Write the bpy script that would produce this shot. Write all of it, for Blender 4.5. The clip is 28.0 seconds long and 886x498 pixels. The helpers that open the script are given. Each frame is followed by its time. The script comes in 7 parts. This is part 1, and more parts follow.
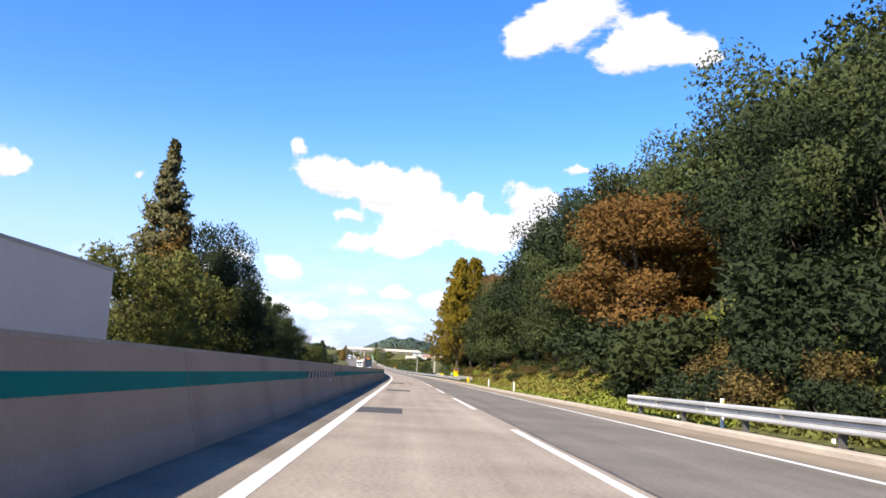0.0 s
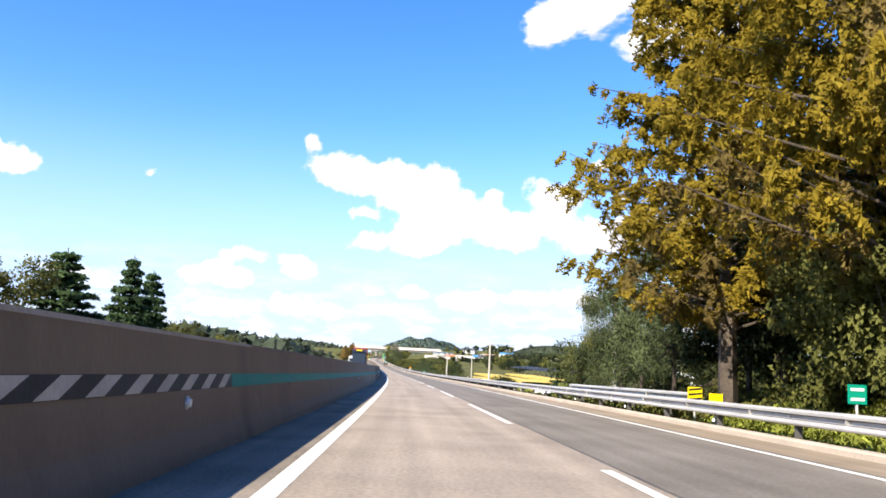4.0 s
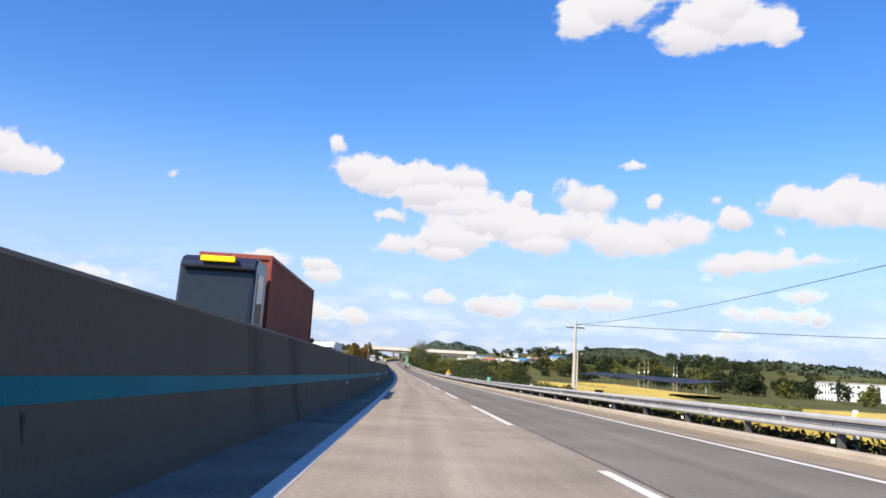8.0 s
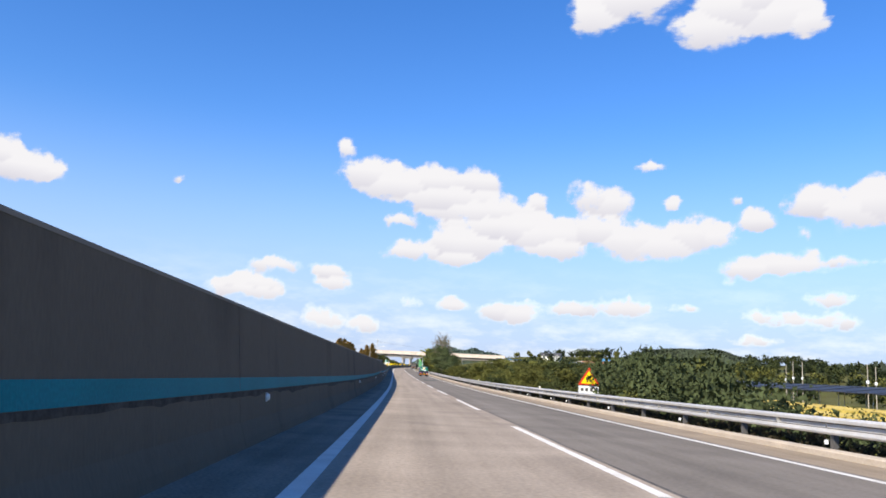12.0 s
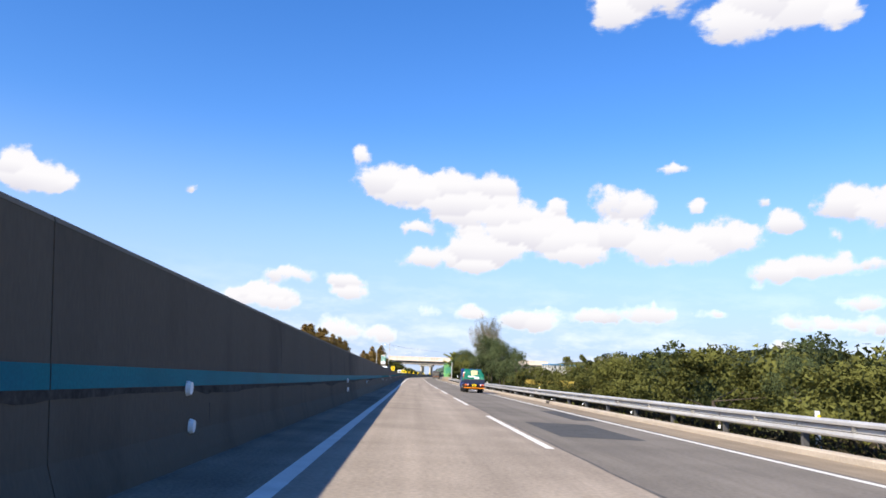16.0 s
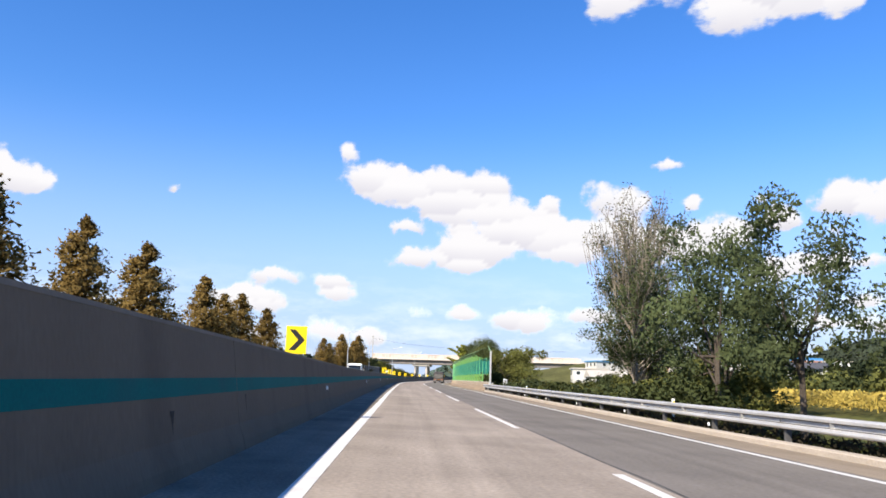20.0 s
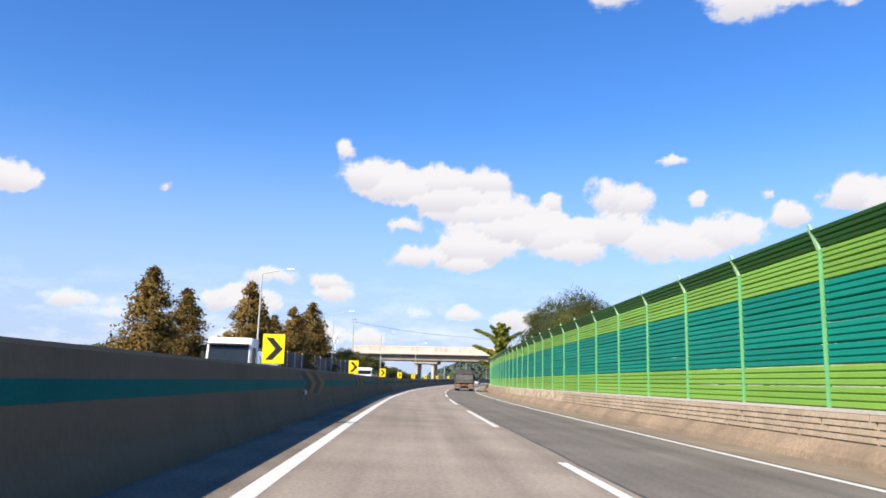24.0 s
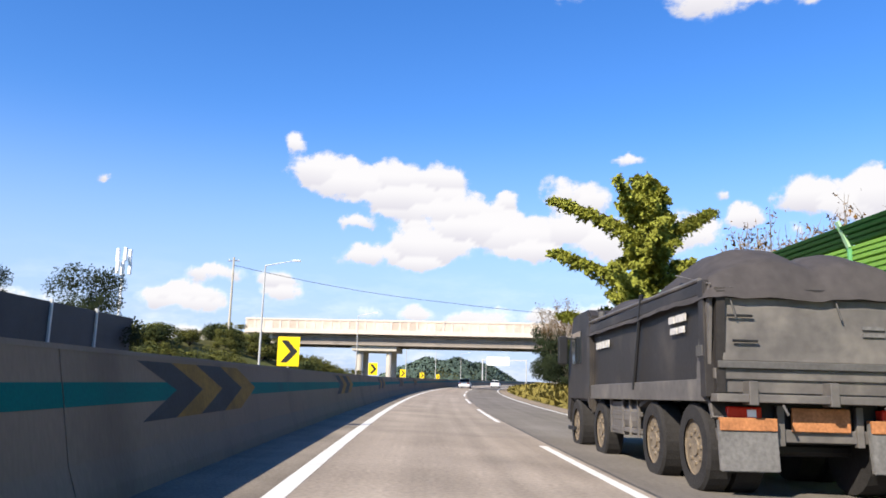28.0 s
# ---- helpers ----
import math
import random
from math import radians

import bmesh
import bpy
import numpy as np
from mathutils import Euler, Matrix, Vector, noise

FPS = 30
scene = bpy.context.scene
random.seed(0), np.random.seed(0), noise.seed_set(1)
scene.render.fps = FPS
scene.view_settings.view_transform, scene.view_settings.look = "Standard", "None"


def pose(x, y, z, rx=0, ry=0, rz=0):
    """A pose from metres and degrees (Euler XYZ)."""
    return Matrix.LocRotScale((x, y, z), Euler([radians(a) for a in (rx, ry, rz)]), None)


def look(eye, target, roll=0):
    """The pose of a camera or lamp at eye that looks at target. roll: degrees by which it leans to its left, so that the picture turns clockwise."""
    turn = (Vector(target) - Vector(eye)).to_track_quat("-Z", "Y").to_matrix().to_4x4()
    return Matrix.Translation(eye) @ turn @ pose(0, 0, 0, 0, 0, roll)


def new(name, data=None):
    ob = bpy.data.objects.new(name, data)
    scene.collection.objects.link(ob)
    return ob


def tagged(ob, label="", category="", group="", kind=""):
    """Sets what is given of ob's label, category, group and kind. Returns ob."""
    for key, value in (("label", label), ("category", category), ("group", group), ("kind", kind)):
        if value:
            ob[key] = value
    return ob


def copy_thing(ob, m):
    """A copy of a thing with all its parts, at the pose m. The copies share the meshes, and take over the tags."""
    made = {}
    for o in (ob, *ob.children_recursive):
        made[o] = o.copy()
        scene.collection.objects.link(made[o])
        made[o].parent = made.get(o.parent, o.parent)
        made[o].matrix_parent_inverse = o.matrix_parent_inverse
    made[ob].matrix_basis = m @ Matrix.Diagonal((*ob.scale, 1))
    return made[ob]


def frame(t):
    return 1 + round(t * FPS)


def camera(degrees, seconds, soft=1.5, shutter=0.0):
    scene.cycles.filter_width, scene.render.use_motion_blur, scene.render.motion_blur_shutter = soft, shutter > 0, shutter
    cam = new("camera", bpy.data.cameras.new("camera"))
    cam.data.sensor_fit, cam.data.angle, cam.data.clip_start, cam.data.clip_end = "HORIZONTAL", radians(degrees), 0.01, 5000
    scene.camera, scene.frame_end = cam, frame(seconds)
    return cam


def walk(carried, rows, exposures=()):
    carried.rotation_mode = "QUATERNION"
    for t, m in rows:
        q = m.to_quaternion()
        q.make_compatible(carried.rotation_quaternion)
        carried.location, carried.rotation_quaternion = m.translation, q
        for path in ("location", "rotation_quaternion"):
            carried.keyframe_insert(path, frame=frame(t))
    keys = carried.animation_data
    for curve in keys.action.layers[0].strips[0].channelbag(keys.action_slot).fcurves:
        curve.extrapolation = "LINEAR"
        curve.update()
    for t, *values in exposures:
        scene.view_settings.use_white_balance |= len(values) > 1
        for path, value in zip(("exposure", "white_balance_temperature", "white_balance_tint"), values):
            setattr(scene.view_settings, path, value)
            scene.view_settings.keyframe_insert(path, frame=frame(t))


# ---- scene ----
# ---- the road's line: s metres along it, u metres to the right of the inner edge line, w metres above it ----
ALONG = [0.1, 32.9, 64.4, 95.5, 127.1, 159.2, 190.4, 219.6, 247.6, 276.6, 306.6, 334.2, 359.1, 382.7, 406.1,
         429.9, 454.3, 478.9, 502.7, 525.8, 549.2, 573.5, 598.5, 623.3, 647.6, 671.9, 695.9, 719.9, 744.1]
HEAD = [0.0, 0.37, 0.67, 1.03, 1.27, 1.82, 2.29, 2.73, 3.15, 3.4, 3.55, 3.81, 4.05, 4.18, 4.35,
        4.7, 5.41, 5.74, 5.6, 5.09, 4.73, 4.63, 4.69, 4.78, 4.66, 4.25, 3.67, 2.75, 1.13]
PITCH = [8.21, 8.02, 8.24, 8.33, 8.31, 8.38, 8.39, 8.46, 8.68, 8.93, 8.9, 9.13, 9.26, 9.22, 9.33,
         9.69, 9.95, 10.12, 10.25, 10.28, 10.16, 10.36, 10.43, 10.27, 10.31, 10.42, 10.23, 10.45, 10.52]
EYE, TURN = 1.06, 2.45


def lean_at(t):
    return np.interp(t, [0, 2, 4.5, 9, 12, 17, 20, 22, 25, 28], [-3.0, -2.4, -3.1, -3.4, -2.9, -2.2, -1.8, -1.6, -1.5, -1.5])


def inset_at(t):
    return np.interp(t, [0, 1, 2, 3, 4, 7.5, 9, 12, 13.5, 14.5, 15.5, 16.5, 17, 17.5, 18, 18.7, 20, 21, 22, 24, 26, 27, 28],
                     [1.33, 1.37, 1.27, 1.11, 1.11, 1.18, 1.07, 0.93, 1.07, 1.19, 1.3, 1.18, 1.09, 0.95, 0.86, 0.75, 0.92, 1.08, 1.28, 1.38, 1.43, 1.24, 1.18])


def soft(a, n):
    k = np.hanning(2 * n + 1)
    return np.convolve(np.pad(a, n, mode="reflect", reflect_type="odd"), k / k.sum(), "valid")


GS = np.arange(-300.0, 1500.0, 1.0)
_t = np.interp(GS, ALONG, np.arange(29))
_h = np.interp(GS, ALONG, HEAD)
_h = np.where(GS > 744, 1.13 - 0.058 * (np.minimum(GS, 1020) - 744), _h)
_h = np.radians(soft(_h, 14))
GX = np.concatenate([[0], np.cumsum(-np.sin(_h))[:-1]])
GY = np.concatenate([[0], np.cumsum(np.cos(_h))[:-1]])
GX, GY = GX - np.interp(0, GS, GX), GY - np.interp(0, GS, GY)
_slope = soft(np.interp(GS, [0, 140, 250, 360, 480, 600, 650, 690, 744, 810], [-.8, -.75, -.55, -.1, .75, .95, .82, .68, .85, 1.1]), 30)
GZ = np.concatenate([[0], np.cumsum(np.tan(np.radians(_slope)))[:-1]])
GZ = GZ - np.interp(0, GS, GZ)
GA = soft(inset_at(_t), 12)
GB = np.tan(np.radians(soft(lean_at(_t) + 2.9, 20)))


def road(s, u, w=0.0):
    """World place of (s, u, w)."""
    h, x, y, z, a, b = (np.interp(s, GS, g) for g in (_h, GX, GY, GZ, GA, GB))
    d = u - a
    return np.array([x + np.cos(h) * d, y + np.sin(h) * d, z - b * np.clip(d, -4, 16) + w])


def heading(s):
    return float(np.degrees(np.interp(s, GS, _h)))


def place(s, u, w=0.0, turn=0.0):
    """Pose at (s, u, w) with y along the road."""
    x, y, z = road(s, u, w)
    return pose(x, y, z, 0, 0, heading(s) + turn)


def row(t):
    s = float(np.interp(t, np.arange(29), ALONG))
    x, y, z = road(s, float(np.interp(s, GS, GA)), EYE)
    return t, pose(x, y, z, 90 + float(np.interp(t, np.arange(29), PITCH)), float(lean_at(t)),
                   float(np.interp(t, np.arange(29), HEAD)) - TURN)



# ---- camera ----
cam = camera(58.7, 28.0, soft=1.7)
walk(cam, [row(float(t)) for t in np.arange(0, 28.01, 0.5)],
     exposures=[(0, 1.15), (1.5, 1.37), (3, 1.40), (4.5, 1.2), (6.5, 0.79), (8, 0.78), (12.5, 0.80), (14.5, 0.90), (21.5, 0.89), (25, 0.79), (26.2, 0.80), (27, 0.90), (28, 0.89)])

# ---- world, sun ----
world = bpy.data.worlds.new("world")
scene.world = world
world.use_nodes = True
wn, wl = world.node_tree.nodes, world.node_tree.links
sky = wn.new("ShaderNodeTexSky")
sky.sky_type, sky.sun_disc = "NISHITA", False
SUN_TURN, SUN_UP = 142.0, 37.0   # degrees left of the road's first heading, degrees up
sky.sun_elevation, sky.sun_rotation = radians(SUN_UP), radians(-SUN_TURN)
sky.altitude, sky.air_density, sky.dust_density, sky.ozone_density = 100, 1.0, 0.15, 3.0
tint = wn.new("ShaderNodeHueSaturation")
tint.inputs["Hue"].default_value, tint.inputs["Saturation"].default_value = 0.512, 1.31
wl.new(sky.outputs[0], tint.inputs["Color"])
wl.new(tint.outputs[0], wn["Background"].inputs[0])
wn["Background"].inputs[1].default_value = 0.126
lamp = new("sun", bpy.data.lights.new("sun", "SUN"))
lamp.data.energy, lamp.data.angle, lamp.data.color = 5.0, radians(0.6), (1.0, 0.905, 0.765)
_a, _e = radians(SUN_TURN), radians(SUN_UP)
lamp.matrix_world = look((-math.sin(_a) * math.cos(_e) * 100, math.cos(_a) * math.cos(_e) * 100, math.sin(_e) * 100), (0, 0, 0))

# ---- clouds: a far backdrop bowed round the place ----
CLOUD_MAIN = [(-8.0, 14.4, 2.3, 1.11), (-5.9, 13.7, 2.5, 1.12), (-3.2, 14.1, 1.6, 0.98), (-0.1, 14.2, 2.0, 0.96), (-2.2, 13.0, 3.6, 1.18),
              (0.3, 12.1, 3.6, 1.02), (2.3, 11.0, 4.2, 1.13), (-0.6, 9.7, 2.5, 1.27), (4.8, 10.5, 2.1, 1.28), (5.8, 9.6, 1.8, 0.85),
              (-4.6, 8.9, 1.6, 0.74), (-1.4, 8.6, 1.5, 0.7), (-5.3, 11.1, 1.2, 0.45), (-9.9, 16.0, 0.6, 0.64)]
CLOUD_RIGHT = [(8.4, 13.3, 1.4, 1.13), (10.1, 12.9, 1.3, 1.02), (8.8, 10.9, 1.5, 1.21), (11.1, 10.2, 1.8, 1.34), (13.6, 9.9, 1.9, 1.21),
               (15.9, 10.6, 1.5, 1.21), (17.2, 10.4, 1.1, 0.93), (23.3, 12.6, 1.3, 1.19), (25.8, 12.0, 1.7, 1.4), (27.3, 12.5, 1.5, 1.38),
               (29.2, 11.9, 2.0, 1.41), (18.9, 8.3, 1.7, 0.77), (22.2, 8.5, 2.2, 0.83), (25.3, 8.7, 1.8, 0.35), (17.9, 7.3, 0.7, 0.33),
               (19.9, 11.5, 1.2, 0.72), (22.7, 10.6, 0.7, 0.49), (14.2, 12.7, 0.5, 0.55), (18.6, 13.0, 0.4, 0.31), (4.5, 12.8, 0.6, 0.57),
               (21.3, 12.6, 0.3, 0.26), (12.5, 15.4, 0.9, 0.32)]
CLOUD_LOW = [(-17.1, 5.7, 1.3, 0.63), (-15.4, 5.8, 1.6, 0.75), (-14.2, 7.3, 1.6, 0.56), (-10.4, 7.1, 1.4, 0.49), (-10.1, 6.3, 1.1, 0.65),
             (2.2, 4.9, 1.4, 0.73), (3.6, 4.7, 1.5, 0.77), (7.4, 5.2, 1.6, 0.52), (10.4, 5.4, 2.2, 0.72), (-1.3, 5.1, 1.2, 0.49),
             (-4.3, 5.1, 1.0, 0.49), (-10.7, 3.6, 1.4, 0.9), (-7.6, 3.4, 0.9, 0.61), (24.0, 6.2, 1.3, 0.59), (20.3, 5.0, 1.4, 0.64),
             (23.2, 4.8, 2.6, 0.55), (15.0, 5.5, 1.3, 0.31), (19.7, 3.4, 1.6, 0.38)]
CLOUD_LEFT = [(-32.5, 12.6, 1.1, 1.05), (-30.9, 12.0, 2.0, 1.04), (-29.6, 11.9, 0.7, 0.67), (-21.7, 12.7, 0.4, 0.31), (-25.9, 5.1, 1.9, 0.59),
              (-16.3, 5.4, 2.3, 0.71), (-16.2, 3.2, 2.2, 0.69), (-24.3, 4.3, 1.7, 0.37), (-37.4, 9.3, 1.1, 0.66)]
CLOUD_TOP = [(8.4, 25.9, 1.7, 1.76), (11.1, 26.9, 2.9, 1.7), (13.3, 28.5, 3.3, 1.46), (16.9, 24.6, 2.1, 1.49), (18.3, 25.8, 2.1, 1.68), (19.6, 26.4, 1.7, 1.46), (21.4, 25.0, 2.5, 1.56), (23.2, 24.4, 1.3, 0.93)]
_az, _el = np.meshgrid(np.arange(-52, 52.1, 0.28), np.arange(-1, 36.1, 0.22))
_field, _under = np.zeros_like(_az), np.zeros_like(_az)
_w1 = np.array([noise.noise_vector(Vector((x * .8, y * .9, 3.0))) for x, y in zip(_az.ravel(), _el.ravel())])
_w2 = np.array([noise.noise_vector(Vector((x * 2.1, y * 2.4, 8.0))) for x, y in zip(_az.ravel(), _el.ravel())])
_wa = _az + (.55 * _w1[:, 0] + .28 * _w2[:, 0]).reshape(_az.shape)
_we = _el + (.34 * _w1[:, 1] + .22 * _w2[:, 1]).reshape(_az.shape)
for _x, _y, _rx, _ry in CLOUD_MAIN + CLOUD_RIGHT + CLOUD_LOW + CLOUD_LEFT + CLOUD_TOP:
    _d = ((_wa - _x) / (_rx * 1.55)) ** 2 + (np.where(_we > _y, _we - _y, (_we - _y) * 1.3) / (_ry * 1.6)) ** 2
    _p = np.maximum(0, 1 - _d) * min(1.0, 0.45 + 0.75 * _ry)
    _under = np.where(_p > _field, np.clip((_y + 0.2 * _ry - _el) / _ry, 0, 1), _under)
    _field = 1 - (1 - _field) * (1 - _p * .93)
_a, _t2 = np.radians(_az.ravel()), np.tan(np.radians(_el.ravel()))
_far = np.minimum(4000, 1210 / np.maximum(_t2, .01))   # a level cloud base overhead, a wall of sky further down
_pts = np.stack([_far * np.sin(_a), 370 + _far * np.cos(_a), _far * _t2], 1)
_nx, _ny = _az.shape[1], _az.shape[0]
_i = (np.arange(_ny - 1)[:, None] * _nx + np.arange(_nx - 1)).ravel()
_quads = np.stack([_i, _i + 1, _i + 1 + _nx, _i + _nx], 1)
cloud_mesh = bpy.data.meshes.new("clouds")
cloud_mesh.from_pydata(_pts, [], _quads)
for _name, _vals in (("cover", _field), ("under", _under), ("rise", _el)):
    cloud_mesh.attributes.new(_name, "FLOAT", "POINT").data.foreach_set("value", _vals.ravel().astype(np.float32))
cm = bpy.data.materials.new("cloud_backdrop")
cm.use_nodes = True
cm.cycles.emission_sampling = "NONE"
cn, cl = cm.node_tree.nodes, cm.node_tree.links
cn.remove(cn["Principled BSDF"])


def _node(kind, **inputs):
    x = cn.new(kind)
    for k, v in inputs.items():
        x.inputs[k.replace("_", " ")].default_value = v
    return x


def _attr(name):
    x = cn.new("ShaderNodeAttribute")
    x.attribute_name = name
    return x.outputs["Fac"]


def _math(op, a, b):
    x = cn.new("ShaderNodeMath")
    x.operation = op
    for k, v in ((0, a), (1, b)):
        if isinstance(v, (int, float)):
            x.inputs[k].default_value = v
        else:
            cl.new(v, x.inputs[k])
    return x.outputs[0]


_co = cn.new("ShaderNodeTexCoord").outputs["Object"]
_n1, _n2 = _node("ShaderNodeTexNoise", Scale=0.0055, Detail=10.0, Roughness=0.68), _node("ShaderNodeTexNoise", Scale=0.0026, Detail=4.0)
for _n in (_n1, _n2):
    cl.new(_co, _n.inputs["Vector"])
_sum = _math("ADD", _attr("cover"), _math("ADD", _math("MULTIPLY", _math("SUBTRACT", _n1.outputs[0], 0.5), 1.75), _math("MULTIPLY", _math("SUBTRACT", _n2.outputs[0], 0.5), 0.5)))
_edge = cn.new("ShaderNodeMapRange")
_edge.interpolation_type = "SMOOTHSTEP"
_edge.inputs["From Min"].default_value, _edge.inputs["From Max"].default_value = 0.24, 0.72
cl.new(_sum, _edge.inputs["Value"])
_gate = _math("MULTIPLY", _edge.outputs[0], _math("MINIMUM", _math("MULTIPLY", _attr("cover"), 5.0), 1.0))
_haze = cn.new("ShaderNodeMapRange")
for _k, _v in (("From Min", 0.0), ("From Max", 19.0), ("To Min", 0.93), ("To Max", 0.0)):
    _haze.inputs[_k].default_value = _v
_haze.interpolation_type = "SMOOTHSTEP"
cl.new(_attr("rise"), _haze.inputs["Value"])
_map = cn.new("ShaderNodeMapping")
_map.inputs["Scale"].default_value = (1, 1, 3.2)
cl.new(_co, _map.inputs[0])
_n3 = _node("ShaderNodeTexNoise", Scale=0.0042, Detail=7.0, Roughness=0.6)
cl.new(_map.outputs[0], _n3.inputs["Vector"])
_wisp = cn.new("ShaderNodeMapRange")
for _k, _v in (("From Min", 0.44), ("From Max", 0.74), ("To Min", 0.0), ("To Max", 0.85)):
    _wisp.inputs[_k].default_value = _v
cl.new(_n3.outputs[0], _wisp.inputs["Value"])
_low = cn.new("ShaderNodeMapRange")
for _k, _v in (("From Min", 3.0), ("From Max", 9.0), ("To Min", 1.0), ("To Max", 0.0)):
    _low.inputs[_k].default_value = _v
cl.new(_attr("rise"), _low.inputs["Value"])
_gate = _math("MAXIMUM", _gate, _math("MULTIPLY", _wisp.outputs[0], _low.outputs[0]))
_alpha = _math("MAXIMUM", _gate, _haze.outputs[0])
_mix = cn.new("ShaderNodeMix")
_mix.data_type = "RGBA"
_mix.inputs[6].default_value, _mix.inputs[7].default_value = (0.55, 0.54, 0.545, 1), (0.42, 0.41, 0.45, 1)
cl.new(_math("MULTIPLY", _math("ADD", _attr("under"), 0.15), _math("ADD", _n2.outputs[0], 0.25)), _mix.inputs[0])
_mix2 = cn.new("ShaderNodeMix")
_mix2.data_type = "RGBA"
_mix2.inputs[6].default_value = (0.28, 0.347, 0.525, 1)
cl.new(_gate, _mix2.inputs[0])
cl.new(_mix.outputs[2], _mix2.inputs[7])
_em, _tr, _ms = cn.new("ShaderNodeEmission"), cn.new("ShaderNodeBsdfTransparent"), cn.new("ShaderNodeMixShader")
cl.new(_mix2.outputs[2], _em.inputs[0])
cl.new(_alpha, _ms.inputs[0])
cl.new(_tr.outputs[0], _ms.inputs[1])
cl.new(_em.outputs[0], _ms.inputs[2])
cl.new(_ms.outputs[0], cn["Material Output"].inputs[0])
cloud_mesh.materials.append(cm)
clouds = new("backdrop", cloud_mesh)
tagged(clouds, "far white fair-weather clouds over a hazy horizon", "clouds", kind="structure")

# ---- materials ----
def material(name, base, rough=0.8, metal=0.0, spread=0.15, scale=3.0, fine=60.0, bump=0.15, island=0.0, each=0.0,
             streak=None, through_leaf=0.0, spots=0.0, spot_color=(0.02, 0.02, 0.02), spot_scale=0.6, uv=False, shine=0.3, track=0.0):
    """A procedural surface: base colour varied by coarse and fine noise, fine relief, optional stains."""
    m = bpy.data.materials.new(name)
    m.use_nodes = True
    n, l = m.node_tree.nodes, m.node_tree.links
    b = n["Principled BSDF"]
    b.inputs["Roughness"].default_value, b.inputs["Metallic"].default_value = rough, metal
    b.inputs["Specular IOR Level"].default_value = shine
    co = n.new("ShaderNodeTexCoord")
    at = co.outputs["UV" if uv else "Object"]
    if streak:
        mp = n.new("ShaderNodeMapping")
        mp.inputs["Scale"].default_value = streak
        l.new(at, mp.inputs[0])
        at = mp.outputs[0]
    col = n.new("ShaderNodeRGB")
    col.outputs[0].default_value = (*base, 1)
    out = col.outputs[0]

    def scaled(factor_socket, lo, hi, color, noisy=False):
        r = n.new("ShaderNodeMapRange")
        r.inputs["To Min"].default_value, r.inputs["To Max"].default_value = lo, hi
        if noisy:
            r.inputs["From Min"].default_value, r.inputs["From Max"].default_value = 0.28, 0.72
        l.new(factor_socket, r.inputs["Value"])
        x = n.new("ShaderNodeVectorMath")
        x.operation = "SCALE"
        l.new(color, x.inputs[0])
        l.new(r.outputs[0], x.inputs["Scale"])
        return x.outputs[0]

    coarse = n.new("ShaderNodeTexNoise")
    coarse.inputs["Scale"].default_value, coarse.inputs["Detail"].default_value = scale, 5
    l.new(at, coarse.inputs["Vector"])
    out = scaled(coarse.outputs[0], 1 - 1.2 * spread, 1 + 1.2 * spread, out, True)
    grain = n.new("ShaderNodeTexNoise")
    grain.inputs["Scale"].default_value, grain.inputs["Detail"].default_value = fine, 3
    l.new(at, grain.inputs["Vector"])
    out = scaled(grain.outputs[0], 1 - spread, 1 + spread, out, True)
    if track:
        mp2 = n.new("ShaderNodeMapping")
        mp2.inputs["Scale"].default_value = (0.02, 1.1, 1.0)
        l.new(co.outputs["UV"], mp2.inputs[0])
        tn = n.new("ShaderNodeTexNoise")
        tn.inputs["Scale"].default_value, tn.inputs["Detail"].default_value = 1.6, 4
        l.new(mp2.outputs[0], tn.inputs["Vector"])
        out = scaled(tn.outputs[0], 1 - 1.2 * track, 1 + 1.2 * track, out, True)
    if island:
        g = n.new("ShaderNodeNewGeometry")
        out = scaled(g.outputs["Random Per Island"], 1 - island, 1 + island, out)
    if each:
        o = n.new("ShaderNodeObjectInfo")
        out = scaled(o.outputs["Random"], 1 - each, 1 + each, out)
    if spots:
        sp = n.new("ShaderNodeTexNoise")
        sp.inputs["Scale"].default_value, sp.inputs["Detail"].default_value = spot_scale, 6
        l.new(at, sp.inputs["Vector"])
        r = n.new("ShaderNodeMapRange")
        r.inputs["From Min"].default_value, r.inputs["From Max"].default_value = 0.52, 0.72
        r.inputs["To Max"].default_value = spots
        l.new(sp.outputs[0], r.inputs["Value"])
        mx = n.new("ShaderNodeMix")
        mx.data_type = "RGBA"
        l.new(r.outputs[0], mx.inputs[0])
        l.new(out, mx.inputs[6])
        mx.inputs[7].default_value = (*spot_color, 1)
        out = mx.outputs[2]
    l.new(out, b.inputs["Base Color"])
    if bump:
        bp = n.new("ShaderNodeBump")
        bp.inputs["Strength"].default_value, bp.inputs["Distance"].default_value = bump, 0.02
        l.new(grain.outputs[0], bp.inputs["Height"])
        l.new(bp.outputs[0], b.inputs["Normal"])
    if through_leaf:
        tr = n.new("ShaderNodeBsdfTranslucent")
        l.new(out, tr.inputs[0])
        ms = n.new("ShaderNodeMixShader")
        ms.inputs[0].default_value = through_leaf
        l.new(b.outputs[0], ms.inputs[1])
        l.new(tr.outputs[0], ms.inputs[2])
        l.new(ms.outputs[0], n["Material Output"].inputs[0])
    return m


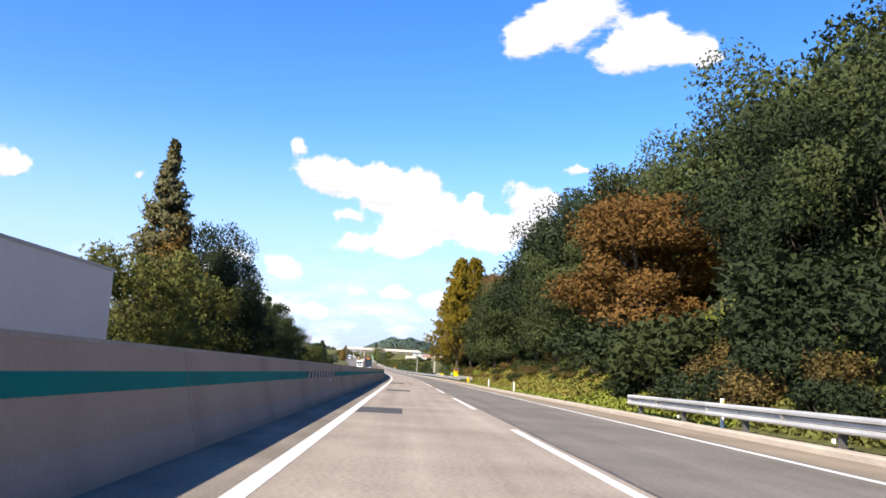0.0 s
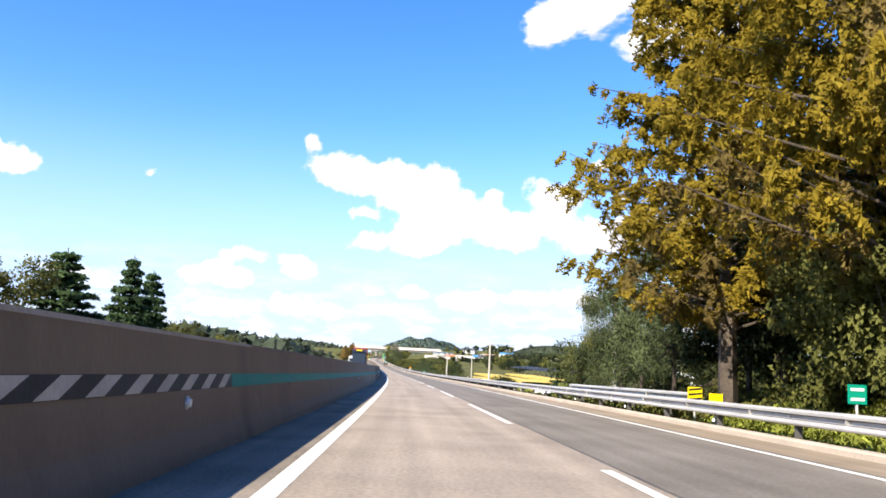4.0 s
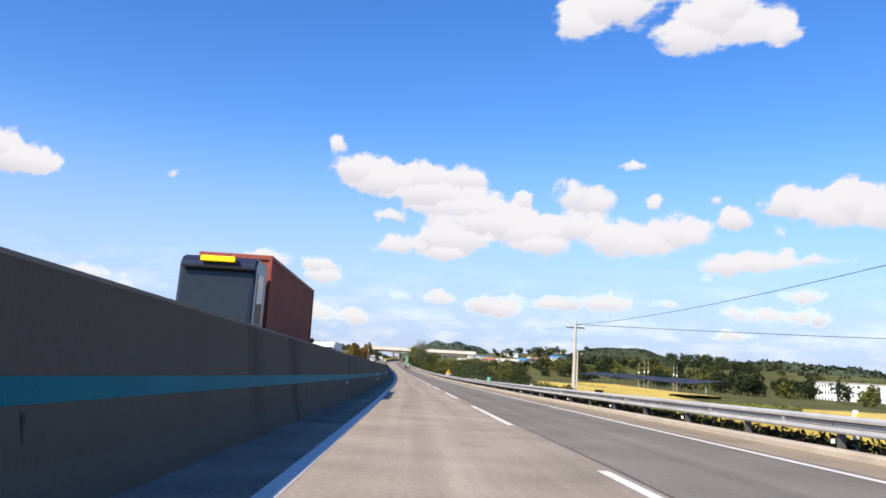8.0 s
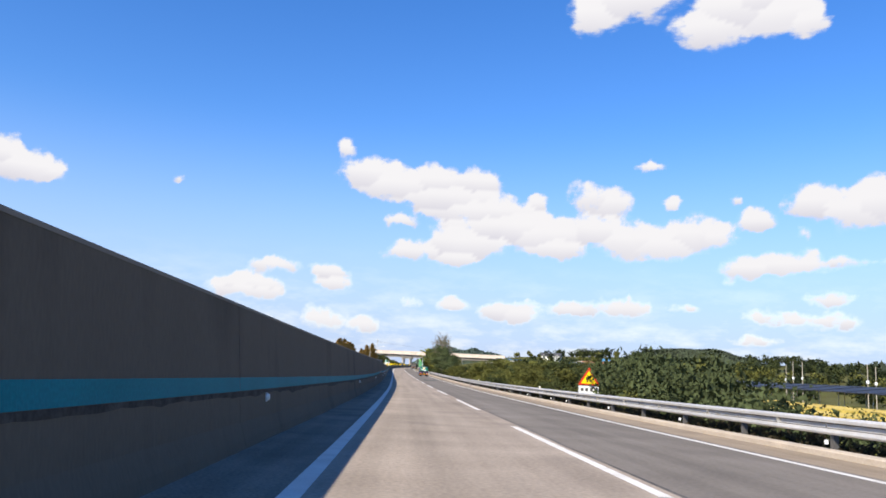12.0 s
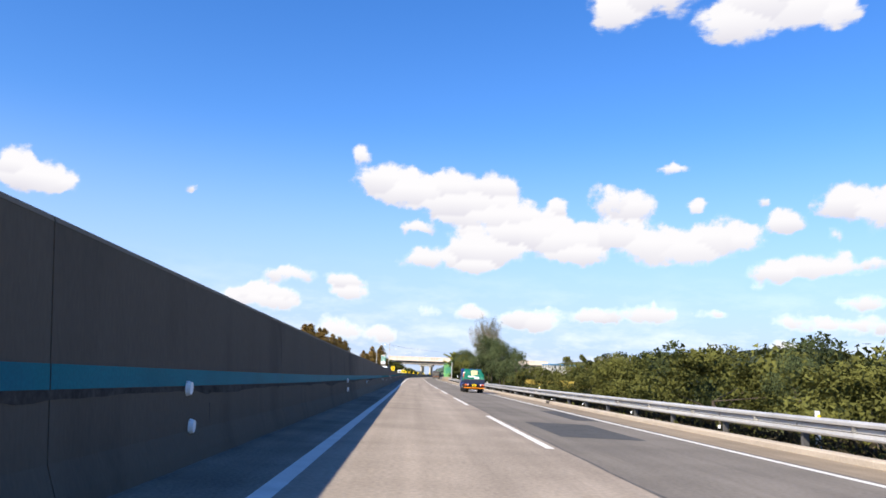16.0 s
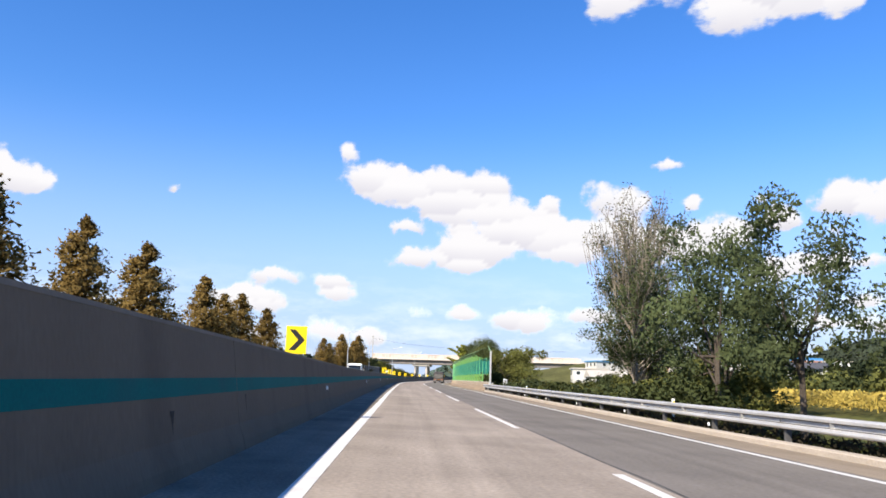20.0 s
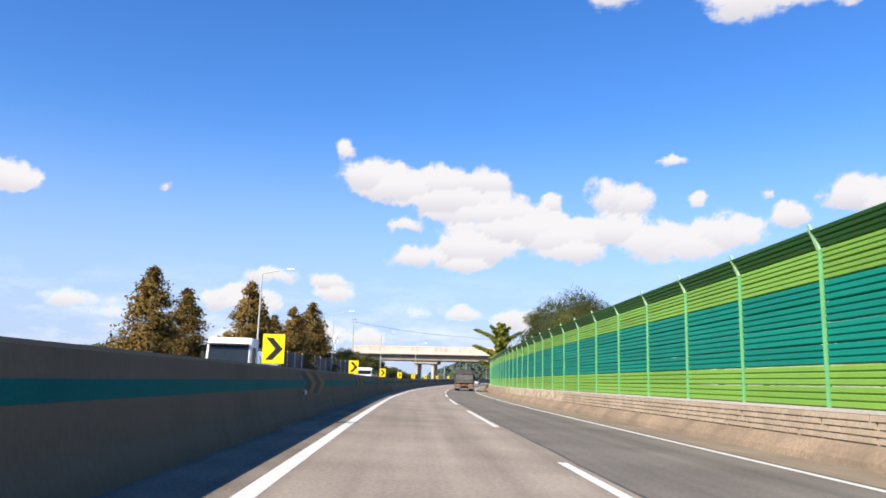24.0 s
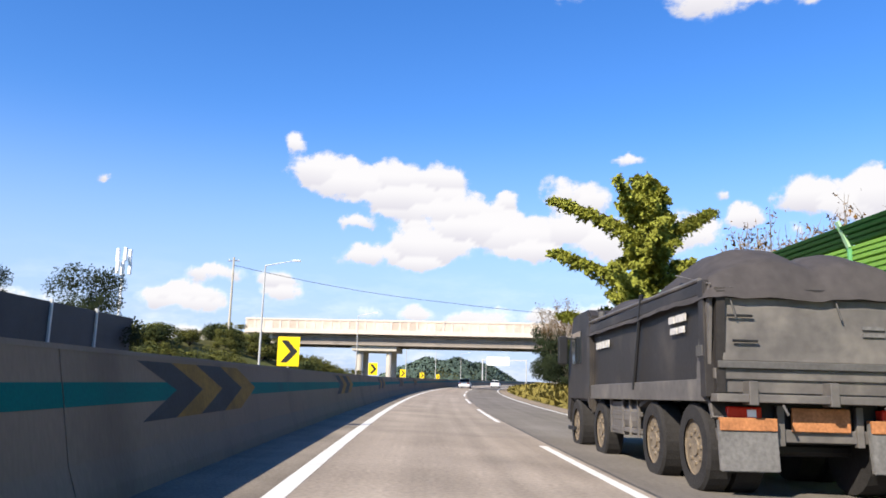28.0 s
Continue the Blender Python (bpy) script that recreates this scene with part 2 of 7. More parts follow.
M = {}
M["lane_old"] = material("worn_light_asphalt", (0.285, 0.238, 0.190), 0.9, spread=0.15, scale=0.5, fine=15, bump=0.6, uv=True, spots=0.25, spot_color=(0.19, 0.165, 0.14), spot_scale=0.35, shine=0.05, track=0.14)
M["lane_new"] = material("grey_asphalt", (0.168, 0.149, 0.127), 0.9, spread=0.14, scale=0.4, fine=15, bump=0.6, uv=True, spots=0.3, spot_color=(0.125, 0.113, 0.10), spot_scale=0.3, shine=0.05, track=0.14)
M["shoulder"] = material("shoulder_concrete", (0.25, 0.20, 0.145), 0.9, spread=0.12, scale=0.6, fine=30, bump=0.4, uv=True, spots=0.4, spot_color=(0.16, 0.125, 0.09), spot_scale=0.5, shine=0.05, track=0.14)
M["gutter"] = material("dirty_gutter_asphalt", (0.205, 0.175, 0.14), 0.95, spread=0.2, scale=0.6, fine=24, bump=0.5, uv=True, spots=0.4, spot_color=(0.085, 0.07, 0.055), spot_scale=0.5, shine=0.05, track=0.2)
M["patch"] = material("fresh_asphalt_patch", (0.075, 0.075, 0.075), 0.9, spread=0.12, scale=2, fine=60, bump=0.4, shine=0.06)
M["joint"] = material("cracked_joint", (0.08, 0.075, 0.07), 0.95, spread=0.3, scale=2, fine=20)
M["paint_white"] = material("road_paint", (0.62, 0.60, 0.55), 0.7, spread=0.07, scale=2, fine=40, bump=0.2, uv=True, spots=0.35, spot_color=(0.45, 0.42, 0.37), spot_scale=2.5, shine=0.06)
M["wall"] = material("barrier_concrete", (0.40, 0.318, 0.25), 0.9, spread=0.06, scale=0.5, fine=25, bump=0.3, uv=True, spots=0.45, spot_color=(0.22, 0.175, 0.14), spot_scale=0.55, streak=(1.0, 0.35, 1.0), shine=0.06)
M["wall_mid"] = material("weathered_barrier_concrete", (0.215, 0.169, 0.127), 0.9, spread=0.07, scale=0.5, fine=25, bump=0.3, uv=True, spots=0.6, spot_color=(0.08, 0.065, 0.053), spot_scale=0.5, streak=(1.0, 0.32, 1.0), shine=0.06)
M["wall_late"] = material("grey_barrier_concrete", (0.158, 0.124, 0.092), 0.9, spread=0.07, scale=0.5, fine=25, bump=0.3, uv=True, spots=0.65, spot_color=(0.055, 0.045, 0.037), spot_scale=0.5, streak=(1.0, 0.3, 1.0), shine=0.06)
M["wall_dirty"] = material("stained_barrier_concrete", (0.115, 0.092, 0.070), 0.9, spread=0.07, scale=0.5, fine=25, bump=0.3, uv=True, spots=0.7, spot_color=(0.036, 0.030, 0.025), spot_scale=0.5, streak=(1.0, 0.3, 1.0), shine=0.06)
M["teal"] = material("teal_paint", (0.0, 0.19, 0.17), 0.6, spread=0.12, scale=0.6, fine=30, bump=0.1, uv=True, spots=0.35, spot_color=(0.02, 0.10, 0.11), spot_scale=0.8, shine=0.06)
M["teal_old"] = material("faded_teal_paint", (0.0, 0.118, 0.112), 0.7, spread=0.12, scale=0.6, fine=30, bump=0.1, uv=True, spots=0.45, spot_color=(0.02, 0.07, 0.075), spot_scale=0.8, shine=0.05)
M["blue_band"] = material("blue_paint", (0.0, 0.135, 0.165), 0.6, spread=0.12, scale=0.6, fine=30, bump=0.1, uv=True, spots=0.4, spot_color=(0.015, 0.10, 0.17), spot_scale=0.8, shine=0.06)
M["galv"] = material("galvanised_steel", (0.46, 0.448, 0.43), 0.5, metal=0.2, spread=0.10, scale=1.2, fine=20, bump=0.1, each=0.08)
M["galv_dark"] = material("dull_steel_post", (0.10, 0.095, 0.09), 0.7, metal=0.3, spread=0.15, scale=2, fine=20)
M["kerb"] = material("kerb_concrete", (0.40, 0.34, 0.27), 0.9, spread=0.12, scale=0.8, fine=20, bump=0.3, uv=True, spots=0.3, spot_color=(0.27, 0.23, 0.18), spot_scale=0.9, shine=0.06)
M["ground"] = material("dry_grass_ground", (0.090, 0.088, 0.032), 0.95, spread=0.3, scale=0.12, fine=2.5, bump=0.6, spots=0.7, spot_color=(0.05, 0.07, 0.018), spot_scale=0.06, shine=0.06)
M["white"] = material("white_painted_metal", (0.78, 0.78, 0.76), 0.5, spread=0.05, scale=1, fine=20, bump=0.05)
M["house_wall"] = material("weathered_house_plaster", (0.52, 0.50, 0.45), 0.85, spread=0.12, scale=0.5, fine=6, bump=0.1)
M["grey_wall"] = material("pale_cladding", (0.62, 0.61, 0.58), 0.7, spread=0.04, scale=0.4, fine=8, bump=0.05)
M["dark"] = material("dark_rubber", (0.02, 0.02, 0.021), 0.8, spread=0.2, scale=3, fine=30)
M["black"] = material("black_plastic", (0.015, 0.015, 0.016), 0.5, spread=0.2, scale=3, fine=30, bump=0.05)
M["bark"] = material("bark", (0.07, 0.055, 0.042), 0.95, spread=0.3, scale=2, fine=12, bump=0.6)
M["pale_bark"] = material("pale_twigs", (0.21, 0.175, 0.135), 0.95, spread=0.2, scale=2, fine=12, bump=0.3)
LEAF = dict(rough=0.75, spread=0.22, scale=0.35, fine=3, bump=0, island=0.22, through_leaf=0.22, shine=0.08)
M["leaf"] = material("broad_leaves", (0.048, 0.058, 0.021), each=0.25, **LEAF)
M["leaf_mid"] = material("mid_green_leaves", (0.066, 0.082, 0.034), each=0.2, **LEAF)
M["leaf_dark"] = material("dark_leaves", (0.026, 0.035, 0.016), each=0.2, **LEAF)
M["leaf_rust"] = material("rust_leaves", (0.135, 0.073, 0.022), each=0.15, **LEAF)
NEEDLE = dict(LEAF, through_leaf=0.42)
M["leaf_gold"] = material("golden_needles", (0.215, 0.158, 0.018), each=0.12, **NEEDLE)
M["ochre"] = material("ochre_weed_leaves", (0.115, 0.082, 0.028), each=0.25, **LEAF)
# browner copy of the golden needles; its colour carries the shade low in the crown
M["leaf_gold_shade"] = material("gold_shade_needles", (0.135, 0.098, 0.030), each=0.15, **NEEDLE)
M["leaf_brown"] = material("brown_green_needles", (0.175, 0.114, 0.034), each=0.2, **LEAF)
M["leaf_grey"] = material("grey_green_needles", (0.115, 0.105, 0.050), each=0.15, **LEAF)
M["leaf_dry"] = material("dry_twiggy_leaves", (0.150, 0.145, 0.085), each=0.2, **LEAF)
M["leaf_pine"] = material("pine_needles", (0.045, 0.075, 0.030), each=0.2, **LEAF)
M["leaf_cedar"] = material("cedar_needles", (0.25, 0.26, 0.045), each=0.1, **LEAF)
M["leaf_olive"] = material("olive_shrub_leaves", (0.100, 0.102, 0.027), each=0.25, **LEAF)
M["grass"] = material("rough_grass", (0.185, 0.205, 0.035), each=0.2, **LEAF)
M["dry_grass"] = material("dry_grass", (0.21, 0.17, 0.045), each=0.2, **LEAF)
M["weed"] = material("dark_dry_weeds", (0.040, 0.033, 0.020), each=0.2, **LEAF)
M["crop"] = material("ripe_rice", (0.50, 0.37, 0.08), 0.9, spread=0.2, scale=0.3, fine=3, bump=0.5)


# ---- building helpers ----
def part(name, data, mat, parent=None, label="", m=None, smooth=False):
    """Links a bmesh or mesh as ONE mesh object under parent."""
    if isinstance(data, bmesh.types.BMesh):
        me = bpy.data.meshes.new(name)
        data.to_mesh(me)
        data.free()
    else:
        me = data
    if mat is not None and not me.materials:
        me.materials.append(mat)
    if smooth:
        me.shade_smooth()
    ob = new(name, me)
    if parent is not None:
        ob.parent = parent
    if m is not None:
        ob.matrix_basis = m
    if label:
        tagged(ob, label)
    return ob


def thing(name, m, label, category, group="", kind=""):
    e = new(name)
    e.empty_display_size = 0.3
    e.matrix_basis = m
    return tagged(e, label, category, group, kind)


def box(lo, hi, bevel=0.0, bm=None):
    bm = bm or bmesh.new()
    c = [(a + b) / 2 for a, b in zip(lo, hi)]
    d = [abs(b - a) for a, b in zip(lo, hi)]
    r = bmesh.ops.create_cube(bm, size=1, matrix=Matrix.LocRotScale(c, None, d))
    if bevel:
        es = {e for v in r["verts"] for e in v.link_edges}
        bmesh.ops.bevel(bm, geom=list(es), offset=bevel, segments=2, affect="EDGES", profile=0.6)
    return bm


def rod(p, q, r0, r1=None, n=8, bm=None, caps=True):
    bm = bm or bmesh.new()
    p, q = Vector(p), Vector(q)
    d = q - p
    m = Matrix.Translation((p + q) / 2) @ d.to_track_quat("Z", "Y").to_matrix().to_4x4()
    bmesh.ops.create_cone(bm, cap_ends=caps, segments=n, radius1=r0, radius2=r0 if r1 is None else r1, depth=d.length, matrix=m)
    return bm


def prism(poly, x0, x1, bm=None, bevel=0.0):
    """A solid from a (y, z) outline, from x0 to x1."""
    bm = bm or bmesh.new()
    a = [bm.verts.new((x0, y, z)) for y, z in poly]
    b = [bm.verts.new((x1, y, z)) for y, z in poly]
    k = len(poly)
    fs = [bm.faces.new(a), bm.faces.new(b[::-1])]
    for i in range(k):
        fs.append(bm.faces.new((a[i], b[i], b[(i + 1) % k], a[(i + 1) % k])))
    bmesh.ops.recalc_face_normals(bm, faces=fs)
    if bevel:
        bmesh.ops.bevel(bm, geom=list({e for f in fs for e in f.edges}), offset=bevel, segments=2, affect="EDGES")
    return bm


def sheet(verts, faces, uv=None, name="sheet"):
    me = bpy.data.meshes.new(name)
    me.from_pydata([tuple(map(float, v)) for v in verts], [], faces)
    if uv is not None:
        lay = me.uv_layers.new(name="uv")
        idx = np.zeros(len(me.loops), dtype=np.int32)
        me.loops.foreach_get("vertex_index", idx)
        lay.data.foreach_set("uv", np.asarray(uv, dtype=np.float32)[idx].ravel())
    me.update()
    return me


def sweep(profile, s0, s1, step=4.0, closed=False, name="sweep"):
    """A strip or solid swept along the road. profile(s) gives (u, w) corners."""
    n = max(2, int(math.ceil((s1 - s0) / step)) + 1)
    ss = np.linspace(s0, s1, n)
    verts, uv, faces = [], [], []
    k = len(profile(s0))
    for s in ss:
        pr = profile(s)
        run = 0.0
        for i, (u, w) in enumerate(pr):
            if i:
                run += math.hypot(u - pr[i - 1][0], w - pr[i - 1][1])
            verts.append(road(s, u, w))
            uv.append((s, run))
    for j in range(n - 1):
        for i in range(k if closed else k - 1):
            a, b = j * k + i, j * k + (i + 1) % k
            faces.append((a, b, b + k, a + k))
    if closed:
        faces.append(tuple(range(k)))
        faces.append(tuple(range((n - 1) * k, n * k))[::-1])
    return sheet(verts, faces, uv, name)


def rot_rand(rng, k):
    """k random unit vector pairs, at right angles."""
    a = rng.normal(size=(k, 3))
    a /= np.linalg.norm(a, axis=1)[:, None]
    b = np.cross(a, rng.normal(size=(k, 3)))
    b /= np.linalg.norm(b, axis=1)[:, None]
    return a, b


def leaves(name, centres, size, rng, long=1.5, hub=None):
    """One mesh of many single leaf sprays: pointed triangles, turned at random.
    Their normals lean away from hub, so that a clump is shaded as one soft mass."""
    c = np.asarray(centres, float)
    k = len(c)
    a, b = rot_rand(rng, k)
    out = c - (c.mean(0) if hub is None else hub)
    out = out / (np.linalg.norm(out, axis=1)[:, None] + 1e-6)
    n = np.cross(a, b)
    turn = np.where((n * out).sum(1) < 0, -1.0, 1.0)[:, None]
    b, n = b * turn, n * turn
    n = 0.5 * out + 0.5 * n
    n /= np.linalg.norm(n, axis=1)[:, None]
    sz = size * rng.uniform(0.6, 1.35, (k, 1))
    v = np.stack([c - a * sz * long / 2 - b * sz / 2, c + a * sz * long / 2, c - a * sz * long / 2 + b * sz / 2], 1).reshape(-1, 3)
    me = bpy.data.meshes.new(name)
    me.vertices.add(3 * k)
    me.vertices.foreach_set("co", v.ravel())
    me.loops.add(3 * k)
    me.loops.foreach_set("vertex_index", np.arange(3 * k, dtype=np.int32))
    me.polygons.add(k)
    me.polygons.foreach_set("loop_start", np.arange(0, 3 * k, 3, dtype=np.int32))
    me.update(calc_edges=True)
    me.attributes.new("custom_normal", "FLOAT_VECTOR", "POINT").data.foreach_set("vector", np.repeat(n, 3, 0).astype(np.float32).ravel())
    return me


def limbs(segs, n=6):
    """A bmesh of tapered rods: (p, q, r0, r1) each."""
    bm = bmesh.new()
    for p, q, r0, r1 in segs:
        rod(p, q, r0, r1, n, bm)
    return bm

# ---- ground, one sheet to the horizon ----
HW_S = [-300, 0, 75, 100, 147, 224, 252, 340, 363, 410, 434, 460, 485, 507, 521, 531, 556, 580, 605, 1500]
HW_W = [1.2, 1.2, 1.19, 1.26, 1.39, 1.60, 1.70, 1.86, 1.89, 2.08, 2.17, 2.07, 1.915, 1.81, 1.70, 1.65, 1.48, 1.28, 1.2, 1.18]


def wall_top(s):
    return float(np.interp(s, HW_S, HW_W))


def other_level(s):
    """Height of the other carriageway above ours."""
    return 1.45 * (wall_top(s) - 1.2)


def ground_w(s, u):
    """Height of the ground above the road, beside it."""
    if u > 8.8:
        cut = np.interp(u, [8.8, 9.6, 11, 14, 20, 40, 80, 160], [-.04, .1, .5, 2.4, 7.5, 19, 20, 2])
        bank = np.interp(u, [8.8, 9.8, 15, 18, 60, 300], [-.04, -.1, -2.6, -3.0, -3.2, -3.5])
        low = np.interp(u, [8.8, 10, 16, 60, 300], [-.04, -.1, -1.3, -2.0, -2.5])
        high = np.interp(u, [8.8, 10, 14, 22, 60, 200], [-.04, .25, .8, 2.5, 6, 2])
        k = np.interp(s, [130, 185], [1, 0])
        b = np.interp(s, [150, 200, 380, 420], [0, 1, 1, 0])
        h = np.interp(s, [778, 815], [0, 1])
        lo = 1 - k - b - h if 1 - k - b - h > 0 else 0
        v = (k * cut + b * bank + h * high + lo * low) / (k + b + h + lo)
        v += np.interp(s, [620, 690, 850, 930], [0, 1, 1, 0]) * np.interp(u, [20, 30, 60, 90, 140, 300], [0, .8, 3.5, 5.8, 9.5, 11])
        v += 1.9 * np.interp(s, [545, 556, 630, 650], [0, 1, 1, 0]) * np.interp(u, [18, 21, 34, 45], [0, 1, 1, 0])
    elif u < -12.6:
        v = np.interp(-u, [12.6, 14, 20, 60, 300], [-.04, .1, .2, -.5, -2]) + other_level(s) * np.interp(-u, [12.6, 40], [1, 0])
        v += np.interp(s, [795, 835, 875, 910], [0, 1, 1, 0]) * np.interp(-u, [14.5, 20, 26, 60, 120], [0, 2.4, 5.0, 6.5, 0])
    else:
        v = -0.06 + (other_level(s) if u < -2 else 0)
    return float(v)


US = [-4200, -1500, -600, -250, -120, -60, -40, -28, -20, -16, -14, -12.6, -7, -2.0, -1.5, 3, 7, 8.8, 9.6, 10.4, 11, 12.5, 14, 16, 18, 20, 24, 30, 40, 60, 80, 120, 200, 400, 900, 1800, 4200]
SS = list(range(-300, 1499, 6))
gv, gf = [], []
for ext in (-3600, 0, 3200):
    for s in (SS if ext == 0 else [SS[0] if ext < 0 else SS[-1]]):
        for u in US:
            x, y, z = road(s, max(-60, min(u, 60)), ground_w(s, u))
            bumps = 0.12 * noise.noise(Vector((x * .2, y * .2, 0))) if abs(u - 3) > 9 else 0
            far_z = np.interp(abs(u), [200, 1500], [1, 0])
            gv.append((x + u - max(-60, min(u, 60)), y + ext, (z + bumps) * far_z - 4 * (1 - far_z)))
nu = len(US)
for j in range(len(gv) // nu - 1):
    for i in range(nu - 1):
        a = j * nu + i
        gf.append((a, a + 1, a + nu + 1, a + nu))
ground = part("ground", sheet(gv, gf), M["ground"], smooth=True)
tagged(ground, "rough grassy ground falling away beside the motorway", "ground", kind="structure")

# ---- carriageways ----
S0, S1 = -120.0, 1300.0
lane_a = part("road", sweep(lambda s: [(-.06, 0), (0.2, 0), (3.78, 0)], S0, S1), M["lane_old"])
tagged(lane_a, "worn pale asphalt passing lane of the motorway", "road", kind="structure")
gutter = part("road_gutter", sweep(lambda s: [(-1.3, 0), (-.06, 0)], S0, S1), M["gutter"])
tagged(gutter, "dirty asphalt strip at the foot of the barrier", "road", kind="structure")
lane_b = part("road", sweep(lambda s: [(3.78, 0), (7.55, 0)], S0, S1), M["lane_new"])
tagged(lane_b, "smooth grey asphalt slow lane of the motorway", "road", kind="structure")
shoulder = part("pavement", sweep(lambda s: [(7.55, 0), (8.72, 0)], S0, S1), M["shoulder"])
tagged(shoulder, "narrow tan concrete hard shoulder", "pavement", kind="structure")
other = part("road", sweep(lambda s: [(-12.6, other_level(s)), (-2.0, other_level(s))], S0, S1), M["lane_new"])
tagged(other, "grey asphalt carriageway for the oncoming traffic", "road", kind="structure")


def strip(u0, u1, s0, s1, lift=0.004, step=4.0):
    return sweep(lambda s: [(u0, lift), (u1, lift)], s0, s1, step)


for u0, u1, lab in ((-0.10, 0.10, "solid white edge line beside the barrier"), (7.22, 7.38, "solid white edge line beside the shoulder")):
    tagged(part("edge_line", strip(u0, u1, S0, S1), M["paint_white"]), lab, "road marking", kind="structure")
for s_far in np.arange(-100, 1000, 20.0):
    near = s_far + float(np.interp(s_far, [0, 150, 300, 500], [5.4, 5.8, 6.8, 8.0]))
    ob = part("lane_dash", strip(3.53, 3.68, near, near + 11.2), M["paint_white"])
    tagged(ob, "white painted lane dash on asphalt", "road marking", "lane dashes")
def ragged(s):
    c = 3.815 + .05 * noise.noise(Vector((s * .35, 0, 0))) + .025 * noise.noise(Vector((s * 1.7, 3, 0)))
    w = .022 + .02 * noise.noise(Vector((s * .9, 7, 0)))
    return [(c - w, .003), (c + w, .003)]


crack = part("joint", sweep(ragged, -10, 800, .6), M["joint"])
tagged(crack, "dark ragged joint between the two lanes", "road joint", kind="structure")

# ---- concrete barrier in the middle ----
barrier = thing("median_barrier", Matrix(), "grey concrete median barrier with a painted band", "barrier", kind="structure")


def barrier_profile(s):
    h, o = wall_top(s), other_level(s)
    return [(-1.12, -0.05), (-1.16, 0.12), (-1.24, 0.34), (-1.40, h - 0.03), (-1.43, h), (-1.78, h), (-1.82, h - 0.03), (-2.08, o - 0.05)]


def band_foot(s):
    """Height of the painted band's lower edge."""
    return float(np.interp(s, [395, 425, 440, 456, 475, 500, 540], [.75, .80, .86, .86, .80, .78, .75]))


def face_u(s, w):
    h = wall_top(s)
    return -1.24 - 0.16 * (w - 0.34) / (h - 0.37)


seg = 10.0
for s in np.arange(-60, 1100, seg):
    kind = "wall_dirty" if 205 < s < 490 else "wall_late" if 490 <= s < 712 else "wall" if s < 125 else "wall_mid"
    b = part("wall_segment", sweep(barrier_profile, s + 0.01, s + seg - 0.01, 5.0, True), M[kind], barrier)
    part("painted_band", sweep(lambda q: [(face_u(q, band_foot(q)) + .004, band_foot(q)), (face_u(q, band_foot(q) + .18) + .004, band_foot(q) + .18)], s + 0.01, s + seg - 0.01, 5.0),
         M["blue_band" if 200 < s < 520 else "teal" if s < 300 else "teal_old"], barrier)
for s in np.arange(-60, 1100, 20.0):
    part("cap", sweep(lambda q: [(-1.395, wall_top(q) - .03), (-1.41, wall_top(q) + .012), (-1.80, wall_top(q) + .012), (-1.82, wall_top(q) - .02)], s + .01, s + 19.99, 5.0, False), M["kerb" if s < 125 else "wall_mid"], barrier)
M["hatch_black"] = material("worn_black_paint", (0.022, 0.022, 0.024), 0.7, spread=0.2, scale=1.5, fine=20, bump=0.1)
M["hatch_white"] = material("worn_white_hatch_paint", (0.42, 0.40, 0.37), 0.7, spread=0.12, scale=1.5, fine=20, bump=0.1, spots=.4, spot_color=(.22, .20, .18), spot_scale=2.5)
hatch = [(22, 30), (129, 137.6), (238.5, 247.2), (350.5, 356.8), (444, 451.2), (541.5, 549)]
for h0, h1 in hatch:
    part("hatch_ground", sweep(lambda q: [(face_u(q, band_foot(q)) + .006, band_foot(q)), (face_u(q, band_foot(q) + .18) + .006, band_foot(q) + .18)], h0 - .1, h1 + .75, 2.0), M["hatch_black"], barrier, "black ground of the hatched band")
    for q in np.arange(h0, h1, .85):
        b = band_foot(q) - .75
        v = [road(q + d, face_u(q, w + b) + .008, w + b) for d, w in ((0, .755), (.38, .755), (.83, .925), (.45, .925))]
        part("hatch_stripe", sheet(v, [(0, 1, 2, 3)]), M["hatch_white"], barrier)

# dirt streaks and chipped spots on the barrier
drng = random.Random(23)
M["soot"] = material("dark_drip_stain", (0.062, 0.052, 0.044), 0.95, spread=.3, scale=3, fine=20, bump=.1, shine=.05)
for i in range(150):
    s0 = drng.choice([drng.uniform(130, 240), drng.uniform(240, 520), drng.uniform(434, 446), drng.uniform(500, 620)])
    top, wd, fall = drng.choice([.745, .745, .70, .62]), drng.choice([drng.uniform(.05, .22), drng.uniform(.02, .05)]), drng.uniform(.08, .40)
    vs, n = [], 5
    for k in range(n):
        vs.append(road(s0 + wd * k / (n - 1), face_u(s0, top) + .005, top))
    for k in range(n):
        w = max(.36, top - fall * (1 - abs(k - 2) / 2.6) * drng.uniform(.7, 1.1))
        vs.append(road(s0 + wd * (.5 + (k / (n - 1) - .5) * .6), face_u(s0, w) + .005, w))
    part("stain", sheet(vs, [(k, k + 1, n + k + 1, n + k) for k in range(n - 1)]), M["soot"], barrier)

def soot_edge(s):
    d = .05 + .16 * max(0, noise.noise(Vector((s * .22, 5, 0)))) + .06 * max(0, noise.noise(Vector((s * 1.3, 9, 0)))) + .02 * noise.noise(Vector((s * 5, 2, 0)))
    d *= float(np.interp(s, [318, 336, 352, 500, 515], [.15, 1, 1, 1, .1]))
    top = band_foot(s) - .002
    w = top - max(.004, d)
    return [(face_u(s, w) + .0045, w), (face_u(s, top) + .0045, top)]


part("soot_band", sweep(soot_edge, 318, 515, .25), M["soot"], barrier, "uneven black soot below the painted band")

